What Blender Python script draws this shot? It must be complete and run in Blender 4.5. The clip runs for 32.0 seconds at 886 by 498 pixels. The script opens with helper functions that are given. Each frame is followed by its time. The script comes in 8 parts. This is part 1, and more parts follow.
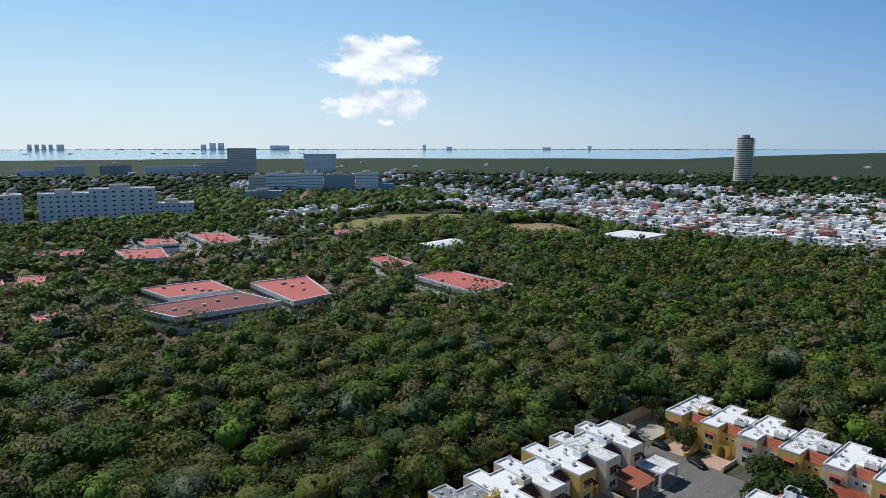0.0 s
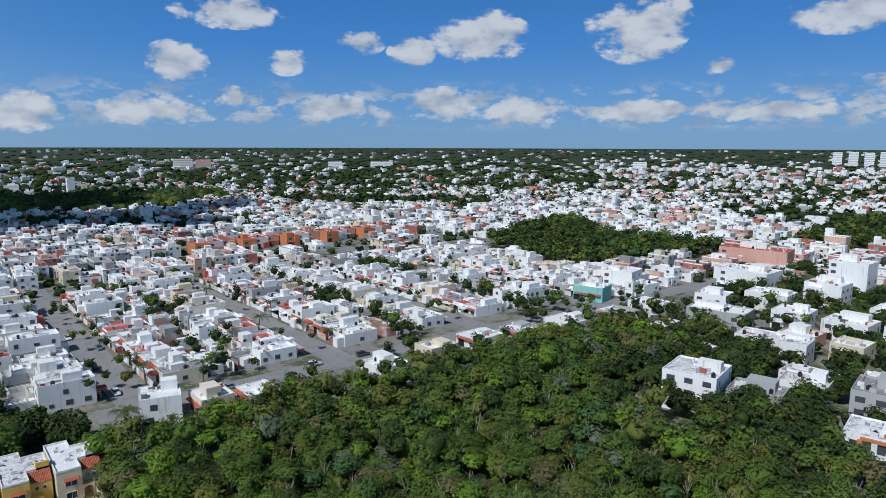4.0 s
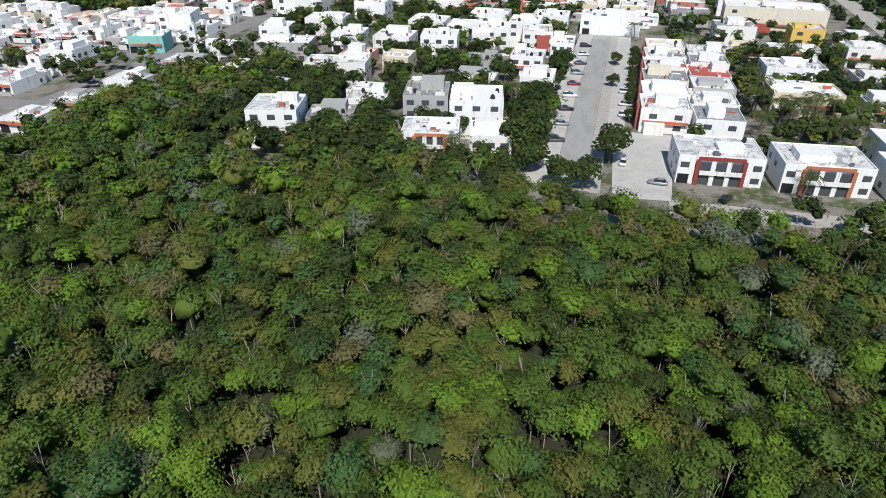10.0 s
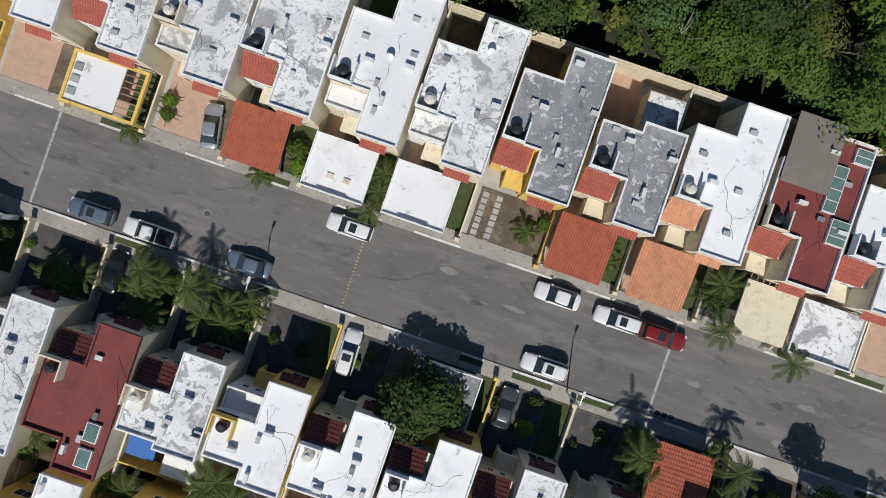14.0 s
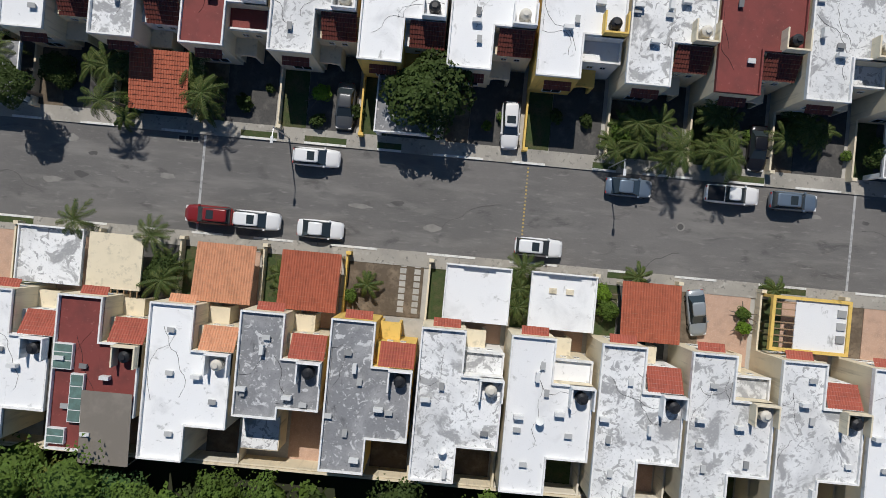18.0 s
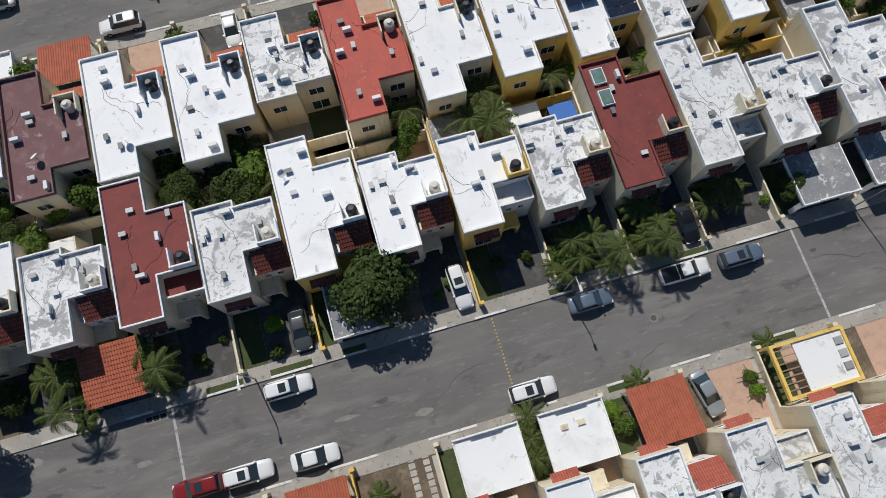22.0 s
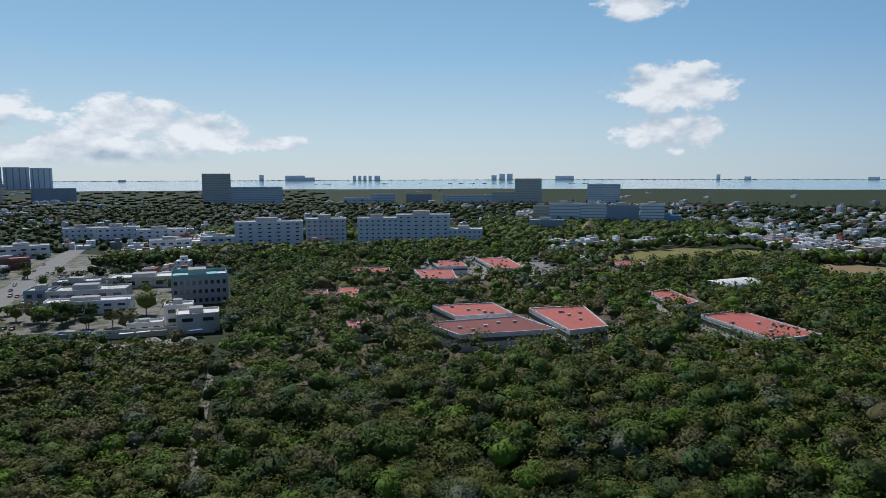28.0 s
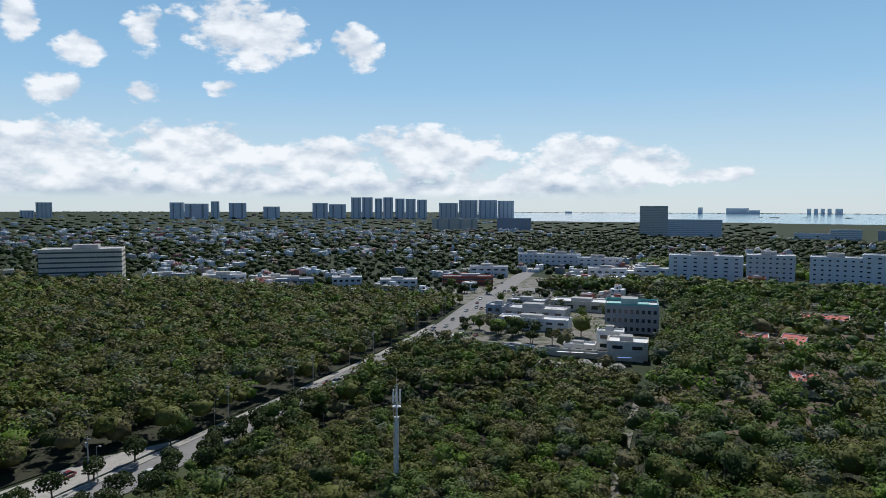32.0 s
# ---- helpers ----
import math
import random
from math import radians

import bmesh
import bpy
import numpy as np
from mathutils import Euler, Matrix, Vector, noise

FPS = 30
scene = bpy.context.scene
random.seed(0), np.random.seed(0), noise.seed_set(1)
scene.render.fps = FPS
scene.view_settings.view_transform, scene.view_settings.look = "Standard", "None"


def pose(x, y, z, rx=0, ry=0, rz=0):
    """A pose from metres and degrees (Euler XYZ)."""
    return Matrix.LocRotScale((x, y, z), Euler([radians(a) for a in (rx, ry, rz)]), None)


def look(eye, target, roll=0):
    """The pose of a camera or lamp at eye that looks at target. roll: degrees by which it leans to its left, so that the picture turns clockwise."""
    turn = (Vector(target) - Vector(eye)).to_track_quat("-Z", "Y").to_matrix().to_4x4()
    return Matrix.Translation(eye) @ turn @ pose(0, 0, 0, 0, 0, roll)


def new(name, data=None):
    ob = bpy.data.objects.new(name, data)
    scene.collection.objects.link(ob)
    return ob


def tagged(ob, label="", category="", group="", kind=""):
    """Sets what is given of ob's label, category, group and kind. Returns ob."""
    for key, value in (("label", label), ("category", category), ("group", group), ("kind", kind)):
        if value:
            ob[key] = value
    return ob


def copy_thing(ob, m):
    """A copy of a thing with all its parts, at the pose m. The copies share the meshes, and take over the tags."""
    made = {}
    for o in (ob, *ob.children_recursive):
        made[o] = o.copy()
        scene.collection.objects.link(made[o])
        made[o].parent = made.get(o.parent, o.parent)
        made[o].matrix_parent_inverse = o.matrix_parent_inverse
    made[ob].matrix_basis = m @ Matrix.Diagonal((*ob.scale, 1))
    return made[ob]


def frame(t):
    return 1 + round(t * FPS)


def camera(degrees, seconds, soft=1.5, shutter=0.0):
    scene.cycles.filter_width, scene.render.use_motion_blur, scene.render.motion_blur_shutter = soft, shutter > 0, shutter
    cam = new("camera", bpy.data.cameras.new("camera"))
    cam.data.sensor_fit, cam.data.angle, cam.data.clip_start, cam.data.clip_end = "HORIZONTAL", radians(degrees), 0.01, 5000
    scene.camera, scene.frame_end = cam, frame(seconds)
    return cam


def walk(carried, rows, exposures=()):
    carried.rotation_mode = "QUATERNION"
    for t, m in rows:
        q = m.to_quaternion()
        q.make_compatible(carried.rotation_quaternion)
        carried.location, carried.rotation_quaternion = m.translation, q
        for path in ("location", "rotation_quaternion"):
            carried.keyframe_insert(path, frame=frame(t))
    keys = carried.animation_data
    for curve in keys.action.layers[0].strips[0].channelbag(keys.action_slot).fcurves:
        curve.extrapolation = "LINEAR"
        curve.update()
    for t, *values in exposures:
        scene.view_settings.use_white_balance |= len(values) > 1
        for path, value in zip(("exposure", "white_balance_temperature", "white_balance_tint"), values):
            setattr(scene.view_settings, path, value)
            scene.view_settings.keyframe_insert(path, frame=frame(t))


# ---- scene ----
cam = camera(68.35, 32.0, soft=0.85)
EYE = 64.0
# seconds, heading, elevation, roll: the drone hovers on one spot and only turns
ROWS = [
    (0, 139.41, -8.97, 0.01), (0.5, 123.38, -9.02, 0.06), (1, 109.03, -9.04, 0.11), (1.5, 96.72, -9.06, 0.10),
    (2, 87.46, -9.08, 0.08), (2.5, 78.57, -9.07, 0.15), (3, 69.55, -9.05, 0.15), (3.5, 60.14, -9.06, 0.14),
    (4, 50.38, -9.06, 0.18), (4.5, 40.88, -9.06, 0.11), (6.5, 13.66, -8.93, 0.09), (7, 13.66, -8.79, 0.04),
    (7.5, 13.60, -5.87, -0.04), (8, 13.59, -2.70, 0.00), (8.5, 13.59, -8.87, 0.12), (9, 13.54, -16.29, 0.10),
    (9.5, 13.51, -23.72, 0.05), (10, 13.49, -31.16, 0.06), (10.5, 13.47, -38.58, -0.02), (10.8, 13.50, -42.96, -0.25),
    (11, 13.59, -45.83, -0.07), (11.5, 13.59, -53.23, -0.04), (12, 13.61, -60.61, 0.09), (12.5, 14.31, -68.04, 0.17),
    (13, 15.13, -75.42, 0.17), (13.5, 16.91, -82.86, 0.02), (14, 18.93, -89.99, -0.00), (14.5, 33.35, -90.05, 0.00),
    (16.5, 98.09, -89.80, -0.01), (17, 127.89, -89.98, -0.00), (17.5, 158.16, -90.14, 0.01), (18, 185.29, -90.10, 0.01),
    (18.5, 188.72, -90.07, 0.01), (19, 188.73, -89.91, -0.00), (19.5, 188.31, -85.26, 0.27), (20, 188.19, -82.01, 0.39),
    (20.5, 188.11, -75.28, 0.39), (21, 176.16, -74.56, 0.13), (21.5, 163.59, -74.57, 0.24), (22, 163.52, -74.72, 0.33),
    (22.5, 163.54, -80.97, 0.30), (23, 163.35, -81.89, 0.48), (23.5, 163.49, -74.58, 0.34), (24, 163.59, -67.08, 0.32),
    (24.5, 163.68, -59.61, 0.25), (25, 163.71, -52.19, 0.23), (25.5, 163.74, -44.67, 0.16), (26, 163.77, -37.37, 0.07),
    (26.5, 163.86, -30.41, 0.01), (28.5, 163.84, -3.53, -0.15), (29, 163.91, -3.53, -0.16), (29.5, 166.06, -3.54, -0.12),
    (30, 176.15, -3.53, 0.02), (30.5, 185.50, -3.53, 0.06), (31, 194.16, -3.52, 0.08), (31.5, 200.62, -3.52, 0.14),
    (32, 200.72, -3.50, 0.15),
]
walk(cam, [(t, pose(0, 0, EYE, 90 + e, 0, h) @ pose(0, 0, 0, 0, 0, r)) for t, h, e, r in ROWS],
     [(t, ev, k, 10) for t, ev, k in (
         (0, -0.08, 6250), (1.5, -0.04, 6100), (2.2, -0.05, 6000), (4, -0.24, 5950), (7, -0.38, 6050), (9, -0.38, 6150), (10, 0.12, 6450), (12, 0.56, 6500), (13, 0.03, 6500),
         (14.5, -0.13, 6500), (25, -0.12, 6500), (26, -0.03, 6450), (28.5, -0.44, 6250), (30, -0.42, 6300), (31, -0.27, 6350), (32, -0.25, 6350))])

# ---- light ----
SUN_EL, SUN_AZ = 50.0, 168.0          # degrees; azimuth clockwise from +y
sun_to = Vector((math.sin(radians(SUN_AZ)) * math.cos(radians(SUN_EL)),
                 math.cos(radians(SUN_AZ)) * math.cos(radians(SUN_EL)), math.sin(radians(SUN_EL))))
sun = new("sun", bpy.data.lights.new("sun", "SUN"))
sun.data.energy, sun.data.angle, sun.data.color = 4.0, radians(0.53), (1.0, 0.965, 0.92)
sun.matrix_world = look(sun_to * 100, (0, 0, 0))


def heading(az, el):
    """Unit direction at a heading (degrees counter-clockwise from +y) and elevation."""
    a, e = radians(az), radians(el)
    return Vector((-math.sin(a) * math.cos(e), math.cos(a) * math.cos(e), math.sin(e)))


# fair-weather cumulus: heading, elevation, half width, half height (degrees)
CLOUDS_NORTH_WEST = [(145.0, 7.1, 6.5, 2.6), (145.0, 3.5, 5.5, 2.1)]
CLOUDS_WEST = [(88.0, 2.0, 3.8, 1.6), (82.8, 2.2, 3.6, 1.6), (72.1, 6.3, 3.0, 2.1)]
CLOUDS_SOUTH_WEST = [(63.5, 6.8, 2.2, 1.4), (57.3, 8.4, 2.4, 1.2), (53.1, 7.7, 2.4, 1.6), (47.3, 9.0, 4.9, 2.7), (68.1, 10.4, 5.3, 1.6), (82.5, 2.4, 2.4, 1.9), (74.0, 2.6, 5.7, 1.3), (67.8, 3.7, 1.2, 1.2), (59.8, 3.1, 4.8, 1.3), (50.1, 3.4, 4.3, 1.8), (43.8, 3.0, 5.5, 1.6)]
CLOUDS_SOUTH = [(39.5, 14.9, 4.5, 3.1), (34.4, 9.6, 4.9, 3.6), (12.3, 16.2, 4.7, 2.3), (-4.2, 15.3, 5.0, 3.2), (-14.9, 13.1, 9.0, 5.5), (16.0, 12.4, 3.4, 1.4), (19.2, 9.5, 5.5, 1.8), (11.8, 8.4, 2.0, 2.1), (4.8, 8.3, 6.1, 2.7), (28.0, 6.2, 1.6, 0.9), (16.3, 4.7, 2.6, 0.9), (-3.4, 5.5, 6.2, 1.6), (-10.0, 4.4, 2.6, 0.6), (7.9, 3.8, 3.7, 0.9), (35.0, 2.8, 6.4, 1.2), (24.5, 2.7, 8.4, 1.0), (-18.1, 3.4, 4.0, 1.0), (-10.3, 6.3, 1.8, 0.9)]
CLOUDS_NORTH = [(158.3, 16.2, 4.3, 1.8), (147.8, 13.6, 4.5, 1.7)]
CLOUDS_NORTH_EAST = [(233.2, 13.6, 1.7, 2.3), (229.5, 11.9, 2.4, 1.6), (225.0, 13.7, 2.1, 2.6), (217.5, 14.1, 7.1, 3.6), (208.1, 13.4, 2.7, 2.5), (231.1, 8.9, 2.5, 1.8), (225.1, 9.0, 1.8, 1.2), (219.4, 9.8, 1.9, 1.0), (231.6, 4.2, 6.8, 3.6), (222.1, 4.5, 10.2, 3.2), (211.6, 4.3, 10.2, 2.6), (201.9, 4.7, 10.5, 3.2), (189.3, 4.4, 6.6, 2.7), (184.1, 3.6, 5.7, 2.3), (178.0, 2.8, 4.2, 1.0)]
CLOUDS = CLOUDS_NORTH_WEST + CLOUDS_WEST + CLOUDS_SOUTH_WEST + CLOUDS_SOUTH + CLOUDS_NORTH + CLOUDS_NORTH_EAST
world = bpy.data.worlds.new("world")
scene.world = world
world.use_nodes = True
wn, wl = world.node_tree.nodes, world.node_tree.links
wn.clear()


def wnode(node_kind, **sets):
    n = wn.new(node_kind)
    for k, v in sets.items():
        if k == "op":
            n.operation = v
        elif k == "kind":
            n.gradient_type = v
    return n


sky = wn.new("ShaderNodeTexSky")
sky.sky_type, sky.sun_disc = "NISHITA", False
sky.sun_elevation, sky.sun_rotation = radians(SUN_EL), radians(SUN_AZ)
sky.air_density, sky.dust_density, sky.ozone_density, sky.altitude = 1.0, 0.6, 2.2, 60
coord = wn.new("ShaderNodeTexCoord")
def wmath(op, a, b):
    n = wnode("ShaderNodeMath", op=op)
    for i, v in enumerate((a, b)):
        if isinstance(v, (int, float)):
            n.inputs[i].default_value = v
        else:
            wl.new(v, n.inputs[i])
    return n.outputs[0]


total = 0.0
for az, el, sx, sy in CLOUDS:
    mp = wn.new("ShaderNodeMapping")
    mp.vector_type = "TEXTURE"
    mp.inputs[1].default_value = heading(az, el)
    mp.inputs[2].default_value = (0, -radians(el), radians(az + 90))
    mp.inputs[3].default_value = (0.6, radians(sx), radians(sy))
    wl.new(coord.outputs["Generated"], mp.inputs[0])
    gr = wnode("ShaderNodeTexGradient", kind="SPHERICAL")
    wl.new(mp.outputs[0], gr.inputs[0])
    total = wmath("MAXIMUM", gr.outputs["Fac"], total)
stretch = wn.new("ShaderNodeMapping")
stretch.inputs[3].default_value = (1, 1, 1.9)
wl.new(coord.outputs["Generated"], stretch.inputs[0])
puff = wn.new("ShaderNodeTexNoise")
puff.inputs["Scale"].default_value, puff.inputs["Detail"].default_value, puff.inputs["Roughness"].default_value = 17, 5, 0.52
wl.new(stretch.outputs[0], puff.inputs["Vector"])


fine = wn.new("ShaderNodeTexNoise")
fine.inputs["Scale"].default_value, fine.inputs["Detail"].default_value, fine.inputs["Roughness"].default_value = 60, 6, 0.6
wl.new(stretch.outputs[0], fine.inputs["Vector"])
grain = wmath("ADD", wmath("MULTIPLY", wmath("SUBTRACT", puff.outputs["Fac"], 0.5), 2.3), wmath("MULTIPLY", wmath("SUBTRACT", fine.outputs["Fac"], 0.5), 1.0))
dens = wmath("ADD", wmath("MULTIPLY", wmath("POWER", total, 0.7), 1.25), grain)
dens = wmath("MULTIPLY", dens, wmath("MINIMUM", wmath("MULTIPLY", total, 7.0), 1.0))
# distant rows of small cumulus low over the southern half of the horizon
low = wn.new("ShaderNodeMapping")
low.inputs[3].default_value = (1, 1, 2.4)
wl.new(coord.outputs["Generated"], low.inputs[0])
rows_ = wn.new("ShaderNodeTexNoise")
rows_.inputs["Scale"].default_value, rows_.inputs["Detail"].default_value, rows_.inputs["Roughness"].default_value = 26, 7, 0.6
wl.new(low.outputs[0], rows_.inputs["Vector"])
sep = wn.new("ShaderNodeSeparateXYZ")
wl.new(coord.outputs["Generated"], sep.inputs[0])


def wrange(v, a, b, c, d):
    n = wn.new("ShaderNodeMapRange")
    n.interpolation_type = "SMOOTHSTEP"
    for i, q in ((1, a), (2, b), (3, c), (4, d)):
        n.inputs[i].default_value = q
    wl.new(v, n.inputs[0])
    return n.outputs[0]


belt = wmath("MULTIPLY", wrange(sep.outputs[2], 0.016, 0.04, 0, 1), wrange(sep.outputs[2], 0.06, 0.10, 1, 0))
belt = wmath("MULTIPLY", belt, wrange(sep.outputs[1], -0.05, 0.35, 0, 1))
rowd = wmath("MULTIPLY", wrange(rows_.outputs["Fac"], 0.47, 0.60, 0, 0.8), belt)
# a long bank of cumulus low in the north-east
crest = wmath("ADD", 0.062, wmath("MULTIPLY", wmath("SUBTRACT", puff.outputs["Fac"], 0.5), 0.13))
crest = wmath("ADD", crest, wmath("MULTIPLY", wmath("SUBTRACT", fine.outputs["Fac"], 0.5), 0.055))
bank = wmath("MULTIPLY", wrange(wmath("SUBTRACT", crest, sep.outputs[2]), -0.001, 0.006, 0, 0.88), wrange(sep.outputs[2], 0.012, 0.030, 0, 1))
bank = wmath("MULTIPLY", bank, wmath("MULTIPLY", wrange(sep.outputs[0], 0.02, 0.2, 0, 1), wrange(sep.outputs[1], -0.45, -0.3, 1, 0)))
rowd = wmath("MAXIMUM", rowd, bank)
cov = wmath("MAXIMUM", wrange(dens, 0.38, 0.82, 0, 0.93), rowd)
# sunlit tops and grey undersides: the same billows looked at a little higher up
above = wn.new("ShaderNodeMapping")
above.inputs[1].default_value, above.inputs[3].default_value = (0, 0, 0.03), (1, 1, 1.9)
wl.new(coord.outputs["Generated"], above.inputs[0])
puff_up = wn.new("ShaderNodeTexNoise")
puff_up.inputs["Scale"].default_value, puff_up.inputs["Detail"].default_value, puff_up.inputs["Roughness"].default_value = 17, 5, 0.52
wl.new(above.outputs[0], puff_up.inputs["Vector"])
shade = wmath("ADD", wmath("MULTIPLY", wmath("SUBTRACT", puff.outputs["Fac"], puff_up.outputs["Fac"]), 1.7), wmath("ADD", 0.46, wmath("MULTIPLY", dens, 0.16)))
tone = wn.new("ShaderNodeValToRGB")
tone.color_ramp.elements[0].position, tone.color_ramp.elements[0].color = 0.1, (0.36, 0.44, 0.55, 1)
tone.color_ramp.elements[1].position, tone.color_ramp.elements[1].color = 0.8, (0.82, 0.84, 0.86, 1)
wl.new(shade, tone.inputs[0])
# clear-air colour by elevation: deep away from the sun, paler and hazier towards it
def air(stops):
    r_ = wn.new("ShaderNodeValToRGB")
    while len(r_.color_ramp.elements) < len(stops):
        r_.color_ramp.elements.new(0.5)
    for e_, (p_, c_) in zip(r_.color_ramp.elements, stops):
        e_.position, e_.color = p_, (*c_, 1)
    wl.new(sep.outputs[2], r_.inputs[0])
    return r_.outputs[0]


deep = air(((0.0, (0.20, 0.40, 0.64)), (0.05, (0.12, 0.34, 0.68)), (0.14, (0.042, 0.235, 0.64)), (0.3, (0.020, 0.135, 0.44)), (0.45, (0.009, 0.05, 0.16)), (1.0, (0.005, 0.022, 0.07))))
pale = air(((0.0, (0.80, 0.92, 0.97)), (0.06, (0.68, 0.88, 1.0)), (0.18, (0.38, 0.68, 0.97)), (0.33, (0.22, 0.48, 0.78)), (0.48, (0.06, 0.18, 0.36)), (1.0, (0.006, 0.026, 0.08))))
facing = wn.new("ShaderNodeVectorMath")
facing.operation = "DOT_PRODUCT"
wl.new(coord.outputs["Generated"], facing.inputs[0])
facing.inputs[1].default_value = (math.sin(radians(155)), math.cos(radians(155)), 0)
toward = wn.new("ShaderNodeMapRange")
toward.interpolation_type = "SMOOTHSTEP"
for i, v in ((1, -0.75), (2, 0.80), (3, 0.0), (4, 1.0)):
    toward.inputs[i].default_value = v
wl.new(facing.outputs["Value"], toward.inputs[0])


def wmix(f, a, b):
    n = wn.new("ShaderNodeMix")
    n.data_type = "RGBA"
    for i, v in ((0, f), (6, a), (7, b)):
        if isinstance(v, float):
            n.inputs[i].default_value = v
        else:
            wl.new(v, n.inputs[i])
    return n.outputs[2]


clear = wmix(toward.outputs[0], deep, pale)
lift = wn.new("ShaderNodeVectorMath")
lift.operation = "SCALE"
lift.inputs["Scale"].default_value = 0.085
wl.new(sky.outputs[0], lift.inputs[0])
clear = wmix(0.82, lift.outputs[0], clear)
bright = wn.new("ShaderNodeVectorMath")
bright.operation = "SCALE"
wl.new(tone.outputs[0], bright.inputs[0])
wl.new(wmath("ADD", 0.84, wmath("MULTIPLY", toward.outputs[0], 0.5)), bright.inputs["Scale"])
full = wmix(cov, clear, bright.outputs[0])
bg = wn.new("ShaderNodeBackground")
bg.inputs["Strength"].default_value = 1.0
wl.new(full, bg.inputs["Color"])
wout = wn.new("ShaderNodeOutputWorld")
wl.new(bg.outputs[0], wout.inputs["Surface"])

# ---- materials ----
def material(name, base, rough=0.8, metal=0.0, marks=(), bump=0.0, bump_scale=8.0, per=None, coat=0.0, leafy=0.0):
    """A node material. base: a colour; marks: (scale, low, high, colour[, stretch]) stains laid over it by noise;
    per: ('object'|'island', [colours]) varies the base piece by piece; bump: fine relief in metres."""
    m = bpy.data.materials.new(name)
    m.use_nodes = True
    nt = m.node_tree
    n, l = nt.nodes, nt.links
    bs = n["Principled BSDF"]
    bs.inputs["Roughness"].default_value, bs.inputs["Metallic"].default_value = rough, metal
    bs.inputs["Coat Weight"].default_value = coat
    geo = n.new("ShaderNodeNewGeometry")
    col = n.new("ShaderNodeRGB")
    col.outputs[0].default_value = (*base, 1)
    out = col.outputs[0]
    if per:
        ramp = n.new("ShaderNodeValToRGB")
        ramp.color_ramp.interpolation = "CONSTANT" if len(per) > 2 and per[2] == "step" else "LINEAR"
        cols = per[1]
        while len(ramp.color_ramp.elements) < len(cols):
            ramp.color_ramp.elements.new(0.5)
        for i, c in enumerate(cols):
            ramp.color_ramp.elements[i].position = i / (len(cols) if len(per) > 2 else max(1, len(cols) - 1))
            ramp.color_ramp.elements[i].color = (*c, 1)
        if per[0] == "object":
            info = n.new("ShaderNodeObjectInfo")
            l.new(info.outputs["Random"], ramp.inputs[0])
        else:
            l.new(geo.outputs["Random Per Island"], ramp.inputs[0])
        out = ramp.outputs[0]
    for mark in marks:
        scale, low, high, c = mark[:4]
        mp = n.new("ShaderNodeMapping")
        mp.inputs[3].default_value = mark[4] if len(mark) > 4 else (1, 1, 1)
        l.new(geo.outputs["Position"], mp.inputs[0])
        ns = n.new("ShaderNodeTexNoise")
        ns.inputs["Scale"].default_value, ns.inputs["Detail"].default_value, ns.inputs["Roughness"].default_value = scale, 6, 0.62
        ns.inputs["Distortion"].default_value = mark[5] if len(mark) > 5 else 0.0
        l.new(mp.outputs[0], ns.inputs["Vector"])
        mr = n.new("ShaderNodeMapRange")
        mr.inputs[1].default_value, mr.inputs[2].default_value = low, high
        l.new(ns.outputs["Fac"], mr.inputs[0])
        mix = n.new("ShaderNodeMix")
        mix.data_type = "RGBA"
        l.new(mr.outputs[0], mix.inputs[0])
        l.new(out, mix.inputs[6])
        mix.inputs[7].default_value = (*c, 1)
        out = mix.outputs[2]
    l.new(out, bs.inputs["Base Color"])
    if leafy:
        bs.inputs["Specular IOR Level"].default_value = 0.18
        tl, ad = n.new("ShaderNodeBsdfTranslucent"), n.new("ShaderNodeMixShader")
        gain = n.new("ShaderNodeMix")
        gain.data_type, gain.blend_type = "RGBA", "MULTIPLY"
        gain.inputs[0].default_value, gain.inputs[7].default_value = 1.0, (1.2, 1.25, 0.8, 1)
        l.new(out, gain.inputs[6])
        l.new(gain.outputs[2], tl.inputs[0])
        ad.inputs[0].default_value = leafy
        l.new(bs.outputs[0], ad.inputs[1])
        l.new(tl.outputs[0], ad.inputs[2])
        l.new(ad.outputs[0], n["Material Output"].inputs[0])
    if bump:
        ns = n.new("ShaderNodeTexNoise")
        ns.inputs["Scale"].default_value, ns.inputs["Detail"].default_value = bump_scale, 4
        l.new(geo.outputs["Position"], ns.inputs["Vector"])
        bp = n.new("ShaderNodeBump")
        bp.inputs["Strength"].default_value, bp.inputs["Distance"].default_value = 1.0, bump
        l.new(ns.outputs["Fac"], bp.inputs["Height"])
        l.new(bp.outputs[0], bs.inputs["Normal"])
    return m


G1, G2, G3 = (0.30, 0.30, 0.30), (0.16, 0.16, 0.165), (0.5, 0.5, 0.49)
M = {}
ONE = (1, 1, 1)
M["roof_white"] = material("roof_white", (0.82, 0.82, 0.81), 0.75, per=("object", [(0.84, 0.84, 0.83), (0.76, 0.76, 0.755), (0.82, 0.82, 0.81), (0.79, 0.79, 0.79), (0.85, 0.85, 0.84)]), marks=((0.28, 0.55, 0.72, (0.66, 0.66, 0.655), ONE, 0.4), (1.3, 0.61, 0.70, (0.52, 0.52, 0.51), ONE, 0.5), (9, 0.62, 0.74, (0.66, 0.66, 0.64)), (0.5, 0.66, 0.70, (0.42, 0.42, 0.41), (1, 0.35, 1), 0.4)), bump=0.01)
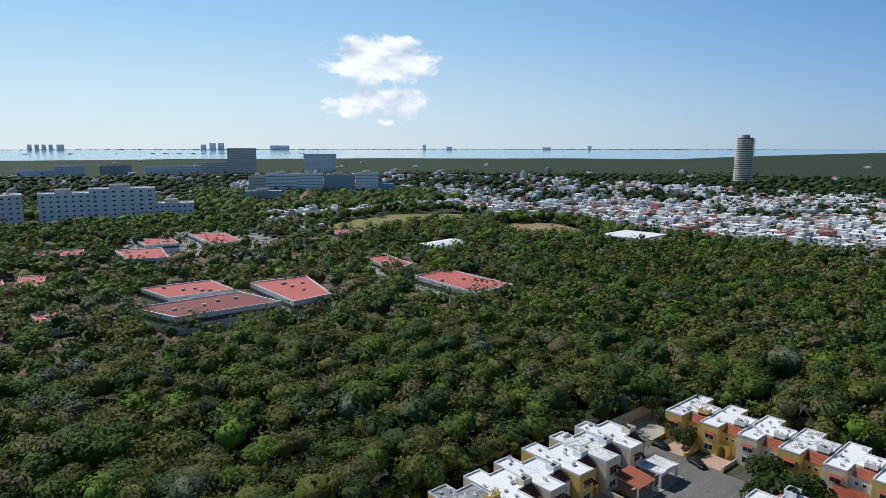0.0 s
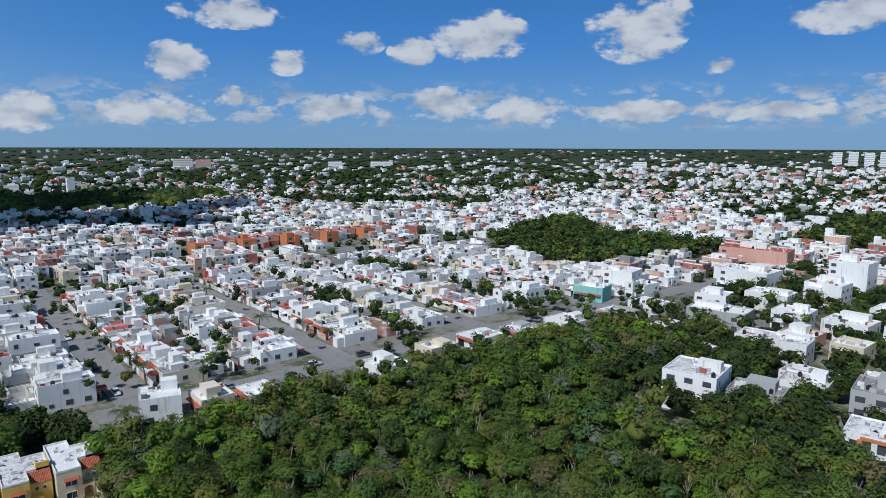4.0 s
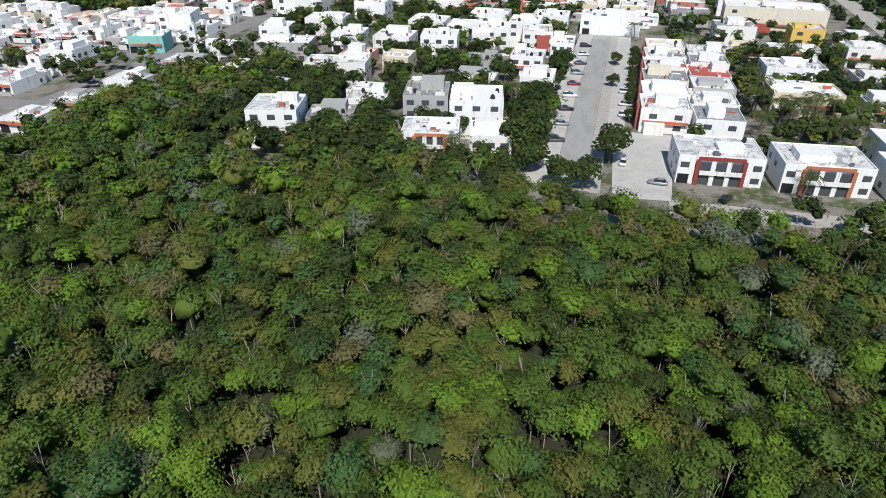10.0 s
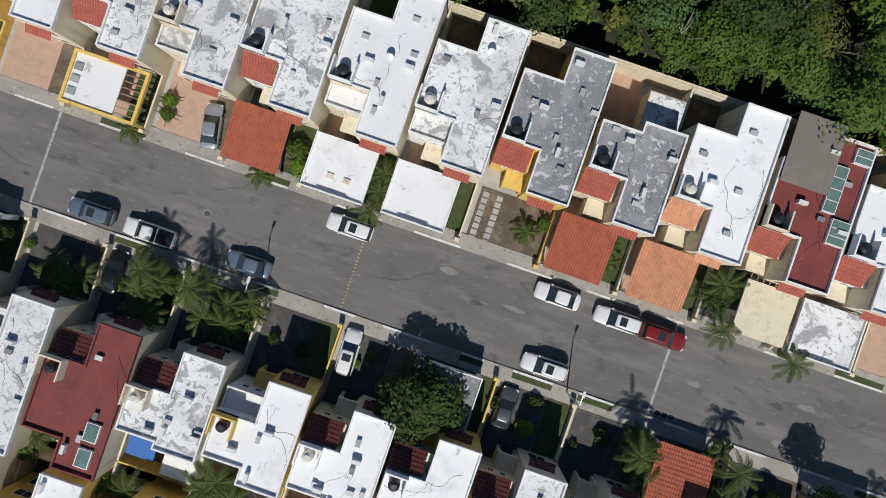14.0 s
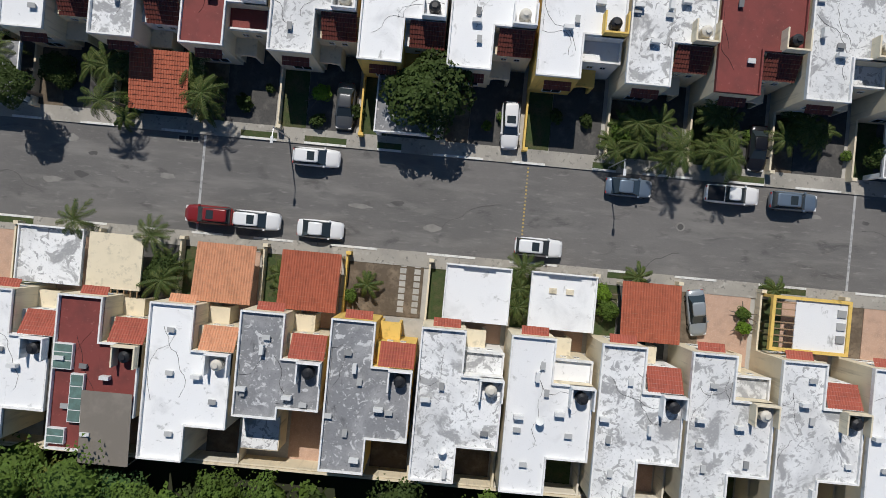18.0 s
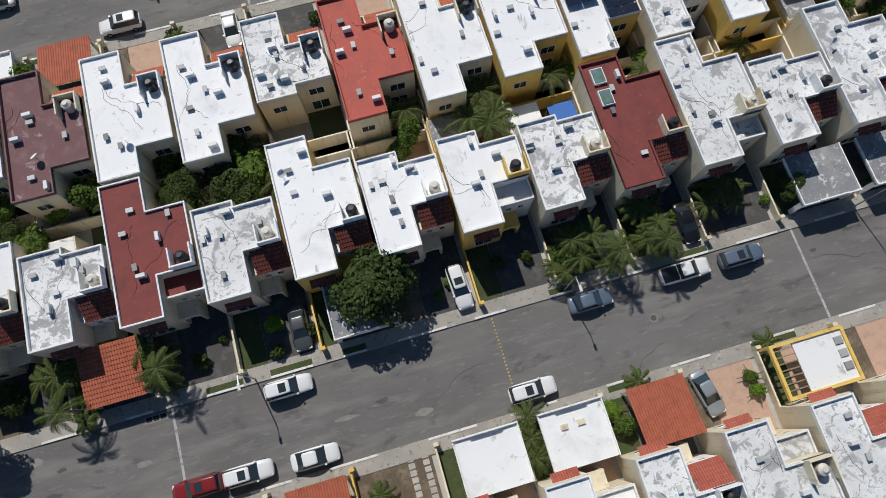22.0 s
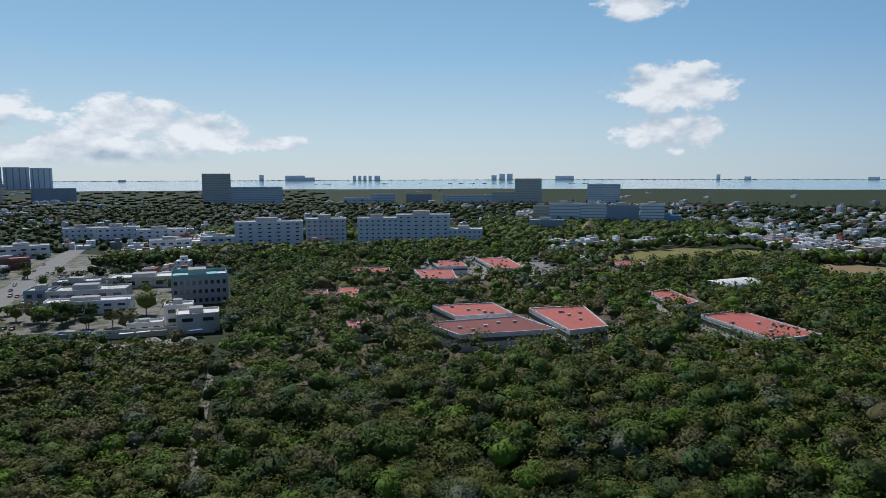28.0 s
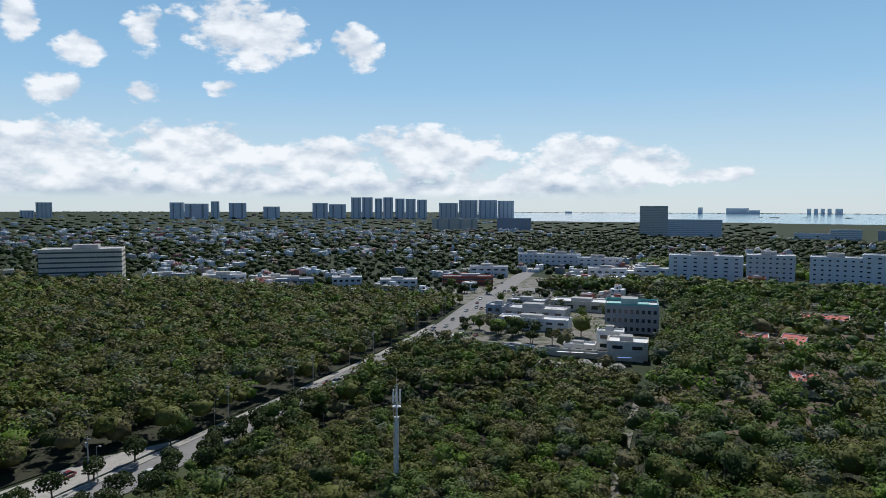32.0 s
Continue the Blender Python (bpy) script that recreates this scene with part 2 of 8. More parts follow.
M["roof_worn"] = material("roof_worn", (0.78, 0.78, 0.77), 0.8, per=("object", [(0.80, 0.80, 0.79), (0.70, 0.70, 0.69), (0.76, 0.76, 0.75), (0.82, 0.82, 0.81)]), marks=((0.22, 0.46, 0.70, (0.58, 0.58, 0.575), ONE, 0.4), (0.34, 0.53, 0.585, (0.34, 0.34, 0.34), ONE, 0.8), (1.1, 0.555, 0.60, (0.38, 0.38, 0.375), ONE, 0.9), (3.0, 0.585, 0.64, (0.46, 0.46, 0.455), ONE, 0.4), (7, 0.60, 0.70, (0.55, 0.55, 0.54))), bump=0.012)
M["roof_gray"] = material("roof_gray", (0.225, 0.228, 0.235), 0.85, marks=((0.32, 0.48, 0.66, (0.33, 0.33, 0.335), ONE, 0.5), (1.1, 0.565, 0.62, (0.56, 0.56, 0.56), ONE, 0.7), (3.2, 0.60, 0.66, (0.50, 0.50, 0.50), ONE, 0.3), (7, 0.56, 0.72, (0.13, 0.13, 0.135)), (0.4, 0.62, 0.68, (0.11, 0.11, 0.115), ONE, 0.4)), bump=0.01)
M["vent_gray"] = material("vent_gray", (0.40, 0.40, 0.39), 0.6, per=("object", [(0.14, 0.14, 0.14), (0.55, 0.55, 0.53), (0.32, 0.32, 0.31), (0.66, 0.66, 0.64)]))
M["shade_cloth"] = material("shade_cloth", (0.20, 0.175, 0.145), 0.9, marks=((0.8, 0.5, 0.7, (0.24, 0.21, 0.175)),))
M["skylight"] = material("skylight", (0.12, 0.18, 0.155), 0.25, marks=((1.5, 0.45, 0.7, (0.16, 0.27, 0.24)),))
M["roof_red"] = material("roof_red", (0.205, 0.045, 0.038), 0.8, marks=((0.6, 0.45, 0.7, (0.15, 0.038, 0.032)), (3, 0.6, 0.72, (0.28, 0.09, 0.075))), bump=0.006)
M["roof_maroon"] = material("roof_maroon", (0.17, 0.085, 0.085), 0.85, marks=((0.7, 0.50, 0.70, (0.22, 0.13, 0.13)), (0.45, 0.60, 0.66, (0.34, 0.27, 0.27), ONE, 0.8), (4, 0.6, 0.72, (0.13, 0.06, 0.06))), bump=0.006)
M["roof_brick"] = material("roof_brick", (0.46, 0.10, 0.07), 0.8, marks=((0.6, 0.45, 0.7, (0.36, 0.09, 0.07)), (3, 0.6, 0.72, (0.52, 0.2, 0.15))), bump=0.006)
M["parapet"] = material("parapet", (0.78, 0.77, 0.74), 0.8, marks=((1.2, 0.52, 0.72, (0.55, 0.54, 0.52)), (5, 0.6, 0.75, (0.4, 0.39, 0.37))), bump=0.005)
STREAK = (6, 6, 0.5)
for nm, c in (("cream", (0.72, 0.63, 0.46)), ("yellow", (0.74, 0.50, 0.13)), ("white", (0.82, 0.81, 0.78)), ("ochre", (0.74, 0.42, 0.06)), ("pale", (0.74, 0.68, 0.56))):
    M["wall_" + nm] = material("wall_" + nm, c, 0.85, marks=((0.25, 0.55, 0.75, tuple(x * 0.55 for x in c), STREAK), (0.7, 0.5, 0.8, tuple(x * 0.85 for x in c))), bump=0.004, bump_scale=20)
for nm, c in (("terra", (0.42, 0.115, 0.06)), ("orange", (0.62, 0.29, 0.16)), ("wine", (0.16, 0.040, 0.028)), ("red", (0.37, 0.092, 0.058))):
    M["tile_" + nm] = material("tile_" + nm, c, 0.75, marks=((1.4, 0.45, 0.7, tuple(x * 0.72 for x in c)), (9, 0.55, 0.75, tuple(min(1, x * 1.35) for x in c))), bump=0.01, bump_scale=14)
M["asphalt"] = material("asphalt", (0.160, 0.152, 0.144), 0.9, marks=((0.07, 0.40, 0.66, (0.118, 0.113, 0.108), (1, 2.2, 1)), (0.35, 0.50, 0.72, (0.215, 0.205, 0.19), (0.3, 1.6, 1)), (0.6, 0.58, 0.68, (0.098, 0.094, 0.09), (0.5, 1.2, 1), 0.5), (2.2, 0.58, 0.72, (0.235, 0.225, 0.21), (0.35, 1.3, 1)), (11, 0.54, 0.70, (0.22, 0.21, 0.195)), (14, 0.58, 0.72, (0.085, 0.082, 0.08))), bump=0.005, bump_scale=30)
M["concrete"] = material("concrete", (0.44, 0.42, 0.38), 0.9, marks=((0.6, 0.45, 0.7, (0.32, 0.31, 0.28)), (4, 0.55, 0.75, (0.52, 0.50, 0.46))), bump=0.004, bump_scale=25)
M["sidewalk"] = material("sidewalk", (0.37, 0.345, 0.30), 0.92, marks=((0.3, 0.45, 0.68, (0.27, 0.255, 0.225)), (1.2, 0.55, 0.68, (0.45, 0.42, 0.37)), (2.5, 0.58, 0.66, (0.20, 0.19, 0.17)), (9, 0.55, 0.72, (0.30, 0.285, 0.255))), bump=0.004, bump_scale=25)
M["paving"] = material("paving", (0.50, 0.33, 0.24), 0.9, marks=((1.0, 0.45, 0.7, (0.40, 0.27, 0.2)), (9, 0.5, 0.75, (0.58, 0.42, 0.33))), bump=0.004)
M["kerb"] = material("kerb", (0.70, 0.69, 0.65), 0.85, marks=((2, 0.5, 0.7, (0.45, 0.44, 0.41)),))
M["line_yellow"] = material("line_yellow", (0.50, 0.37, 0.12), 0.8, marks=((0.9, 0.48, 0.6, (0.27, 0.24, 0.17)),))
M["line_white"] = material("line_white", (0.42, 0.42, 0.41), 0.85, marks=((2, 0.45, 0.65, (0.2, 0.2, 0.2)),))
M["soil"] = material("soil", (0.12, 0.092, 0.064), 0.95, marks=((0.5, 0.45, 0.65, (0.22, 0.17, 0.12)), (3, 0.5, 0.7, (0.10, 0.075, 0.05))), bump=0.03, bump_scale=4)
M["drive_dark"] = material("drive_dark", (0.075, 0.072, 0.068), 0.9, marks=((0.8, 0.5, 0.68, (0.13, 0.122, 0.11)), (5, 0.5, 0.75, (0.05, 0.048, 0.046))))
M["lawn"] = material("lawn", (0.050, 0.075, 0.022), 0.95, marks=((0.8, 0.45, 0.65, (0.095, 0.085, 0.04)), (6, 0.5, 0.7, (0.03, 0.05, 0.014))), bump=0.03, bump_scale=10)
M["glass"] = material("glass", (0.03, 0.04, 0.045), 0.08, coat=0.3)
M["frame"] = material("frame", (0.72, 0.72, 0.70), 0.5)
M["black"] = material("black_plastic", (0.018, 0.018, 0.02), 0.45)
M["tank_white"] = material("tank_white", (0.62, 0.58, 0.50), 0.5)
M["metal"] = material("metal", (0.45, 0.46, 0.47), 0.4, 0.8)
M["ac"] = material("ac_white", (0.66, 0.66, 0.64), 0.5)
M["dark"] = material("dark_opening", (0.03, 0.028, 0.025), 0.9)
M["iron"] = material("iron", (0.03, 0.03, 0.032), 0.6, 0.5)
M["blue_tarp"] = material("blue_tarp", (0.02, 0.12, 0.42), 0.6)
M["solar"] = material("solar", (0.012, 0.016, 0.035), 0.15, coat=0.5)
M["wood"] = material("wood", (0.30, 0.20, 0.11), 0.8)
M["bark"] = material("bark", (0.16, 0.13, 0.10), 0.95, marks=((3, 0.45, 0.7, (0.09, 0.075, 0.06), (1, 1, 0.3)),), bump=0.02)
M["pale_bark"] = material("pale_bark", (0.34, 0.30, 0.25), 0.9)
def foliage(name, mid, spread_=0.16):
    """Leaves of one hue family: varied leaf by leaf and, softly, from place to place."""
    dark, light = tuple(x * (1 - spread_) for x in mid), tuple(x * (1 + spread_) for x in mid)
    M[name] = material(name, mid, rough=0.7, leafy=0.16, bump=0.09, bump_scale=1.6, per=("island", [dark, mid, light, mid]),
                       marks=((0.21, 0.50, 0.66, tuple(x * 0.66 for x in mid)), (0.09, 0.50, 0.68, tuple(x * 1.3 for x in mid)), (2.6, 0.54, 0.72, tuple(x * 0.66 for x in mid)), (4.1, 0.58, 0.72, tuple(x * 1.4 for x in mid))))


foliage("leaf", (0.088, 0.140, 0.024))
foliage("leaf_bright", (0.135, 0.225, 0.024))
foliage("leaf_dark", (0.048, 0.073, 0.018))
foliage("leaf_olive", (0.128, 0.142, 0.030))
foliage("leaf_dry", (0.150, 0.138, 0.058))
foliage("leaf_silver", (0.135, 0.160, 0.100))
foliage("leaf_blue", (0.064, 0.122, 0.036))
foliage("leaf_far", (0.031, 0.052, 0.015))
M["palm"] = material("palm_leaf", leafy=0.2, base=(0.05, 0.08, 0.02), rough=0.55, per=("island", [(0.035, 0.060, 0.015), (0.12, 0.135, 0.04), (0.05, 0.082, 0.02), (0.08, 0.112, 0.027)]))
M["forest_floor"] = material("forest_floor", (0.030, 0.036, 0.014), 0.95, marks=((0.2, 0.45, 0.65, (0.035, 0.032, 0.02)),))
CITY = [(0.86, 0.86, 0.85), (0.80, 0.80, 0.79), (0.87, 0.87, 0.86), (0.72, 0.71, 0.68), (0.86, 0.86, 0.85), (0.40, 0.39, 0.38), (0.86, 0.86, 0.86), (0.60, 0.38, 0.28), (0.84, 0.84, 0.83), (0.76, 0.75, 0.73), (0.87, 0.87, 0.86), (0.36, 0.11, 0.08), (0.84, 0.84, 0.83), (0.66, 0.58, 0.42), (0.86, 0.85, 0.84), (0.26, 0.255, 0.25), (0.84, 0.84, 0.83), (0.48, 0.16, 0.11)]
M["city"] = material("city_stucco", (0.7, 0.7, 0.68), 0.85, per=("island", CITY, "step"), marks=((0.15, 0.50, 0.72, (0.62, 0.61, 0.59)), (0.5, 0.575, 0.66, (0.36, 0.355, 0.345)), (0.5, 0.60, 0.75, (0.5, 0.49, 0.47), (2, 2, 0.4))))
M["city_window"] = material("city_window", (0.075, 0.08, 0.09), 0.3)
M["field_green"] = material("field_green", (0.20, 0.19, 0.05), 0.95, marks=((0.05, 0.45, 0.65, (0.27, 0.23, 0.07)),))
M["field_brown"] = material("field_brown", (0.30, 0.21, 0.11), 0.95, marks=((0.05, 0.45, 0.65, (0.24, 0.19, 0.09)),))
M["water"] = material("water", (0.30, 0.44, 0.50), 0.12, bump=0.25, bump_scale=0.25)
M["lot_ground"] = material("lot_ground", (0.22, 0.205, 0.18), 0.95, marks=((0.09, 0.47, 0.58, (0.07, 0.09, 0.03)), (0.6, 0.52, 0.72, (0.32, 0.30, 0.27)), (0.25, 0.58, 0.66, (0.10, 0.085, 0.05))))
M["roof_bits"] = material("roof_bits", (0.6, 0.6, 0.6), 0.8, per=("island", [(0.75, 0.75, 0.74), (0.30, 0.30, 0.30), (0.66, 0.65, 0.62), (0.12, 0.12, 0.12), (0.8, 0.8, 0.79), (0.45, 0.44, 0.42), (0.36, 0.12, 0.08), (0.7, 0.7, 0.7)], "step"))
M["far_green"] = material("far_green", (0.030, 0.047, 0.018), 0.95, marks=((0.006, 0.45, 0.6, (0.040, 0.052, 0.022)), (0.03, 0.5, 0.7, (0.022, 0.036, 0.014))))
M["far_green"].node_tree.nodes["Principled BSDF"].inputs["Specular IOR Level"].default_value = 0.25


# ---- building blocks ----
def part(name, bm, mat, parent=None, label="", smooth=False):
    me = bpy.data.meshes.new(name)
    if smooth:
        for f in bm.faces:
            f.smooth = True
    bm.to_mesh(me)
    bm.free()
    me.materials.append(M[mat] if isinstance(mat, str) else mat)
    ob = new(name, me)
    if parent is not None:
        ob.parent = parent
    if label:
        ob["label"] = label
    return ob


def child(name, me, parent, m=None, label=""):
    ob = new(name, me)
    ob.parent = parent
    if m is not None:
        ob.matrix_basis = m
    if label:
        ob["label"] = label
    return ob


def box(bm, x0, x1, y0, y1, z0, z1):
    v = [bm.verts.new(p) for p in ((x0, y0, z0), (x1, y0, z0), (x1, y1, z0), (x0, y1, z0), (x0, y0, z1), (x1, y0, z1), (x1, y1, z1), (x0, y1, z1))]
    for q in ((3, 2, 1, 0), (4, 5, 6, 7), (0, 1, 5, 4), (1, 2, 6, 5), (2, 3, 7, 6), (3, 0, 4, 7)):
        bm.faces.new([v[i] for i in q])


def cyl(bm, x, y, z0, z1, r0, r1=None, n=12):
    r1 = r0 if r1 is None else r1
    a = [bm.verts.new((x + r0 * math.cos(2 * math.pi * i / n), y + r0 * math.sin(2 * math.pi * i / n), z0)) for i in range(n)]
    b = [bm.verts.new((x + r1 * math.cos(2 * math.pi * i / n), y + r1 * math.sin(2 * math.pi * i / n), z1)) for i in range(n)]
    for i in range(n):
        bm.faces.new((a[i], a[(i + 1) % n], b[(i + 1) % n], b[i]))
    bm.faces.new(b)
    bm.faces.new(a[::-1])


def prism(bm, pts, z0, z1):
    a = [bm.verts.new((x, y, z0)) for x, y in pts]
    b = [bm.verts.new((x, y, z1)) for x, y in pts]
    k = len(pts)
    for i in range(k):
        bm.faces.new((a[i], a[(i + 1) % k], b[(i + 1) % k], b[i]))
    bm.faces.new(b)
    bm.faces.new(a[::-1])
    bmesh.ops.recalc_face_normals(bm, faces=bm.faces[:])


def empty(name, m, label, category, group="", kind=""):
    e = new(name)
    e.empty_display_size = 0.5
    e.matrix_basis = m
    return tagged(e, label, category, group, kind)


def soup(name, verts, faces, mat, kind="stuff", label="", category="", parent=None, smooth=False, soft=None):
    """One mesh from arrays of vertices (n, 3) and faces (m, k); soft: shading normals at the vertices."""
    verts, faces = np.asarray(verts, dtype=np.float32), np.asarray(faces, dtype=np.int32)
    me = bpy.data.meshes.new(name)
    k = faces.shape[1]
    me.vertices.add(len(verts))
    me.vertices.foreach_set("co", verts.ravel())
    me.loops.add(faces.size)
    me.loops.foreach_set("vertex_index", faces.ravel())
    me.polygons.add(len(faces))
    me.polygons.foreach_set("loop_start", np.arange(len(faces), dtype=np.int32) * k)
    me.polygons.foreach_set("loop_total", np.full(len(faces), k, dtype=np.int32))
    me.polygons.foreach_set("use_smooth", np.full(len(faces), smooth, dtype=bool))
    me.update(calc_edges=True)
    if soft is not None:
        me.attributes.new("custom_normal", "FLOAT_VECTOR", "POINT").data.foreach_set("vector", np.asarray(soft, dtype=np.float32).ravel())
        me.update()
    me.materials.append(M[mat])
    ob = new(name, me)
    if parent is not None:
        ob.parent = parent
    return tagged(ob, label, category, "", kind)


def inside(poly, x, y):
    """Which of the points lie in the polygon."""
    r = np.zeros(len(x), dtype=bool)
    j = len(poly) - 1
    for i in range(len(poly)):
        (xi, yi), (xj, yj) = poly[i], poly[j]
        if yi != yj:
            r ^= ((yi > y) != (yj > y)) & (x < (xj - xi) * (y - yi) / (yj - yi) + xi)
        j = i
    return r

M["stony"] = material("stony", (0.36, 0.34, 0.30), 0.95, marks=((0.5, 0.46, 0.66, (0.18, 0.165, 0.12)), (3, 0.52, 0.7, (0.46, 0.44, 0.40)), (0.25, 0.55, 0.7, (0.10, 0.11, 0.05))), bump=0.05, bump_scale=3)
M["patch_dark"] = material("patch_dark", (0.085, 0.082, 0.078), 0.9, marks=((1.2, 0.48, 0.7, (0.12, 0.115, 0.11)),))
M["patch_pale"] = material("patch_pale", (0.24, 0.23, 0.21), 0.9, marks=((1.0, 0.45, 0.7, (0.17, 0.163, 0.15)),))

# ---- ground, streets ----
rings = [0, 40, 90, 150, 250, 400, 650, 1000, 1500, 2200, 2900, 3600, 4300, 4930]
SEG = 96
gv, gf = [(0, 0, -0.35)], []
for r in rings[1:]:
    rise = 0 if r < 2200 else 41 * ((r - 2200) / 2730) ** 1.25
    for i in range(SEG):
        a = 2 * math.pi * i / SEG
        gv.append((r * math.cos(a), r * math.sin(a), rise - 0.35))
for k in range(len(rings) - 2):
    for i in range(SEG):
        a, b = 1 + k * SEG + i, 1 + k * SEG + (i + 1) % SEG
        gf.append((a, a + SEG, b + SEG, b))
for i in range(0, SEG, 2):
    gf.append((0, 1 + i, 1 + (i + 1) % SEG, 1 + (i + 2) % SEG))
soup("ground", gv, gf, "far_green", "structure", "flat green plain reaching to the horizon", "ground", smooth=True)


def slab(name, pts, z0, z1, mat, label, category, kind="structure"):
    bm = bmesh.new()
    prism(bm, pts, z0, z1)
    return tagged(part(name, bm, mat), label, category, "", kind)


def rect(x0, x1, y0, y1):
    return [(x0, y0), (x1, y0), (x1, y1), (x0, y1)]


KA0, KA1 = -8.9, 0.6          # kerbs of the street under the drone
KB0, KB1 = -59.6, -50.2       # kerbs of the second street
XW = -113.0                   # east kerb of the cross street at the estate's end
slab("pavement", rect(-141, 72, -82.5, 22.3), -0.3, -0.02, "concrete", "pale concrete ground of the housing estate", "pavement")
slab("road_south", rect(XW, 72, KA0, KA1), -0.2, 0.0, "asphalt", "worn grey asphalt street with patches", "road")
slab("road_north", rect(XW, 72, KB0, KB1), -0.2, 0.0, "asphalt", "worn grey asphalt street with patches", "road")
slab("road_cross", rect(XW - 8.5, XW, -76, 22), -0.2, 0.0, "asphalt", "grey asphalt cross street at the estate end", "road")
for nm, y0, y1, x0 in (("sidewalk_south", KA1, KA1 + 1.5, XW), ("sidewalk_middle", KA0 - 1.5, KA0, XW), ("sidewalk_back", KB1, KB1 + 1.5, XW), ("sidewalk_north", KB0 - 1.5, KB0, XW)):
    slab(nm, rect(x0, 72, y0, y1), -0.1, 0.12, "sidewalk", "concrete sidewalk strip beside the street", "sidewalk")
# forest floors
F1 = [(-142, 23), (-140, 60), (-136, 95), (-133, 177), (-108, 196), (-96, 176), (-96, 128), (-76, 121), (-62, 122), (-50, 128), (-28, 128), (-11, 125), (17, 114), (53, 117), (150, 122), (150, 23)]
F2 = [(-143, 13), (-395, 14), (-397, -250), (-330, -262), (-255, -240), (-190, -160), (-100, -190), (-60, -196), (13, -200), (14, -84), (-100, -84), (-143, -80)]
F3 = [(17, -84), (105, -84), (104, -190), (108, -262), (17, -250)]
F4 = [(152, -60), (700, -60), (700, -400), (500, -396), (380, -420), (144, -415), (136, -340), (129.5, -262), (131.5, -146), (143, -124)]
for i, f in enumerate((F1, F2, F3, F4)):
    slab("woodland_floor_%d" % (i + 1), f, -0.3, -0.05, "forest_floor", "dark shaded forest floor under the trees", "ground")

# repairs, smears and cracks in the asphalt
patch_r = random.Random(33)
for k in range(18):
    near_ = k < 11
    px, py = patch_r.uniform(-60, 60), patch_r.uniform(KA0 + 1.2, KA1 - 1.4) if near_ else patch_r.uniform(KB0 + 1.2, KB1 - 1.4)
    n, rx, ry = 11, patch_r.uniform(0.4, 1.5), patch_r.uniform(0.15, 0.5)
    pts = [(px + rx * patch_r.uniform(0.6, 1.1) * math.cos(2 * math.pi * i / n), py + ry * patch_r.uniform(0.6, 1.1) * math.sin(2 * math.pi * i / n)) for i in range(n)]
    dark_ = patch_r.random() < 0.55
    slab("road_patch", pts, -0.02, 0.003 + 0.0004 * k, "patch_dark" if dark_ else "patch_pale", "%s smear worn into the asphalt" % ("dark" if dark_ else "pale"), "road patch")
for k in range(4):
    cx, cy, ang = patch_r.uniform(-55, 45), patch_r.uniform(KA0 + 2, KA1 - 2), patch_r.uniform(-0.3, 0.3)
    left, right = [], []
    for i in range(12):
        w_ = 0.02 + 0.02 * patch_r.random()
        left.append((cx - w_ * math.sin(ang), cy + w_ * math.cos(ang)))
        right.append((cx + w_ * math.sin(ang), cy - w_ * math.cos(ang)))
        ang += patch_r.uniform(-0.5, 0.5)
        cx, cy = cx + 0.6 * math.cos(ang), min(KA1 - 0.5, max(KA0 + 0.5, cy + 0.6 * math.sin(ang)))
    bm = bmesh.new()
    lv, rv = [bm.verts.new((*p, 0.018)) for p in left], [bm.verts.new((*p, 0.018)) for p in right]
    for i in range(11):
        bm.faces.new((lv[i], rv[i], rv[i + 1], lv[i + 1]))
    tagged(part("road_crack", bm, "patch_dark"), "thin tarred crack in the asphalt", "road crack", "", "structure")

# ---- estate houses ----
hr = random.Random(3)


def tile_sheet(name, u0, u1, v0, z0, v1, z1, mat, parent, label="", pitch=0.25, course=0.42):
    """A roof of half-round clay tiles from the low edge (v0, z0) to the high edge (v1, z1)."""
    n = max(2, int(round(abs(u1 - u0) / pitch)))
    k = max(1, int(round(math.hypot(v1 - v0, z1 - z0) / course)))
    prof = (0.0, 0.055, 0.075, 0.055)
    us = np.linspace(u0, u1, n * 4 + 1)
    hs = np.array([prof[i % 4] for i in range(n * 4 + 1)])
    V, F = [], []
    for j in range(k):
        for e, lift in ((j / k, 0.05), ((j + 1) / k, 0.0)):
            base = len(V)
            for u, h in zip(us, hs):
                V.append((u, v0 + (v1 - v0) * e, z0 + (z1 - z0) * e + h + lift))
        b0 = len(V) - 2 * len(us)
        for i in range(len(us) - 1):
            q = (b0 + i, b0 + i + 1, b0 + len(us) + i + 1, b0 + len(us) + i)
            F.append(q if (u1 - u0) * (v1 - v0) > 0 else q[::-1])
    ob = soup(name, V, F, mat, "", label, "", parent)
    return ob


def slant(bm, u0, u1, v0, z0, v1, z1, t=0.08):
    """A sloping board."""
    pts = [(u0, v0, z0), (u1, v0, z0), (u1, v1, z1), (u0, v1, z1)]
    a = [bm.verts.new((x, y, z - t)) for x, y, z in pts]
    b = [bm.verts.new(p) for p in pts]
    for i in range(4):
        bm.faces.new((a[i], a[(i + 1) % 4], b[(i + 1) % 4], b[i]))
    bm.faces.new(b)
    bm.faces.new(a[::-1])
    bmesh.ops.recalc_face_normals(bm, faces=bm.faces[:])


def shared(name, build, mat, smooth=False):
    bm = bmesh.new()
    build(bm)
    me = bpy.data.meshes.new(name)
    if smooth:
        for f in bm.faces:
            f.smooth = True
    bm.to_mesh(me)
    bm.free()
    me.materials.append(M[mat])
    return me


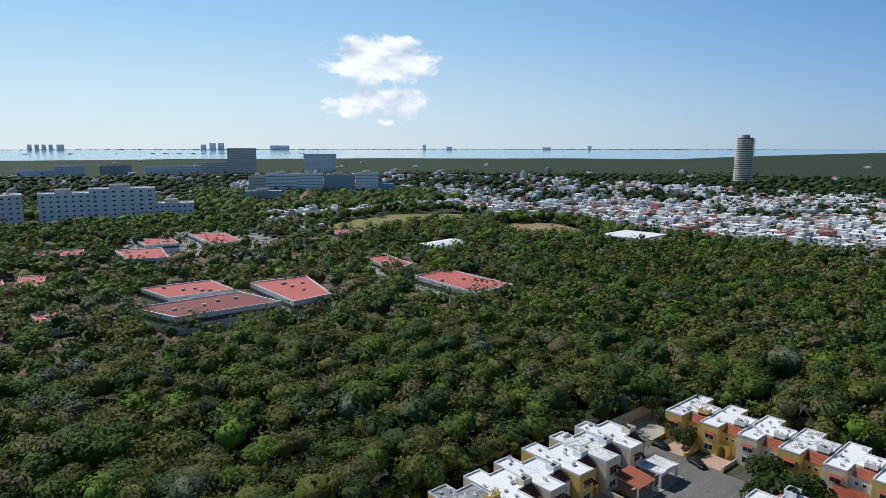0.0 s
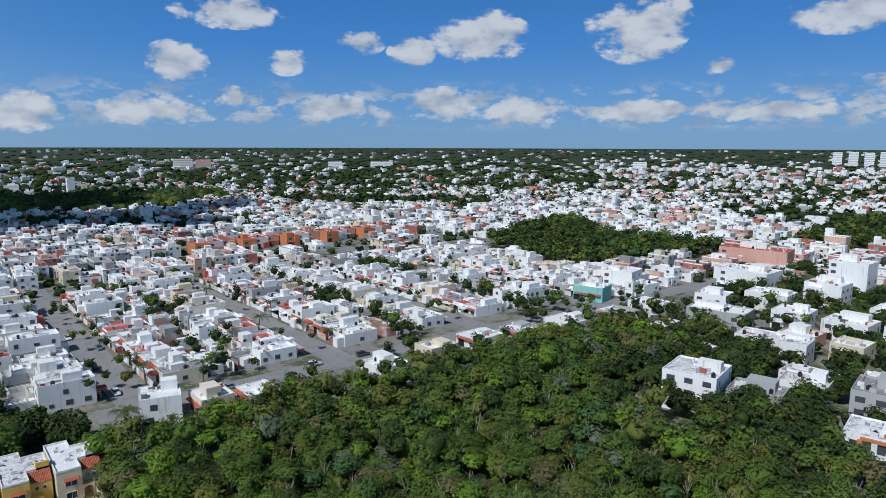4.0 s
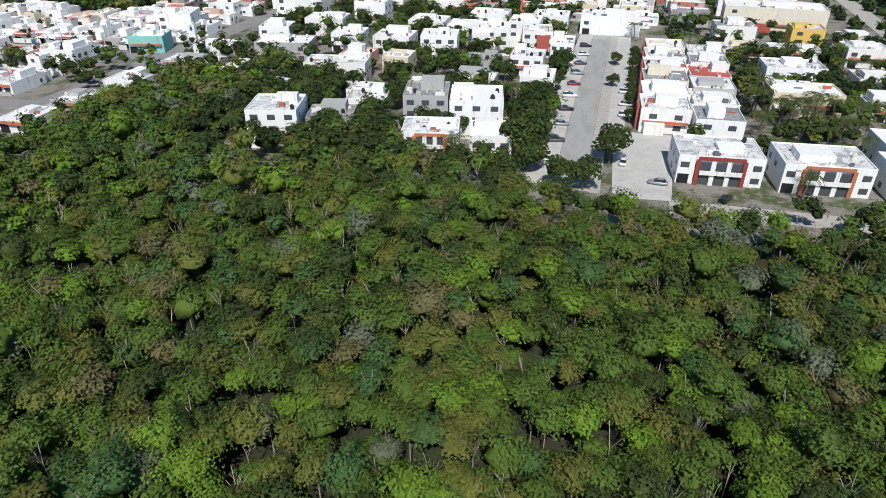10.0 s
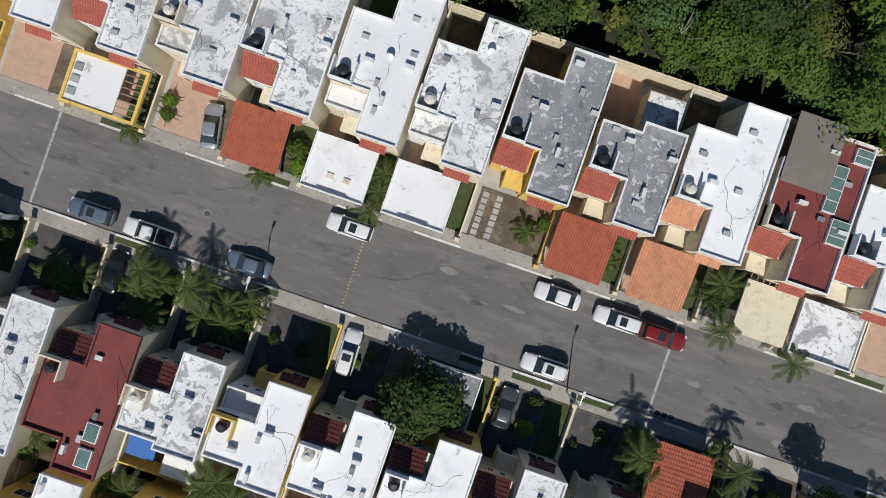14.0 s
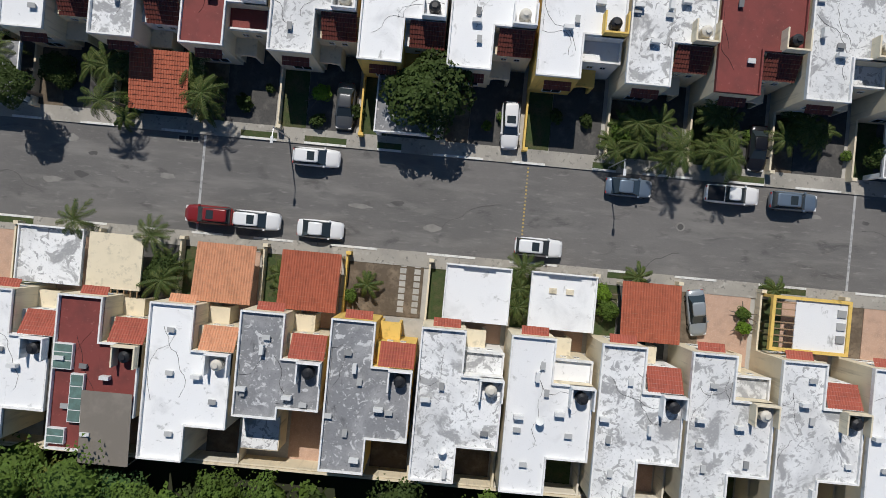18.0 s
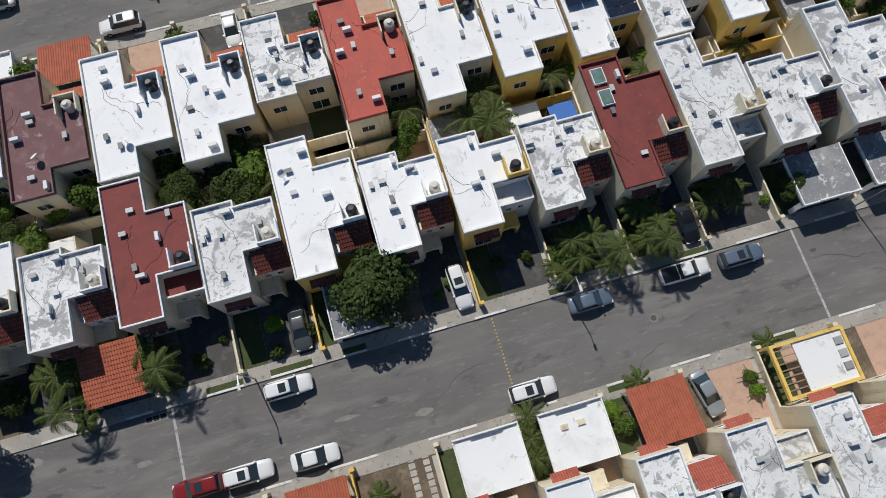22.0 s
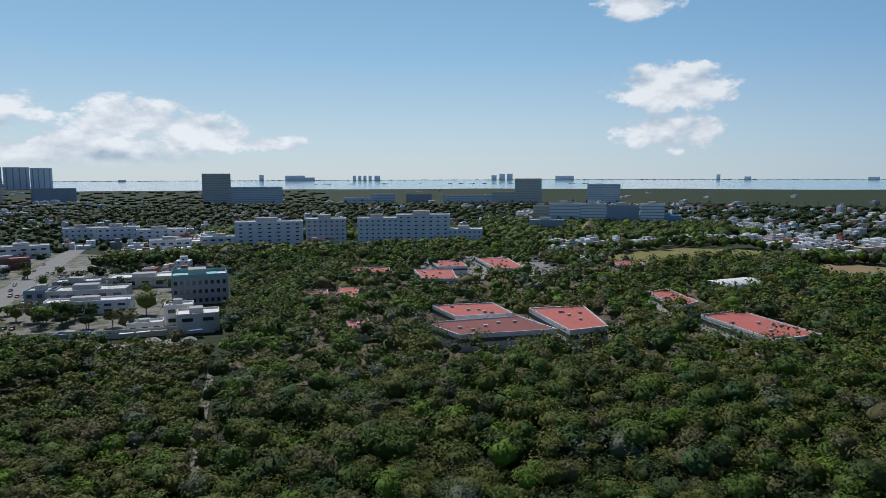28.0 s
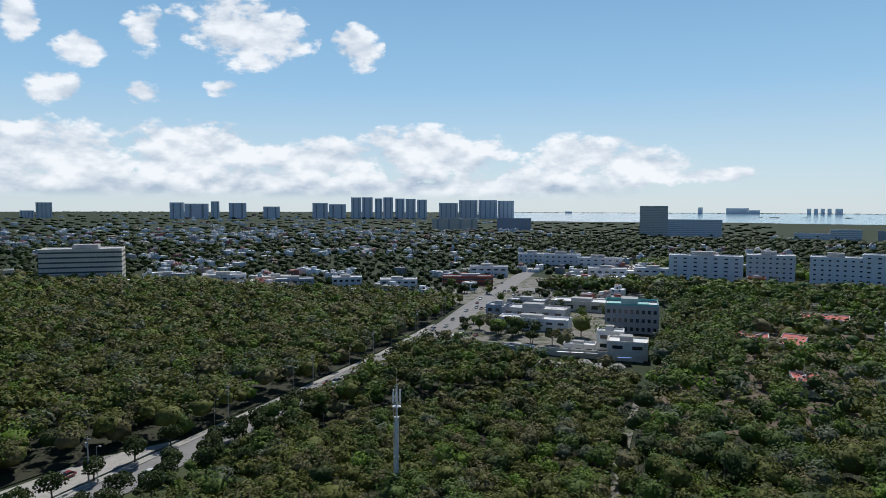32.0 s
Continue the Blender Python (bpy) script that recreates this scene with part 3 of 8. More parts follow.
def tank_shape(bm):
    cyl(bm, 0, 0, 0, 0.95, 0.52, 0.52, 14)
    cyl(bm, 0, 0, 0.95, 1.15, 0.52, 0.28, 14)
    cyl(bm, 0, 0, 1.15, 1.25, 0.24, 0.24, 10)
    cyl(bm, 0, 0, 0.42, 0.5, 0.545, 0.545, 12)


def vent_shape(bm):
    box(bm, -0.28, 0.28, -0.16, 0.16, 0, 0.28)
    box(bm, -0.34, 0.34, -0.22, 0.22, 0.28, 0.34)


def ac_shape(bm):
    box(bm, -0.42, 0.42, -0.17, 0.17, 0.08, 0.66)
    box(bm, -0.36, -0.28, -0.17, 0.17, 0, 0.08)
    box(bm, 0.28, 0.36, -0.17, 0.17, 0, 0.08)


def fan_shape(bm):
    cyl(bm, 0, 0, 0, 0.03, 0.22, 0.22, 14)


def dish_shape(bm):
    n = 14
    rows = [[bm.verts.new((r * math.cos(2 * math.pi * i / n), r * math.sin(2 * math.pi * i / n), z)) for i in range(n)] for r, z in ((0.04, 0.0), (0.22, 0.04), (0.4, 0.13))]
    for a, b in zip(rows, rows[1:]):
        for i in range(n):
            bm.faces.new((a[i], a[(i + 1) % n], b[(i + 1) % n], b[i]))
    bm.faces.new(rows[0][::-1])


def post_shape(bm):
    cyl(bm, 0, 0, 0, 0.75, 0.03, 0.03, 6)


def pane_shape(bm):
    box(bm, -0.5, 0.5, -0.02, 0.02, 0, 1)


def frame_shape(bm):
    for x0, x1, z0, z1 in ((-0.54, -0.49, -0.03, 1.03), (0.49, 0.54, -0.03, 1.03), (-0.49, 0.49, -0.05, 0.0), (-0.49, 0.49, 1.0, 1.05), (-0.02, 0.02, 0, 1)):
        box(bm, x0, x1, -0.05, 0.05, z0, z1)


ME = {
    "tank_black": shared("tank", tank_shape, "black"), "tank_white": shared("tank", tank_shape, "tank_white"),
    "vent": shared("vent", vent_shape, "vent_gray"), "ac": shared("air_conditioner", ac_shape, "ac"), "fan": shared("fan_grille", fan_shape, "iron"),
    "dish": shared("dish", dish_shape, "ac", True), "post": shared("post", post_shape, "metal"),
    "pane": shared("pane", pane_shape, "glass"), "carport_dark": shared("garage_door", pane_shape, "iron"), "shade_pane": shared("pane", pane_shape, "city_window"), "frame": shared("window_frame", frame_shape, "frame"),
}


def window(parent, x, y, z, w, h, rz=0):
    f = child("window", ME["frame"], parent, pose(x, y, z, 0, 0, rz) @ Matrix.Diagonal((w, 1, h, 1)))
    child("pane", ME["pane"], f)


ROOFTXT = {"roof_white": "white-coated", "roof_worn": "stained white", "roof_gray": "weathered grey", "roof_red": "dark red", "roof_brick": "brick-red", "roof_maroon": "faded maroon"}
WALLTXT = {"cream": "cream", "yellow": "yellow", "white": "white", "ochre": "ochre", "pale": "pale beige"}
PORTTXT = {"cream_slab": "cream flat-roofed carport", "tile": "clay-tiled carport", "orange": "orange-tiled carport", "slab": "flat-roofed carport", "none": "open drive", "pergola": "yellow pergola carport", "garden": "small front garden"}


def estate_house(base, m, roof="roof_white", wall="cream", port="none", tank="tank_black", tiles="terra", solar=False, group="", plain=False, awning="terra", short=False, flat=False):
    """A two-storey row house. Local y runs from the street front into the lot; m mirrors left and right."""
    h = empty("row_house", base, "%s two-storey row house, %s flat roof, %s" % (WALLTXT[wall], ROOFTXT[roof], PORTTXT[port]), "house", group)
    W = "wall_" + wall

    def X(a, b):
        return (m * a, m * b) if m > 0 else (m * b, m * a)

    top = 6.1 + hr.uniform(-0.12, 0.12)
    rear = 13.6 + hr.uniform(-0.3, 0.4)
    mid = 10.4 + hr.uniform(-0.3, 0.5)
    if short:
        rear, mid = hr.uniform(8.9, 9.8), hr.uniform(7.9, 8.5)
        if hr.random() < 0.7:
            # low annex behind the spine, with a worn terrace
            deep_ = rear + hr.uniform(2.2, 4.4)
            bm = bmesh.new()
            box(bm, *X(0.3, 3.95), rear + 0.01, deep_, 0, 3.0)
            part("annex", bm, W, h)
            bm = bmesh.new()
            box(bm, *X(0.4, 3.85), rear + 0.02, deep_ - 0.1, 3.0, 3.05)
            part("terrace", bm, hr.choice(("roof_worn", "roof_gray", "roof_white")), h)
    # walls: a spine along one side and a shorter wing
    bm = bmesh.new()
    box(bm, *X(0.0, 3.98), 0, rear, 0, top)
    part("wall", bm, W, h)
    bm = bmesh.new()
    box(bm, *X(-3.62, -0.002), 1.9, mid, 0, 4.85)
    box(bm, *X(-3.62, -0.002), 3.9, mid, 4.851, top)
    part("wall", bm, W if hr.random() < 0.7 else "wall_white", h)
    # roof skins
    bm = bmesh.new()
    box(bm, *X(0.0, 3.9), 0.1, rear - 0.1, top, top + 0.04)
    box(bm, *X(-3.55, -0.003), 4.0, mid - 0.1, top, top + 0.04)
    part("roof", bm, roof, h)
    # parapet: one ring round the L-shaped roof
    bm = bmesh.new()
    pz = top + 0.3 + hr.uniform(0, 0.15)
    t = 0.15
    outer = [(0, 0), (3.99, 0), (3.99, rear), (0, rear), (0, mid), (-3.62, mid), (-3.62, 3.95), (0, 3.95)]
    inner = [(t, t), (3.99 - t, t), (3.99 - t, rear - t), (t, rear - t), (t, mid - t), (-3.62 + t, mid - t), (-3.62 + t, 3.95 + t), (t, 3.95 + t)]
    loops = [[bm.verts.new((m * u, v, z)) for u, v in ring] for ring, z in ((outer, top - 0.1), (outer, pz), (inner, pz), (inner, top))]
    for p, q in zip(loops, loops[1:]):
        for i in range(8):
            bm.faces.new((p[i], p[(i + 1) % 8], q[(i + 1) % 8], q[i]))
    bmesh.ops.recalc_face_normals(bm, faces=bm.faces[:])
    part("parapet", bm, "parapet" if roof not in ("roof_red", "roof_brick", "roof_maroon") or hr.random() < 0.5 else roof, h)
    hr.uniform(0.02, 0.3)
    # tiled slope over the wing and awning over the bedroom window
    if flat:
        bm = bmesh.new()
        box(bm, *X(-3.47, -0.01), 2.06, 3.88, 4.85, 4.9)
        part("wing_roof", bm, roof, h)
        bm = bmesh.new()
        box(bm, *X(-3.64, -0.01), 1.88, 2.05, 4.7, 5.25)
        box(bm, *X(-3.64, -3.48), 2.05, 3.93, 4.7, 5.25)
        part("wing_parapet", bm, "parapet", h)
    else:
        tile_sheet("tile_slope", -3.66 * m, -0.45 * m, 1.8, 4.8, 3.92, top - 0.05, "tile_" + tiles, h, "clay tile slope")
    tile_sheet("awning", 0.5 * m, 3.0 * m, -0.75, 4.45, 0.0, 4.85, "tile_" + awning, h, "small clay tile awning")
    # water tank niche on the wing
    bm = bmesh.new()
    nz = top + 1.35
    box(bm, *X(-3.62, -1.5), 3.95, 4.1, top, nz)
    box(bm, *X(-3.62, -3.48), 4.1, 5.9, top, nz)
    box(bm, *X(-1.64, -1.5), 4.1, 5.9, top, nz - 0.1)
    part("tank_niche", bm, W if hr.random() < 0.5 else "wall_white", h)
    child("water_tank", ME[tank], h, pose(-2.55 * m, 4.95, top + 0.05), "black plastic water tank" if tank == "tank_black" else "pale plastic water tank")
    # vents, cooling units, dishes
    for u, v in ((1.2, 5.5), (2.9, min(9.0, rear - 2.0)), (1.9, rear - 2.6), (-1.9, min(8.6, mid - 1.2)), (1.7, 2.6)):
        if hr.random() < 0.72:
            child("vent", ME["vent"], h, pose(m * (u + hr.uniform(-0.7, 0.7)), v + hr.uniform(-1.1, 1.1), top + 0.04, 0, 0, hr.choice((0, 90))))
    for u, v in ((-0.9, 7.0), (3.1, 6.4), (1.5, 4.0), (0.7, rear - 1.6)):
        if hr.random() < 0.62:
            child("air_conditioner", ME["ac"], h, pose(m * (u + hr.uniform(-0.3, 0.3)), v + hr.uniform(-0.8, 0.8), top + 0.04, 0, 0, hr.choice((0, 90, 180))))
    if hr.random() < 0.4:
        px, py = m * hr.uniform(0.6, 3), hr.uniform(min(7, rear - 2.5), rear - 1.1)
        p = child("dish_post", ME["post"], h, pose(px, py, top + 0.04))
        child("dish", ME["dish"], p, pose(0, 0, 0.75, 40, 0, hr.uniform(-30, 60)))
    if solar:
        for u0, v0, rows_n in ((0.3, 1.6, 6), (-3.35, 6.0, 3), (-3.35, 9.2, 1)):
            for r_ in range(2):
                for c in range(rows_n):
                    bm = bmesh.new()
                    slant(bm, *X(u0 + r_ * 1.62, u0 + 1.56 + r_ * 1.62), v0 + c * 1.03, top + 0.5, v0 + 0.98 + c * 1.03, top + 0.6, 0.05)
                    part("solar_panel", bm, "solar", h, "dark solar panel")
    # loose cables and conduits wandering over the roof
    bm = bmesh.new()
    for k in range(2):
        px, py, ang = hr.uniform(0.6, 3.2), hr.uniform(2, 4), hr.uniform(0.9, 2.2)
        prev = None
        for s_ in range(14):
            ring = [bm.verts.new((m * px + ox, py + oy, top + 0.045 + oz)) for ox, oy, oz in ((-0.014, -0.014, 0), (0.014, 0.014, 0), (0, 0, 0.028))]
            if prev:
                for i in range(3):
                    bm.faces.new((prev[i], prev[(i + 1) % 3], ring[(i + 1) % 3], ring[i]))
            prev = ring
            ang += hr.uniform(-0.75, 0.75)
            px, py = min(3.7, max(-3.3 if 4.4 < py < mid - 0.5 else 0.2, px + 0.55 * math.cos(ang))), min(mid - 0.4, max(0.4 if px > 0.2 else 4.4, py + 0.55 * math.sin(ang)))
    part("roof_cable", bm, "iron", h)
    # windows and doors
    window(h, m * 1.75, -0.01, 3.35, 1.9, 1.1)
    window(h, m * 1.8, -0.01, 0.9, 1.7, 1.2)
    window(h, m * -1.2, 1.89, 3.4, 0.5, 0.6)
    window(h, m * -2.4, 1.89, 3.4, 0.5, 0.6)
    if "back" in group or "west" in group:
        window(h, m * -1.8, mid + 0.01, 3.6, 1.5, 1.1)
        window(h, m * -1.8, mid + 0.01, 0.6, 1.8, 1.6)
        window(h, m * 2.2, rear + 0.01, 3.6, 1.3, 1.0)
    bm = bmesh.new()
    box(bm, *X(-1.5, -0.5), 1.84, 1.9, 0, 2.15)
    part("door", bm, "wood", h)
    # porch arch by the door
    if not plain:
        bm = bmesh.new()
        arch = [(-2.0, 0), (-2.0, 2.75), (-0.01, 2.75), (-0.01, 0), (-0.25, 0), (-0.25, 1.9), (-0.5, 2.2), (-1.0, 2.35), (-1.5, 2.2), (-1.75, 1.9), (-1.75, 0)]
        fr = [bm.verts.new((m * u, 0.3, z)) for u, z in arch]
        bk = [bm.verts.new((m * u, 1.89, z)) for u, z in arch]
        for i in range(len(arch)):
            j = (i + 1) % len(arch)
            bm.faces.new((fr[i], fr[j], bk[j], bk[i]))
        bm.faces.new(fr)
        bm.faces.new(bk[::-1])
        bmesh.ops.recalc_face_normals(bm, faces=bm.faces[:])
        part("porch", bm, W, h)
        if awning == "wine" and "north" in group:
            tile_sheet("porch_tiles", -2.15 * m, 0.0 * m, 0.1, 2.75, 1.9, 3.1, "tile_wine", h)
    # carport
    c0, c1 = -5.6, -0.4
    if port in ("tile", "orange"):
        mat = "tile_terra" if port == "tile" else "tile_orange"
        ca, cb = (-3.9, 1.7)
        tile_sheet("carport_tiles", ca * m, cb * m, c0, 2.55, c1 + 0.3, 3.25, mat, h, "clay-tiled carport roof")
        bm = bmesh.new()
        slant(bm, *X(ca + 0.05, cb - 0.05), c0 + 0.05, 2.53, c1 + 0.3, 3.23, 0.12)
        part("carport_deck", bm, W, h)
        for u in (ca + 0.2, cb - 0.2):
            bm = bmesh.new()
            box(bm, *X(u - 0.13, u + 0.13), c0 + 0.2, c0 + 0.46, 0, 2.45)
            part("carport_post", bm, W, h)
    elif port == "cream_slab":
        bm = bmesh.new()
        box(bm, *X(-1.4, 3.7), c0, c1, 2.6, 2.85)
        part("carport_slab", bm, "wall_cream", h, "cream rendered slab")
        for u in (-1.2, 3.5):
            bm = bmesh.new()
            box(bm, *X(u - 0.15, u + 0.15), c0 + 0.05, c0 + 0.35, 0, 2.6)
            part("carport_post", bm, "wall_cream", h)
        for k in range(7):
            bm = bmesh.new()
            box(bm, *X(-1.2 + k * 0.62, -1.1 + k * 0.62), c1, c1 + 0.9, 2.62, 2.74)
            part("slat", bm, "wood", h)
    elif port == "slab":
        ca, cb = (-3.9, 2.3)
        bm = bmesh.new()
        box(bm, *X(ca, cb), c0, c1, 2.6, 2.82)
        part("carport_slab", bm, "roof_gray" if "middle" in group else "roof_worn" if hr.random() < 0.45 else "roof_white", h)
        bm = bmesh.new()
        box(bm, *X(ca, cb), c0 - 0.14, c0, 2.45, 3.15)
        box(bm, *X(ca + 1.6, cb - 1.6), c0 - 0.135, c0 - 0.005, 3.15, 3.4)
        box(bm, *X(ca, ca + 0.12), c0, c1, 2.82, 3.05)
        box(bm, *X(cb - 0.12, cb), c0, c1, 2.82, 3.05)
        part("carport_parapet", bm, "wall_white", h)
        for u in (ca + 0.25, cb - 0.25):
            bm = bmesh.new()
            box(bm, *X(u - 0.22, u + 0.22), c0, c0 + 0.44, 0, 2.6)
            part("carport_post", bm, "wall_white", h)
    elif port == "pergola":
        ca, cb = (-3.75, 3.7)
        side = -1 if roof == "roof_red" else 1
        bm = bmesh.new()
        box(bm, *X(ca, cb), c0, c0 + 0.3, 2.5, 2.95)
        box(bm, *X(ca, cb), c1 - 0.3, c1, 2.5, 2.95)
        box(bm, *X(ca, ca + 0.3), c0 + 0.3, c1 - 0.3, 2.5, 2.95)
        box(bm, *X(cb - 0.3, cb), c0 + 0.3, c1 - 0.3, 2.5, 2.95)
        part("carport_frame", bm, "wall_yellow", h)
        bm = bmesh.new()
        s0, s1 = (ca + 0.3, 1.4) if side > 0 else (-1.4, cb - 0.3)
        g0, g1 = (1.4, cb - 0.3) if side > 0 else (ca + 0.3, -1.4)
        box(bm, *X(s0, s1), c0 + 0.3, c1 - 0.3, 2.6, 2.75)
        part("carport_slab", bm, "roof_white", h)
        for k in range(7):
            bm = bmesh.new()
            y = c0 + 0.6 + k * 0.62
            box(bm, *X(g0, g1), y, y + 0.1, 2.62, 2.74)
            part("slat", bm, "wood", h)
        for k in range(3):
            bm = bmesh.new()
            box(bm, *X(-2.9 * side - 0.4, -2.9 * side + 0.4), c0 + 0.9 + k * 1.2, c0 + 1.6 + k * 1.2, 2.75, 2.9)
            part("roof_light", bm, "vent_gray", h, "small square roof light")
        for u in (ca + 0.15, cb - 0.15):
            bm = bmesh.new()
            box(bm, *X(u - 0.15, u + 0.15), c0, c0 + 0.3, 0, 2.5)
            part("carport_post", bm, "wall_yellow", h)
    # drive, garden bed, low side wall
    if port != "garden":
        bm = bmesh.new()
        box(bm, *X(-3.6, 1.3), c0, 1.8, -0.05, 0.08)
        # northern rows mostly get dark stone, darkened further for the shade on the yards
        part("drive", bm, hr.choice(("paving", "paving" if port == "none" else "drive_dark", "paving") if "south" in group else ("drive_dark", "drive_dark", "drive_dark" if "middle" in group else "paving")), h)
    bm = bmesh.new()
    box(bm, *X(1.35 if port != "garden" else -3.6, 3.75), c0, -0.02, -0.05, 0.07)
    part("garden_bed", bm, "lawn" if hr.random() < 0.6 and port != "garden" else "soil", h)
    bm = bmesh.new()
    box(bm, *X(3.78, 3.96), c0, -0.02, 0, 1.0)
    box(bm, *X(3.5, 3.98), c0 - 0.35, c0 - 0.02, 0, 1.25)
    part("side_wall", bm, W, h)
    # back yard
    bm = bmesh.new()
    box(bm, *X(-3.62, -0.02), mid + 0.02, 14.9, -0.05, 0.06)
    part("yard", bm, hr.choice(("paving", "soil", "lawn", "soil")), h)
    bm = bmesh.new()
    box(bm, *X(-3.98, -3.8), mid + 0.01, 15.0, 0, 2.5)
    box(bm, *X(-3.8, 3.98), 14.85, 15.0, 0, 2.5)
    part("yard_wall", bm, hr.choice(("wall_cream", W, "wall_pale")), h)
    return h


def lots(spec):
    """Reads a row of lots: roof letter, wall letter, carport letter for each."""
    R = {"w": "roof_white", "o": "roof_worn", "g": "roof_gray", "r": "roof_red", "b": "roof_brick", "m": "roof_maroon"}
    L = {"c": "cream", "y": "yellow", "w": "white", "o": "ochre", "p": "pale"}
    C = {"f": "cream_slab", "t": "tile", "a": "orange", "s": "slab", "n": "none", "p": "pergola", "g": "garden"}
    return [(R[s[0]], L[s[1]], C[s[2]]) for s in spec.split()]


# each row from high x to low x
S1 = lots("wcn wyn wcs rcf wca gct gyg ocs wcs oct ocn ocp wcn wys wcn ocs wyn rct wcs wcn")
N1 = lots("wcn ocs wcn oct rcn ocn wys wcn wyn ocn rcn ocn ocs ocs wcs wyt ocn wcs wcn ocn")
N2 = lots("wcn wcs mct wcn wcn ocn bcn wcn wyn wyn ocn wyn bct gcn wct wcs rcs wcn ocn wcn")
N3 = lots("wcn oyn oyn wyn wcs got wos wyn gps wcn wcn own bct bcn wcn gyt wct wcn wyn oct wcs")
TANK = ("tank_black", "tank_white")
for i, (ro, wa, po) in enumerate(S1):
    xc = 49.5 - 8.04 * i + 4
    house_ = estate_house(pose(xc, 7.1, 0), 1, ro, wa, po, TANK[i % 3 == 1], "orange" if po == "orange" else "red", group="south row houses", awning="orange" if po == "orange" else "red", flat=i in (7, 8, 10, 14), short=i == 5)
    if i == 3:
        # glazed roof lights, conduits and a tan shade cloth
        for x0, x1, y0, y1, n in ((2.2, 3.9, 4.3, 6.6, 3), (1.0, 2.2, 6.9, 11.2, 4), (2.3, 3.9, 11.8, 13.2, 2)):
            bm = bmesh.new()
            box(bm, x0, x1, y0, y1, 6.1, 6.65)
            kerb_ = part("roof_light", bm, "frame", house_, "white kerb of a glazed roof light")
            for k in range(n):
                bm = bmesh.new()
                step = (y1 - y0 - 0.1) / n
                box(bm, x0 + 0.08, x1 - 0.08, y0 + 0.1 + k * step, y0 + k * step + step, 6.64, 6.69)
                part("roof_pane", bm, "skylight", kerb_, "green glass pane")
        bm = bmesh.new()
        slant(bm, -3.5, 0.95, 8.2, 6.95, 14.7, 6.6, 0.05)
        part("shade_cloth", bm, "shade_cloth", house_, "tan shade cloth stretched over the yard")
        for x0, y0 in ((-3.4, 14.6), (0.85, 14.6)):
            bm = bmesh.new()
            cyl(bm, x0, y0, 0, 6.55, 0.05, None, 6)
            part("cloth_post", bm, "metal", house_)
    if po == "garden":
        for u in (-3.0, -1.6):
            for k in range(8):
                bm = bmesh.new()
                box(bm, u - 0.3, u + 0.3, -5.4 + k * 0.64, -4.9 + k * 0.64, 0.05, 0.1)
                part("paver", bm, "concrete", house_)
    if po == "slab" and i == 8:
        for u in (-1.4, 0.2):
            bm = bmesh.new()
            box(bm, u - 0.35, u + 0.35, -4.3, -3.8, 2.8, 2.98)
            part("roof_light", bm, "wall_cream", house_, "small beige roof light")
for i, (ro, wa, po) in enumerate(N1):
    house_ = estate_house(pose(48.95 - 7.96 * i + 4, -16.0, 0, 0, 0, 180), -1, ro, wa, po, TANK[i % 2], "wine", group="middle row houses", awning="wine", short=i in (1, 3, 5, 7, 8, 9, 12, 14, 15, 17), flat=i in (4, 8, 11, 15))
    if i == 10:
        for v0 in (8.6, 11.0):
            bm = bmesh.new()
            box(bm, -3.2, -1.9, v0, v0 + 1.7, 6.1, 6.42)
            kerb_ = part("roof_light", bm, "frame", house_, "white kerb of a roof light")
            bm = bmesh.new()
            box(bm, -3.1, -2.0, v0 + 0.1, v0 + 1.6, 6.42, 6.46)
            part("roof_pane", bm, "skylight", kerb_, "green glass pane")
for i, (ro, wa, po) in enumerate(N2):
    estate_house(pose(41.0 - 8.03 * i + 4, -43.8, 0), 1, ro, wa, po, TANK[i % 4 == 2], "terra", solar=(i == 9), group="back row houses", short=i in (5, 12, 15))
for i, (ro, wa, po) in enumerate(N3):
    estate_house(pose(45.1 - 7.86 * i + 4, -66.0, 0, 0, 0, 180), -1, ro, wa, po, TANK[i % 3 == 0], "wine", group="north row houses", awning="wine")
W1 = lots("wcn oyn wcs gpt wyn oct wyn wct oyn wcn wyn oyn")
for i, (ro, wa, po) in enumerate(W1):
    estate_house(pose(-126.5, 20 - 8 * i, 0, 0, 0, 90), -1, ro, wa, po, TANK[i % 2], "terra", group="west row houses")

# ---- cars ----
def loft(bm, stations, n=10):
    """Skin over rounded cross-sections (x, half width, bottom, top, roundness)."""
    prev = None
    for x, w, z0, z1, rd in stations:
        ring = []
        for i in range(n):
            a = 2 * math.pi * (i + 0.5) / n
            c, s_ = math.cos(a), math.sin(a)
            e = rd
            px = math.copysign(abs(c) ** e, c) * w
            pz = (z0 + z1) / 2 + math.copysign(abs(s_) ** e, s_) * (z1 - z0) / 2
            ring.append(bm.verts.new((x, px, pz)))
        if prev:
            for i in range(n):
                bm.faces.new((prev[i], prev[(i + 1) % n], ring[(i + 1) % n], ring[i]))
        else:
            bm.faces.new(ring[::-1])
        prev = ring
    bm.faces.new(prev)
    bmesh.ops.recalc_face_normals(bm, faces=bm.faces[:])


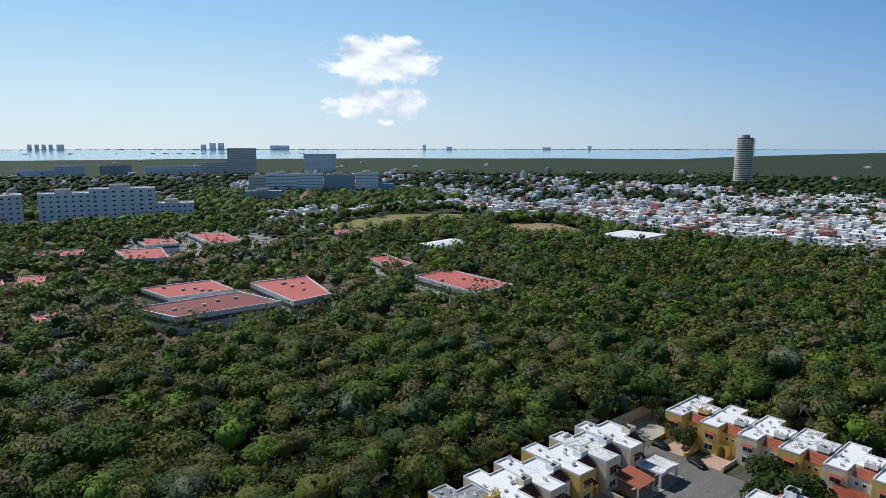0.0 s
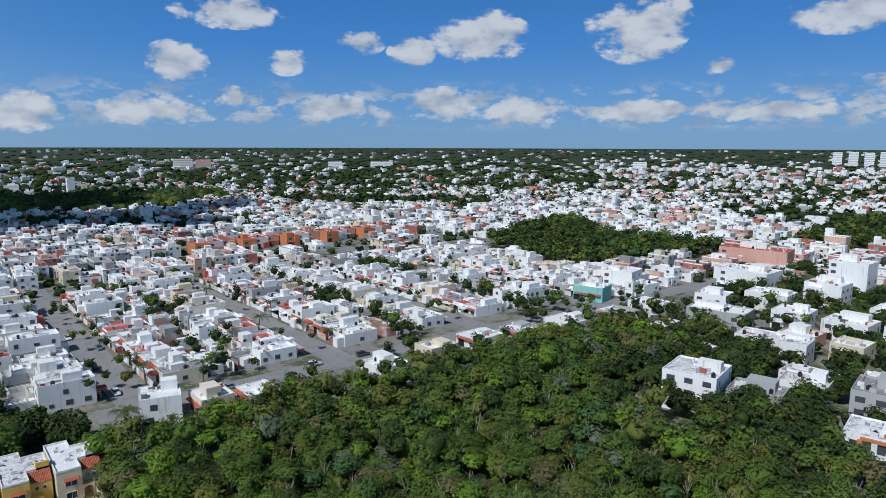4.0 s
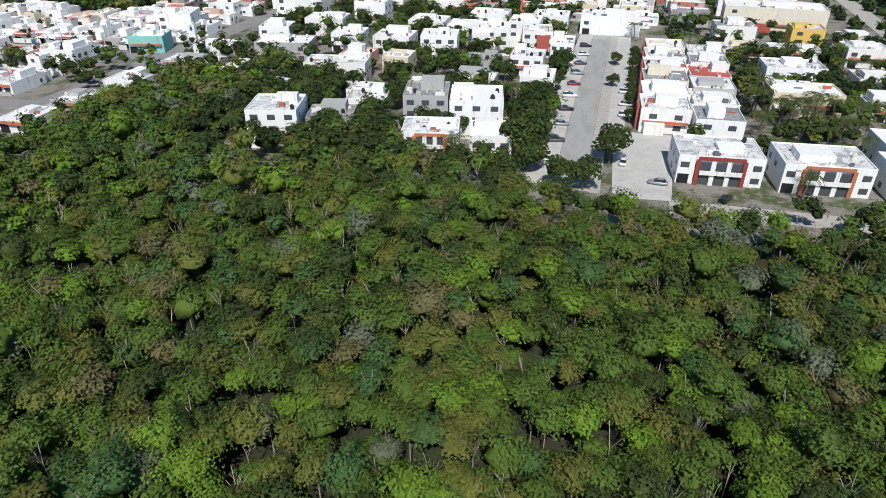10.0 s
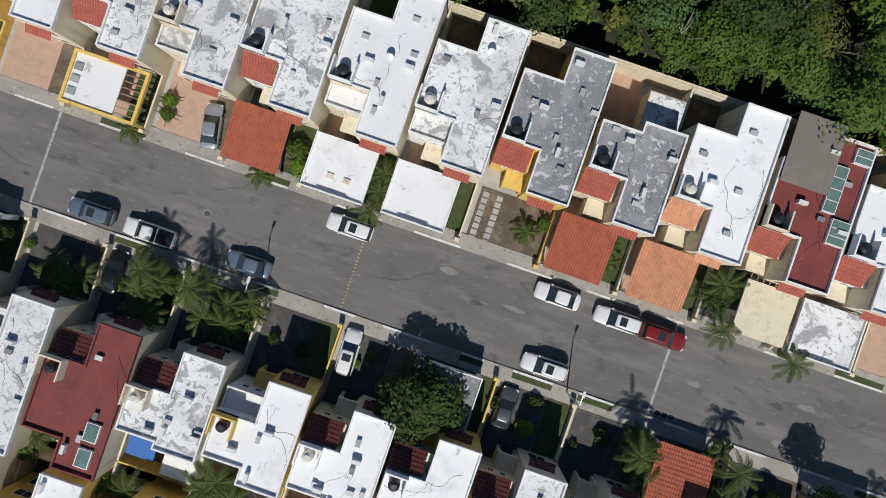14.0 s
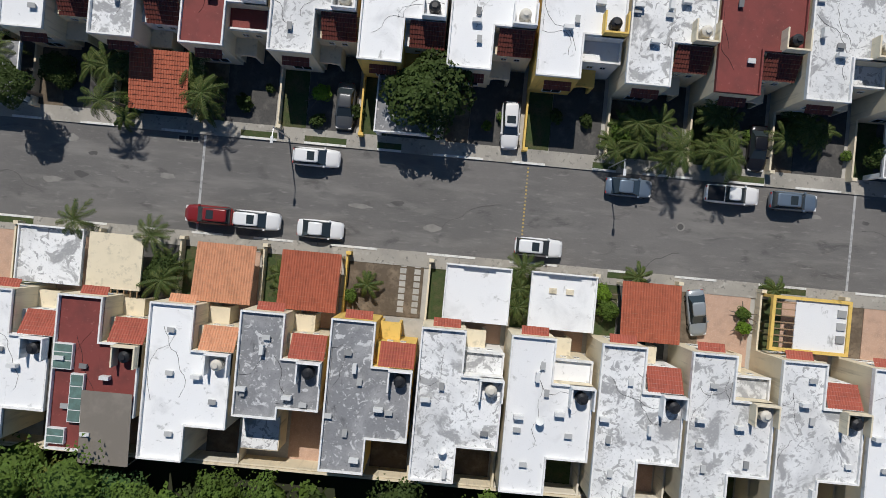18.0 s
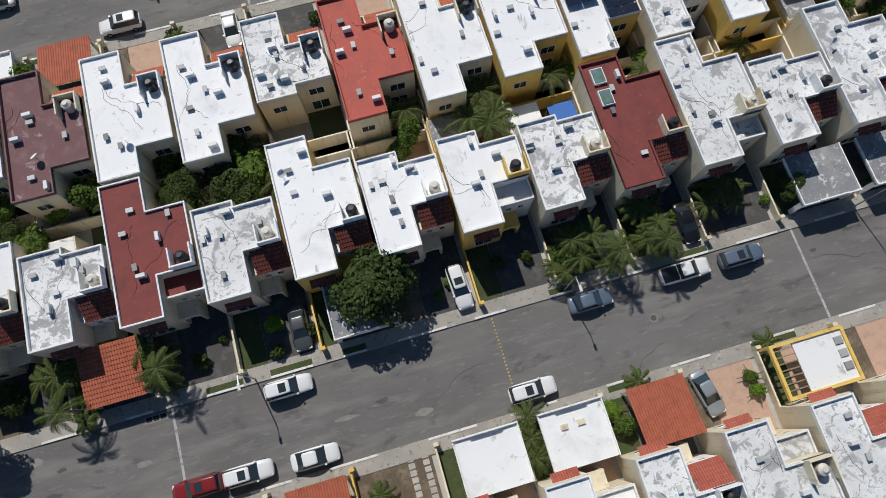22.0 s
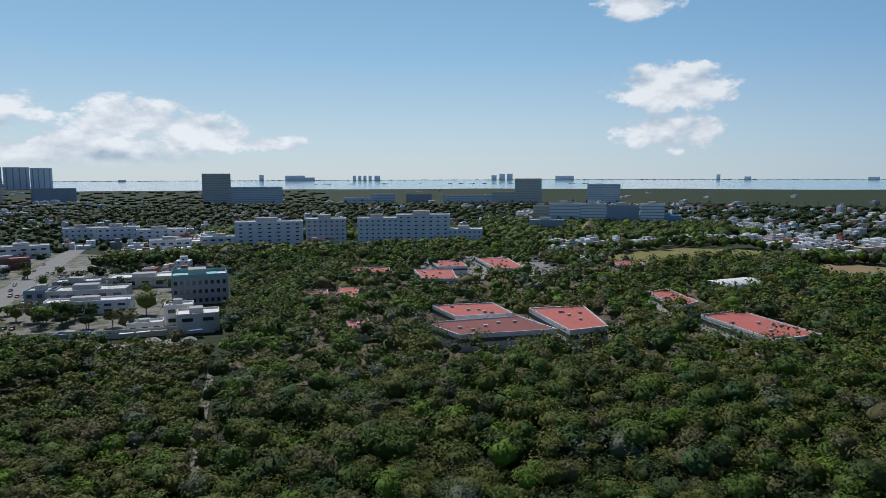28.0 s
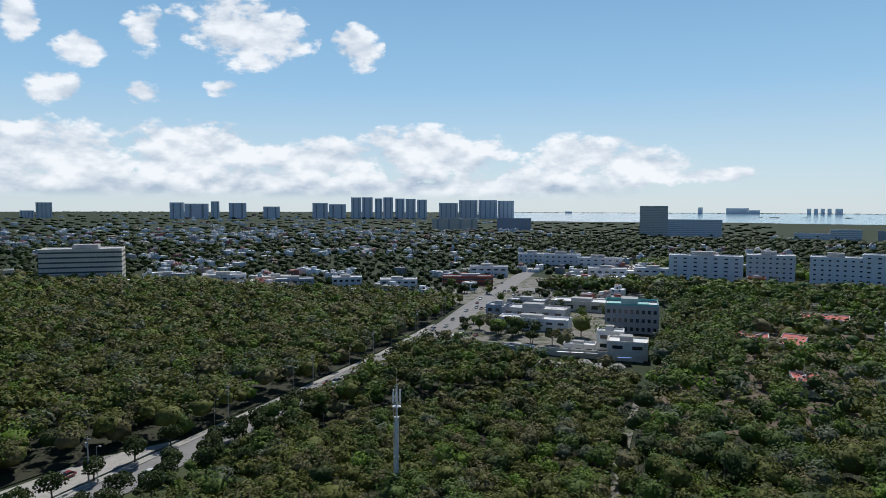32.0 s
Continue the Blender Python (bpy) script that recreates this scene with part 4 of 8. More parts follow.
PAINT = {
    "white": ((0.75, 0.75, 0.74), "white"), "silver": ((0.35, 0.38, 0.40), "silver-grey"), "blue": ((0.16, 0.21, 0.27), "blue-grey"),
    "red": ((0.20, 0.014, 0.014), "dark red"), "black": ((0.015, 0.015, 0.018), "black"), "grey": ((0.10, 0.105, 0.11), "dark grey"),
}
for k, (c, _) in PAINT.items():
    M["paint_" + k] = material("paint_" + k, c, 0.3, 0.35 if k not in ("white", "red") else 0.0, coat=0.6)
M["tyre"] = material("tyre", (0.02, 0.02, 0.02), 0.9)
M["lamp_red"] = material("lamp_red", (0.35, 0.02, 0.02), 0.3)
M["lamp_clear"] = material("lamp_clear", (0.7, 0.7, 0.7), 0.15)


def wheel_shape(bm):
    n = 14
    for r, y0, y1 in ((0.33, -0.1, 0.1),):
        a = [bm.verts.new((r * math.cos(2 * math.pi * i / n), y0, r * math.sin(2 * math.pi * i / n))) for i in range(n)]
        b = [bm.verts.new((r * math.cos(2 * math.pi * i / n), y1, r * math.sin(2 * math.pi * i / n))) for i in range(n)]
        for i in range(n):
            bm.faces.new((a[i], b[i], b[(i + 1) % n], a[(i + 1) % n]))
        bm.faces.new(a)
        bm.faces.new(b[::-1])


def rim_shape(bm):
    n = 10
    bm.faces.new([bm.verts.new((0.2 * math.cos(2 * math.pi * i / n), 0.105, 0.2 * math.sin(2 * math.pi * i / n))) for i in range(n)][::-1])
    bm.faces.new([bm.verts.new((0.2 * math.cos(2 * math.pi * i / n), -0.105, 0.2 * math.sin(2 * math.pi * i / n))) for i in range(n)])


ME["wheel"], ME["rim"] = shared("tyre", wheel_shape, "tyre"), shared("rim", rim_shape, "metal")
CARTXT = {"sedan": "sedan", "suv": "sport utility car", "pickup": "pickup truck"}


def build_car(kind, paint, m, far=False):
    word = PAINT[paint][1]
    c = empty("parked_car", m, "%s %s parked on the estate" % (word, CARTXT[kind]), "car", "parked cars")
    P = "paint_" + paint
    hi = {"sedan": 0.92, "suv": 1.08, "pickup": 1.1}[kind]
    roof = {"sedan": 1.45, "suv": 1.72, "pickup": 1.78}[kind]
    L = {"sedan": 2.25, "suv": 2.3, "pickup": 2.6}[kind]
    bm = bmesh.new()
    loft(bm, [(-L, 0.6, 0.42, hi - 0.12, 0.6), (-L + 0.12, 0.82, 0.3, hi - 0.02, 0.5), (-L + 0.7, 0.9, 0.22, hi, 0.42), (0, 0.91, 0.2, hi, 0.42),
              (L - 1.2, 0.9, 0.22, hi - 0.03, 0.42), (L - 0.35, 0.84, 0.26, hi - 0.16, 0.5), (L, 0.62, 0.36, hi - 0.32, 0.6)], 12)
    body_ = part("body", bm, P, c, smooth=True)
    if kind == "sedan":
        b0, b1, t0, t1 = -1.75, 1.05, -1.05, 0.2
    elif kind == "suv":
        b0, b1, t0, t1 = -2.2, 1.0, -1.95, 0.25
    else:
        b0, b1, t0, t1 = -0.75, 1.25, -0.6, 0.45
    # greenhouse in dark glass, roof panel in paint
    bm = bmesh.new()
    lo = [(b0, -0.8), (b1, -0.74), (b1, 0.74), (b0, 0.8)]
    up = [(t0, -0.62), (t1, -0.6), (t1, 0.6), (t0, 0.62)]
    a = [bm.verts.new((x, y, hi - 0.06)) for x, y in lo]
    b = [bm.verts.new((x, y, roof - 0.04)) for x, y in up]
    for i in range(4):
        bm.faces.new((a[i], a[(i + 1) % 4], b[(i + 1) % 4], b[i]))
    bm.faces.new(b)
    bm.faces.new(a[::-1])
    part("glasshouse", bm, "glass", c, "dark car windows")
    bm = bmesh.new()
    loft(bm, [(t0 - 0.03, 0.55, roof - 0.07, roof - 0.02, 0.7), (t0 + 0.15, 0.64, roof - 0.07, roof + 0.01, 0.6), ((t0 + t1) / 2, 0.65, roof - 0.07, roof + 0.03, 0.6), (t1 - 0.1, 0.62, roof - 0.07, roof + 0.0, 0.6), (t1 + 0.06, 0.54, roof - 0.08, roof - 0.04, 0.7)], 10)
    if far:
        whole = bmesh.new()
        whole.from_mesh(body_.data)
        roof_me = bpy.data.meshes.new("roof_panel")
        bm.to_mesh(roof_me)
        bm.free()
        whole.from_mesh(roof_me)
        whole.to_mesh(body_.data)
        whole.free()
        bpy.data.meshes.remove(roof_me)
    else:
        part("roof_panel", bm, P, c, smooth=True)
    for sx in (-1, 1):
        if far:
            continue
        bm = bmesh.new()
        box(bm, b1 - 0.25, b1 - 0.08, sx * 0.88 - 0.08, sx * 0.88 + 0.08, hi + 0.02, hi + 0.15)
        part("mirror", bm, P, c)
        bm = bmesh.new()
        box(bm, L - 0.3, L - 0.08, sx * 0.6 - 0.16, sx * 0.6 + 0.16, hi - 0.42, hi - 0.28)
        part("headlight", bm, "lamp_clear", c)
        bm = bmesh.new()
        box(bm, -L + 0.0, -L + 0.1, sx * 0.6 - 0.12, sx * 0.6 + 0.12, hi - 0.32, hi - 0.14)
        part("tail_light", bm, "lamp_red", c)
        for x in (-L + 0.85, L - 0.9):
            w = child("wheel", ME["wheel"], c, pose(x, sx * 0.82, 0.33))
            child("rim", ME["rim"], w)
    if kind == "suv":
        bm = bmesh.new()
        box(bm, -0.75, -0.05, -0.42, 0.42, roof + 0.015, roof + 0.035)
        part("sunroof", bm, "glass", c, "dark glass sunroof")
    if kind == "pickup":
        bm = bmesh.new()
        box(bm, -2.45, -0.85, -0.72, 0.72, hi - 0.01, hi + 0.012)
        part("cargo_bed", bm, "black", c, "dark cargo bed")
    return c


CARS = {}


def park(kind, paint, x, y, a):
    far = math.hypot(x, y) > 140
    key = (kind, paint, far)
    if key in CARS:
        return copy_thing(CARS[key], pose(x, y, 0, 0, 0, a))
    CARS[key] = build_car(kind, paint, pose(x, y, 0, 0, 0, a), far)
    return CARS[key]


for spec in (
    ("suv", "white", 13.0, -7.6, 180), ("suv", "red", 22.9, -1.1, 0), ("suv", "white", 18.2, -1.0, 180), ("sedan", "white", 12.0, -0.7, 180), ("suv", "white", -9.2, -0.9, 180),
    ("sedan", "blue", -17.4, -7.5, 180), ("pickup", "white", -27.4, -7.7, 180), ("suv", "blue", -33.4, -7.6, 180), ("suv", "white", -5.4, -12.4, 92), ("sedan", "silver", -25.1, 4.0, 100),
    ("sedan", "black", -29.5, -12.4, 90), ("sedan", "grey", 10.7, -12.8, 90),
    ("suv", "white", 22.3, -51.4, 0), ("sedan", "white", 35.5, -58.0, 0), ("suv", "white", -18.3, -51.4, 0), ("sedan", "black", -29.1, -58.1, 0), ("suv", "blue", -38.4, -58.0, 0), ("sedan", "grey", -44.7, -58.0, 0),
    ("sedan", "white", -58.2, -51.4, 180), ("sedan", "red", -50.3, -51.4, 0), ("suv", "silver", -70.4, -57.9, 180), ("suv", "black", 27.9, -63.4, 94), ("sedan", "silver", 23.8, -63.2, 88), ("suv", "white", -25.1, -63.3, 92), ("suv", "red", -20.9, -63.2, 88),
    ("sedan", "blue", 15.2, -62.6, 90), ("sedan", "grey", 2.9, -62.6, 90), ("sedan", "white", 10.6, -47.4, 90), ("suv", "red", -54.3, -62.8, 90), ("sedan", "white", -10.6, -47.6, 90),
    ("pickup", "white", -118.7, -5.0, 96), ("sedan", "black", -120.0, -60.8, 70), ("suv", "grey", -123.0, 17.0, 0), ("sedan", "black", -121.6, -70.1, 80),
):
    park(*spec)

# ---- palms, garden trees, street furniture ----
def frond(bm, yaw, droop, L, w, n=10, thick=0.045):
    """An arched frond: a spine with drooping leaflets on both sides."""
    pts = []
    for i in range(n + 1):
        s_ = i / n
        r = L * (s_ - 0.18 * droop * s_ * s_)
        z = L * (0.55 * s_ - (0.35 + 0.75 * droop) * s_ * s_)
        pts.append(Vector((r * math.cos(yaw), r * math.sin(yaw), z)))
    side = Vector((-math.sin(yaw), math.cos(yaw), 0))
    for i in range(n):
        p, q = pts[i], pts[i + 1]
        reach = w * (0.5 + 0.9 * math.sin(math.pi * (0.12 + 0.8 * i / n)))
        along = (q - p).normalized()
        for sg in (-1, 1):
            for f in (0.0, 0.5):
                base = p + (q - p) * f
                d = side * sg * reach + along * reach * 0.75 + Vector((0, 0, -0.6 * reach))
                wide = along * thick
                bm.faces.new([bm.verts.new(v) for v in (base - wide * 0.6, base + wide, base + d * 0.6 + wide * 0.9, base + d, base + d * 0.55 - wide * 0.6)][::sg])
    for i in range(n):
        p, q, e_ = pts[i], pts[i + 1], side * 0.03
        bm.faces.new([bm.verts.new(v) for v in (p - e_, q - e_, q + e_, p + e_)])


def palm_crown(seed, n, L, w, segs=8, thick=0.06):
    g = random.Random(seed)

    def build(bm):
        for i in range(n):
            frond(bm, 2 * math.pi * i / n + g.uniform(-0.2, 0.2), g.uniform(0.05, 1.1), L * g.uniform(0.8, 1.1), w, segs, thick)
    return build


def trunk_shape(h, r, lean, n=8):
    def build(bm):
        prev = None
        for k in range(5):
            s_ = k / 4
            ring = [bm.verts.new((lean * s_ * s_ + r * (1.15 - 0.4 * s_) * math.cos(2 * math.pi * i / n), r * (1.15 - 0.4 * s_) * math.sin(2 * math.pi * i / n), h * s_)) for i in range(n)]
            if prev:
                for i in range(n):
                    bm.faces.new((prev[i], prev[(i + 1) % n], ring[(i + 1) % n], ring[i]))
            prev = ring
        bm.faces.new(prev)
    return build


PALMS = [(shared("trunk", trunk_shape(h, 0.14, l), "bark"), shared("crown", palm_crown(i, n, L, w), "palm"), h, l) for i, (h, l, n, L, w) in
         enumerate(((2.4, 0.3, 11, 2.2, 0.23), (3.2, -0.4, 12, 2.4, 0.24), (1.2, 0.1, 10, 1.7, 0.20), (4.6, 0.5, 13, 2.5, 0.25)))]
FAR_PALMS = [shared("crown", palm_crown(20 + i, 13, L, 0.36, 4, 0.10), "palm") for i, L in enumerate((2.3, 2.6, 1.8, 2.8))]
pr_ = random.Random(8)


def palm(x, y, kind=0, scale=1.0):
    tr, cr, h, l = PALMS[kind]
    if math.hypot(x, y) > 120:
        cr = FAR_PALMS[kind]
    e = empty("palm_tree", pose(x, y, 0.02, 0, 0, pr_.uniform(0, 360)) @ Matrix.Scale(scale, 4), "green palm with arching fronds in a front garden", "palm tree", "palms")
    child("trunk", tr, e)
    child("crown", cr, e, pose(l, 0, h))


PALMS_A = [(34.4, 0.9, 1), (27.6, 1.2, 1), (25.4, 3.9, 0), (25.8, 5.0, 1), (24.1, -13.2, 0), (31.1, -14.8, 0), (34.9, -14.3, 0), (-7.9, 1.5, 0), (-7.7, 3.0, 0), (-7.4, 4.6, 0), (-16.6, -13.2, 1), (-18.7, -13.6, 1), (-15.4, -11.0, 0), (-17.6, -11.8, 2), (-24.5, -14.4, 1), (-25.8, -13.0, 1), (-26.4, -11.4, 2), (-33.1, -14.6, 0), (-34.6, -14.2, 2), (-32.2, 1.0, 2), (-18.9, 1.0, 2), (15.3, 3.9, 2), (6.9, 4.1, 2), (43.6, -14.9, 1), (25.8, -14.0, 2), (14.8, 5.4, 0), (-11.1, -66.0, 3), (-11.7, -62.9, 3), (-10.8, -64.2, 1), (-3.9, -62.3, 0)]
PALMS_B = [(31.8, -10.8, 3), (23.4, -11.6, 3), (48.0, -12.0, 3), (-20.5, -11.2, 3), (-25.0, -11.0, 3), (-3.7, -64.6, 0), (-38.2, -63.6, 1), (-40.3, -62.4, 0), (-45.6, -64.3, 0), (-0.5, -83.0 + 2, 1), (-60.2, -61.8, 2), (-66.8, -64.0, 1), (-69.3, -62.0, 1), (33.0, -47.9, 2), (16.3, -47.7, 2), (-9.2, -48.0, 0), (-12.0, -48.2, 0), (-22.8, -46.9, 2), (-41.5, -46.9, 0), (-50.4, -47.4, 1), (17.1, -30.6, 0), (10.8, -31.6, 1), (20.2, -31.4, 0), (-13.8, -30.4, 1), (-13.2, -28.8, 0), (-32.5, -14.6, 2), (-41.4, -28.4, 1), (-30.0, -29.0, 1), (-120.4, 21.2, 1), (-124.0, 6.6, 0), (-115.0, -70.0, 1), (-72.0, -48.0, 1), (-80.0, -64.0, 0), (-88.0, -14.0, 0)]
clump_r = random.Random(19)
for x, y, k in PALMS_A + PALMS_B:
    palm(x, y, k)
    if -16 < y < -10 and -45 < x < 46:
        for j in range(2):
            palm(x + clump_r.uniform(-1.3, 1.3), y + clump_r.uniform(-1.2, 1.2), clump_r.choice((0, 1, 2)), clump_r.uniform(0.75, 1.0))


def leafy(seed, n, size, flat, mat):
    c, a, b, sz = crown_form(seed, n, flat)
    A, B = a * (size * sz)[:, None], b * (size * sz * 0.8)[:, None]
    V = np.stack([c - A - B * 0.4, c + A * 0.2 - B, c + A + B * 0.35, c - A * 0.25 + B], axis=1).reshape(-1, 3)
    me = bpy.data.meshes.new("crown")
    me.from_pydata(V.tolist(), [], np.arange(len(V)).reshape(-1, 4).tolist())
    me.materials.append(M[mat])
    return me


def crown_form(seed, n, flat=0.78):
    """Leaf quads of a lumpy crown of unit radius: centres, half axes, sizes."""
    g = np.random.default_rng(seed)
    lobes = g.normal(size=(9, 3))
    lobes /= np.linalg.norm(lobes, axis=1)[:, None]
    lobes[:, 2] = np.abs(lobes[:, 2]) * 0.8 - 0.1
    lobes /= np.linalg.norm(lobes, axis=1)[:, None]
    d = g.normal(size=(n, 3))
    d /= np.linalg.norm(d, axis=1)[:, None]
    d[:, 2] = np.where(d[:, 2] < -0.3, -d[:, 2], d[:, 2])
    lump = np.max(np.clip(d @ lobes.T, 0, 1) ** 7, axis=1)
    rad = (0.62 + 0.42 * lump) * (1 - 0.42 * g.random(n) ** 2.2)
    c = d * rad[:, None]
    c[:, 2] *= flat
    nrm = d * 0.7 + g.normal(size=(n, 3)) * 0.6 + np.array([0, 0, 0.5])
    nrm /= np.linalg.norm(nrm, axis=1)[:, None]
    a = np.cross(nrm, g.normal(size=(n, 3)))
    a /= np.linalg.norm(a, axis=1)[:, None]
    return c, a, np.cross(nrm, a), g.uniform(0.55, 1.4, n)


def limbs_shape(h, r, seed):
    g = random.Random(seed)

    def build(bm):
        trunk_shape(h, r, 0.2, 7)(bm)
        for i in range(5):
            a, L = 2 * math.pi * i / 5 + g.uniform(-0.4, 0.4), h * g.uniform(0.35, 0.6)
            p0 = Vector((0.15, 0, h * g.uniform(0.6, 0.95)))
            p1 = p0 + Vector((L * math.cos(a), L * math.sin(a), L * 0.75))
            w = Vector((-math.sin(a), math.cos(a), 0))
            for u_, v_ in ((w, Vector((0, 0, 1))),):
                q = [bm.verts.new(p) for p in (p0 - u_ * r * 0.5, p0 + v_ * r * 0.7, p0 + u_ * r * 0.5, p0 - v_ * r * 0.5, p1 - u_ * r * 0.15, p1 + v_ * r * 0.2, p1 + u_ * r * 0.15, p1 - v_ * r * 0.15)]
                for k in range(4):
                    bm.faces.new((q[k], q[(k + 1) % 4], q[4 + (k + 1) % 4], q[4 + k]))
        bmesh.ops.recalc_face_normals(bm, faces=bm.faces[:])
    return build


ME["limbs"] = shared("trunk", limbs_shape(3.0, 0.2, 2), "bark")
GARDEN = [leafy(900, 3600, 0.046, 0.85, "leaf_dark"), leafy(901, 1300, 0.075, 0.8, "leaf_bright"), leafy(902, 1300, 0.075, 0.9, "leaf")]
FAR_GARDEN = leafy(903, 1300, 0.070, 0.85, "leaf_dark")
BUSH = [leafy(905, 260, 0.16, 0.85, "leaf_dark"), leafy(906, 260, 0.16, 0.9, "leaf")]


def garden_tree(x, y, top, r, form, label="leafy green garden tree with a rounded crown"):
    e = empty("garden_tree", pose(x, y, 0.02, 0, 0, pr_.uniform(0, 360)), label, "tree", "garden trees")
    child("trunk", ME["limbs"], e, Matrix.Diagonal((1, 1, max(0.2, (top - r) / 3.6), 1)))
    child("crown", GARDEN[form] if math.hypot(x, y) < 90 else FAR_GARDEN, e, pose(0, 0, top - r * 0.85) @ Matrix.Scale(r, 4))


TREES_A = [(2.7, -14.2, 7.6, 4.3, 0), (-114.8, -40.0, 8.4, 6.8, 2), (-112.6, -44.0, 7.0, 4.5, 2), (-112.6, -23.6, 7.5, 4.2, 0), (-112.7, -12.4, 7.2, 5.2, 2), (-137.5, -71.5, 6.5, 3.4, 2), (-158, 15.0, 8.5, 6.5, 1), (-152, 22.0, 8.0, 6.0, 0), (-149, 10.0, 8.5, 5.5, 0), (-163, 12, 7.5, 4.5, 0), (13.5, -31.0, 5.2, 2.8, 0), (19.6, -33.4, 4.2, 2.2, 2), (16.6, -31.6, 3.9, 1.9, 2), (31.0, -31.2, 3.4, 1.8, 1)]
TREES_B = [(-139.5, -74.5, 8.0, 4.6, 0), (-124.5, -66.0, 5.0, 3.0, 2), (-128.0, -72.5, 6.0, 3.4, 0), (-133, -79.0, 6.5, 3.2, 2), (-121.5, -47.5, 6.5, 4.2, 0), (33.4, -47.0, 3.2, 1.8, 2), (-31.6, -30.6, 3.8, 1.8, 2), (-24.0, -31.2, 3.6, 1.7, 1), (-12.3, -29.0, 4.0, 1.7, 2), (-2.4, -62.4, 2.6, 1.6, 0), (14.4, -86.5, 4.2, 2.6, 1), (24.5, -84.6, 3.2, 1.8, 2), (-2.0, -82.0, 4.4, 2.2, 0), (-76.7, -66.0, 4.0, 2.4, 2), (-79.0, -63.0, 3.4, 2.0, 1), (-66.0, -62.6, 3.0, 1.7, 1), (-16.4, 4.4, 1.9, 1.2, 2), (-15.8, 2.9, 1.6, 1.0, 1), (8.4, 5.4, 1.3, 0.8, 2)]
TREES_C = [(40.6, -11.2, 6.8, 2.3, 0), (26.4, 4.6, 3.6, 1.9, 0), (-16.4, -12.6, 3.0, 1.6, 2), (-41, -12.5, 3.4, 1.9, 0), (38.0, -13.4, 3.4, 1.9, 0), (30.8, -12.0, 2.2, 1.2, 2), (13.0, -13.8, 1.7, 1.0, 1), (-29.6, 3.6, 1.3, 0.8, 2), (-29.8, 5.0, 1.2, 0.8, 1), (-45.5, 17.0, 2.6, 1.5, 1), (-33.0, 19.0, 2.8, 1.6, 0), (26.0, 19.0, 2.2, 1.2, 0)]
for x, y, top, r, f in TREES_A + TREES_B + TREES_C:
    garden_tree(x, y, top, r, f)
for x, y, top, r, f in ((18.2, -28.4, 5.6, 2.5, 0), (13.2, -26.9, 5.8, 2.9, 0), (11.2, -29.0, 5.0, 2.2, 2), (33.2, -27.4, 4.6, 2.1, 2), (-3.5, -27.5, 3.8, 1.5, 2), (-58, -28, 5.0, 2.4, 0), (-69, -27, 5.0, 2.4, 2)):
    garden_tree(x, y, top, r, f, "leafy green tree in a walled back yard")
for x, y in ((-12.2, -27.0), (-11.4, -28.6), (-13.2, -28.2), (8.6, -27.8), (25.2, -29.2)):
    palm(x, y, 1, 1.25)
# trees and palms in the back yards between the two middle rows
yard_r = random.Random(61)
for i in range(1, 18):
    for x, y in ((51.1 - 7.96 * i, -28.6), (43.2 - 8.03 * i, -31.2), (47.3 - 7.86 * i, -78.6)):
        k = yard_r.random()
        if k < 0.3:
            garden_tree(x + yard_r.uniform(-0.5, 0.5), y + yard_r.uniform(-0.5, 0.5), yard_r.uniform(3.8, 5.6), yard_r.uniform(1.4, 2.3), yard_r.choice((0, 2)), "leafy green tree in a walled back yard")
        elif k < 0.5:
            palm(x + yard_r.uniform(-0.6, 0.6), y, yard_r.choice((0, 1, 1)), 1.1)
# low bushes in shaded front gardens
bush_r = random.Random(14)
for row_y, sg, xs in ((-16.0, 1, range(-100, 50, 8)), (-66.0, 1, range(-96, 44, 8)), (-43.8, -1, range(-96, 40, 16))):
    for x in xs:
        for k in range(2):
            r_ = bush_r.uniform(0.5, 1.0)
            e = empty("garden_bush", pose(x + bush_r.uniform(-1.2, 1.2) + 3.2 * (k - 0.5), row_y + sg * bush_r.uniform(1.0, 5.0), 0.03, 0, 0, bush_r.uniform(0, 360)), "dark green bush in a shaded front garden", "bush", "garden bushes")
            child("leaves", BUSH[bush_r.random() < 0.4], e, pose(0, 0, r_ * 0.55) @ Matrix.Scale(r_, 4))
# blue tarp over a back yard
bm = bmesh.new()
slant(bm, -21.9, -19.2, -27.6, 3.1, -24.6, 3.4, 0.04)
tagged(part("tarp", bm, "blue_tarp"), "bright blue tarpaulin stretched over a back yard", "tarpaulin")
for x, y, h in ((-21.8, -27.5, 3.08), (-19.3, -27.5, 3.08), (-21.8, -24.7, 3.36), (-19.3, -24.7, 3.36)):
    bm = bmesh.new()
    cyl(bm, x, y, -0.05, h, 0.04, None, 6)
    tagged(part("tarp_post", bm, "metal"), "thin metal post holding up a tarpaulin", "post", "tarp posts")
# clipped hedge cube beside the second street
bm = bmesh.new()
box(bm, -14.9, -12.3, -49.0, -46.4, 0.1, 1.7)
tagged(part("hedge", bm, "lawn"), "clipped green hedge block beside the street", "hedge")

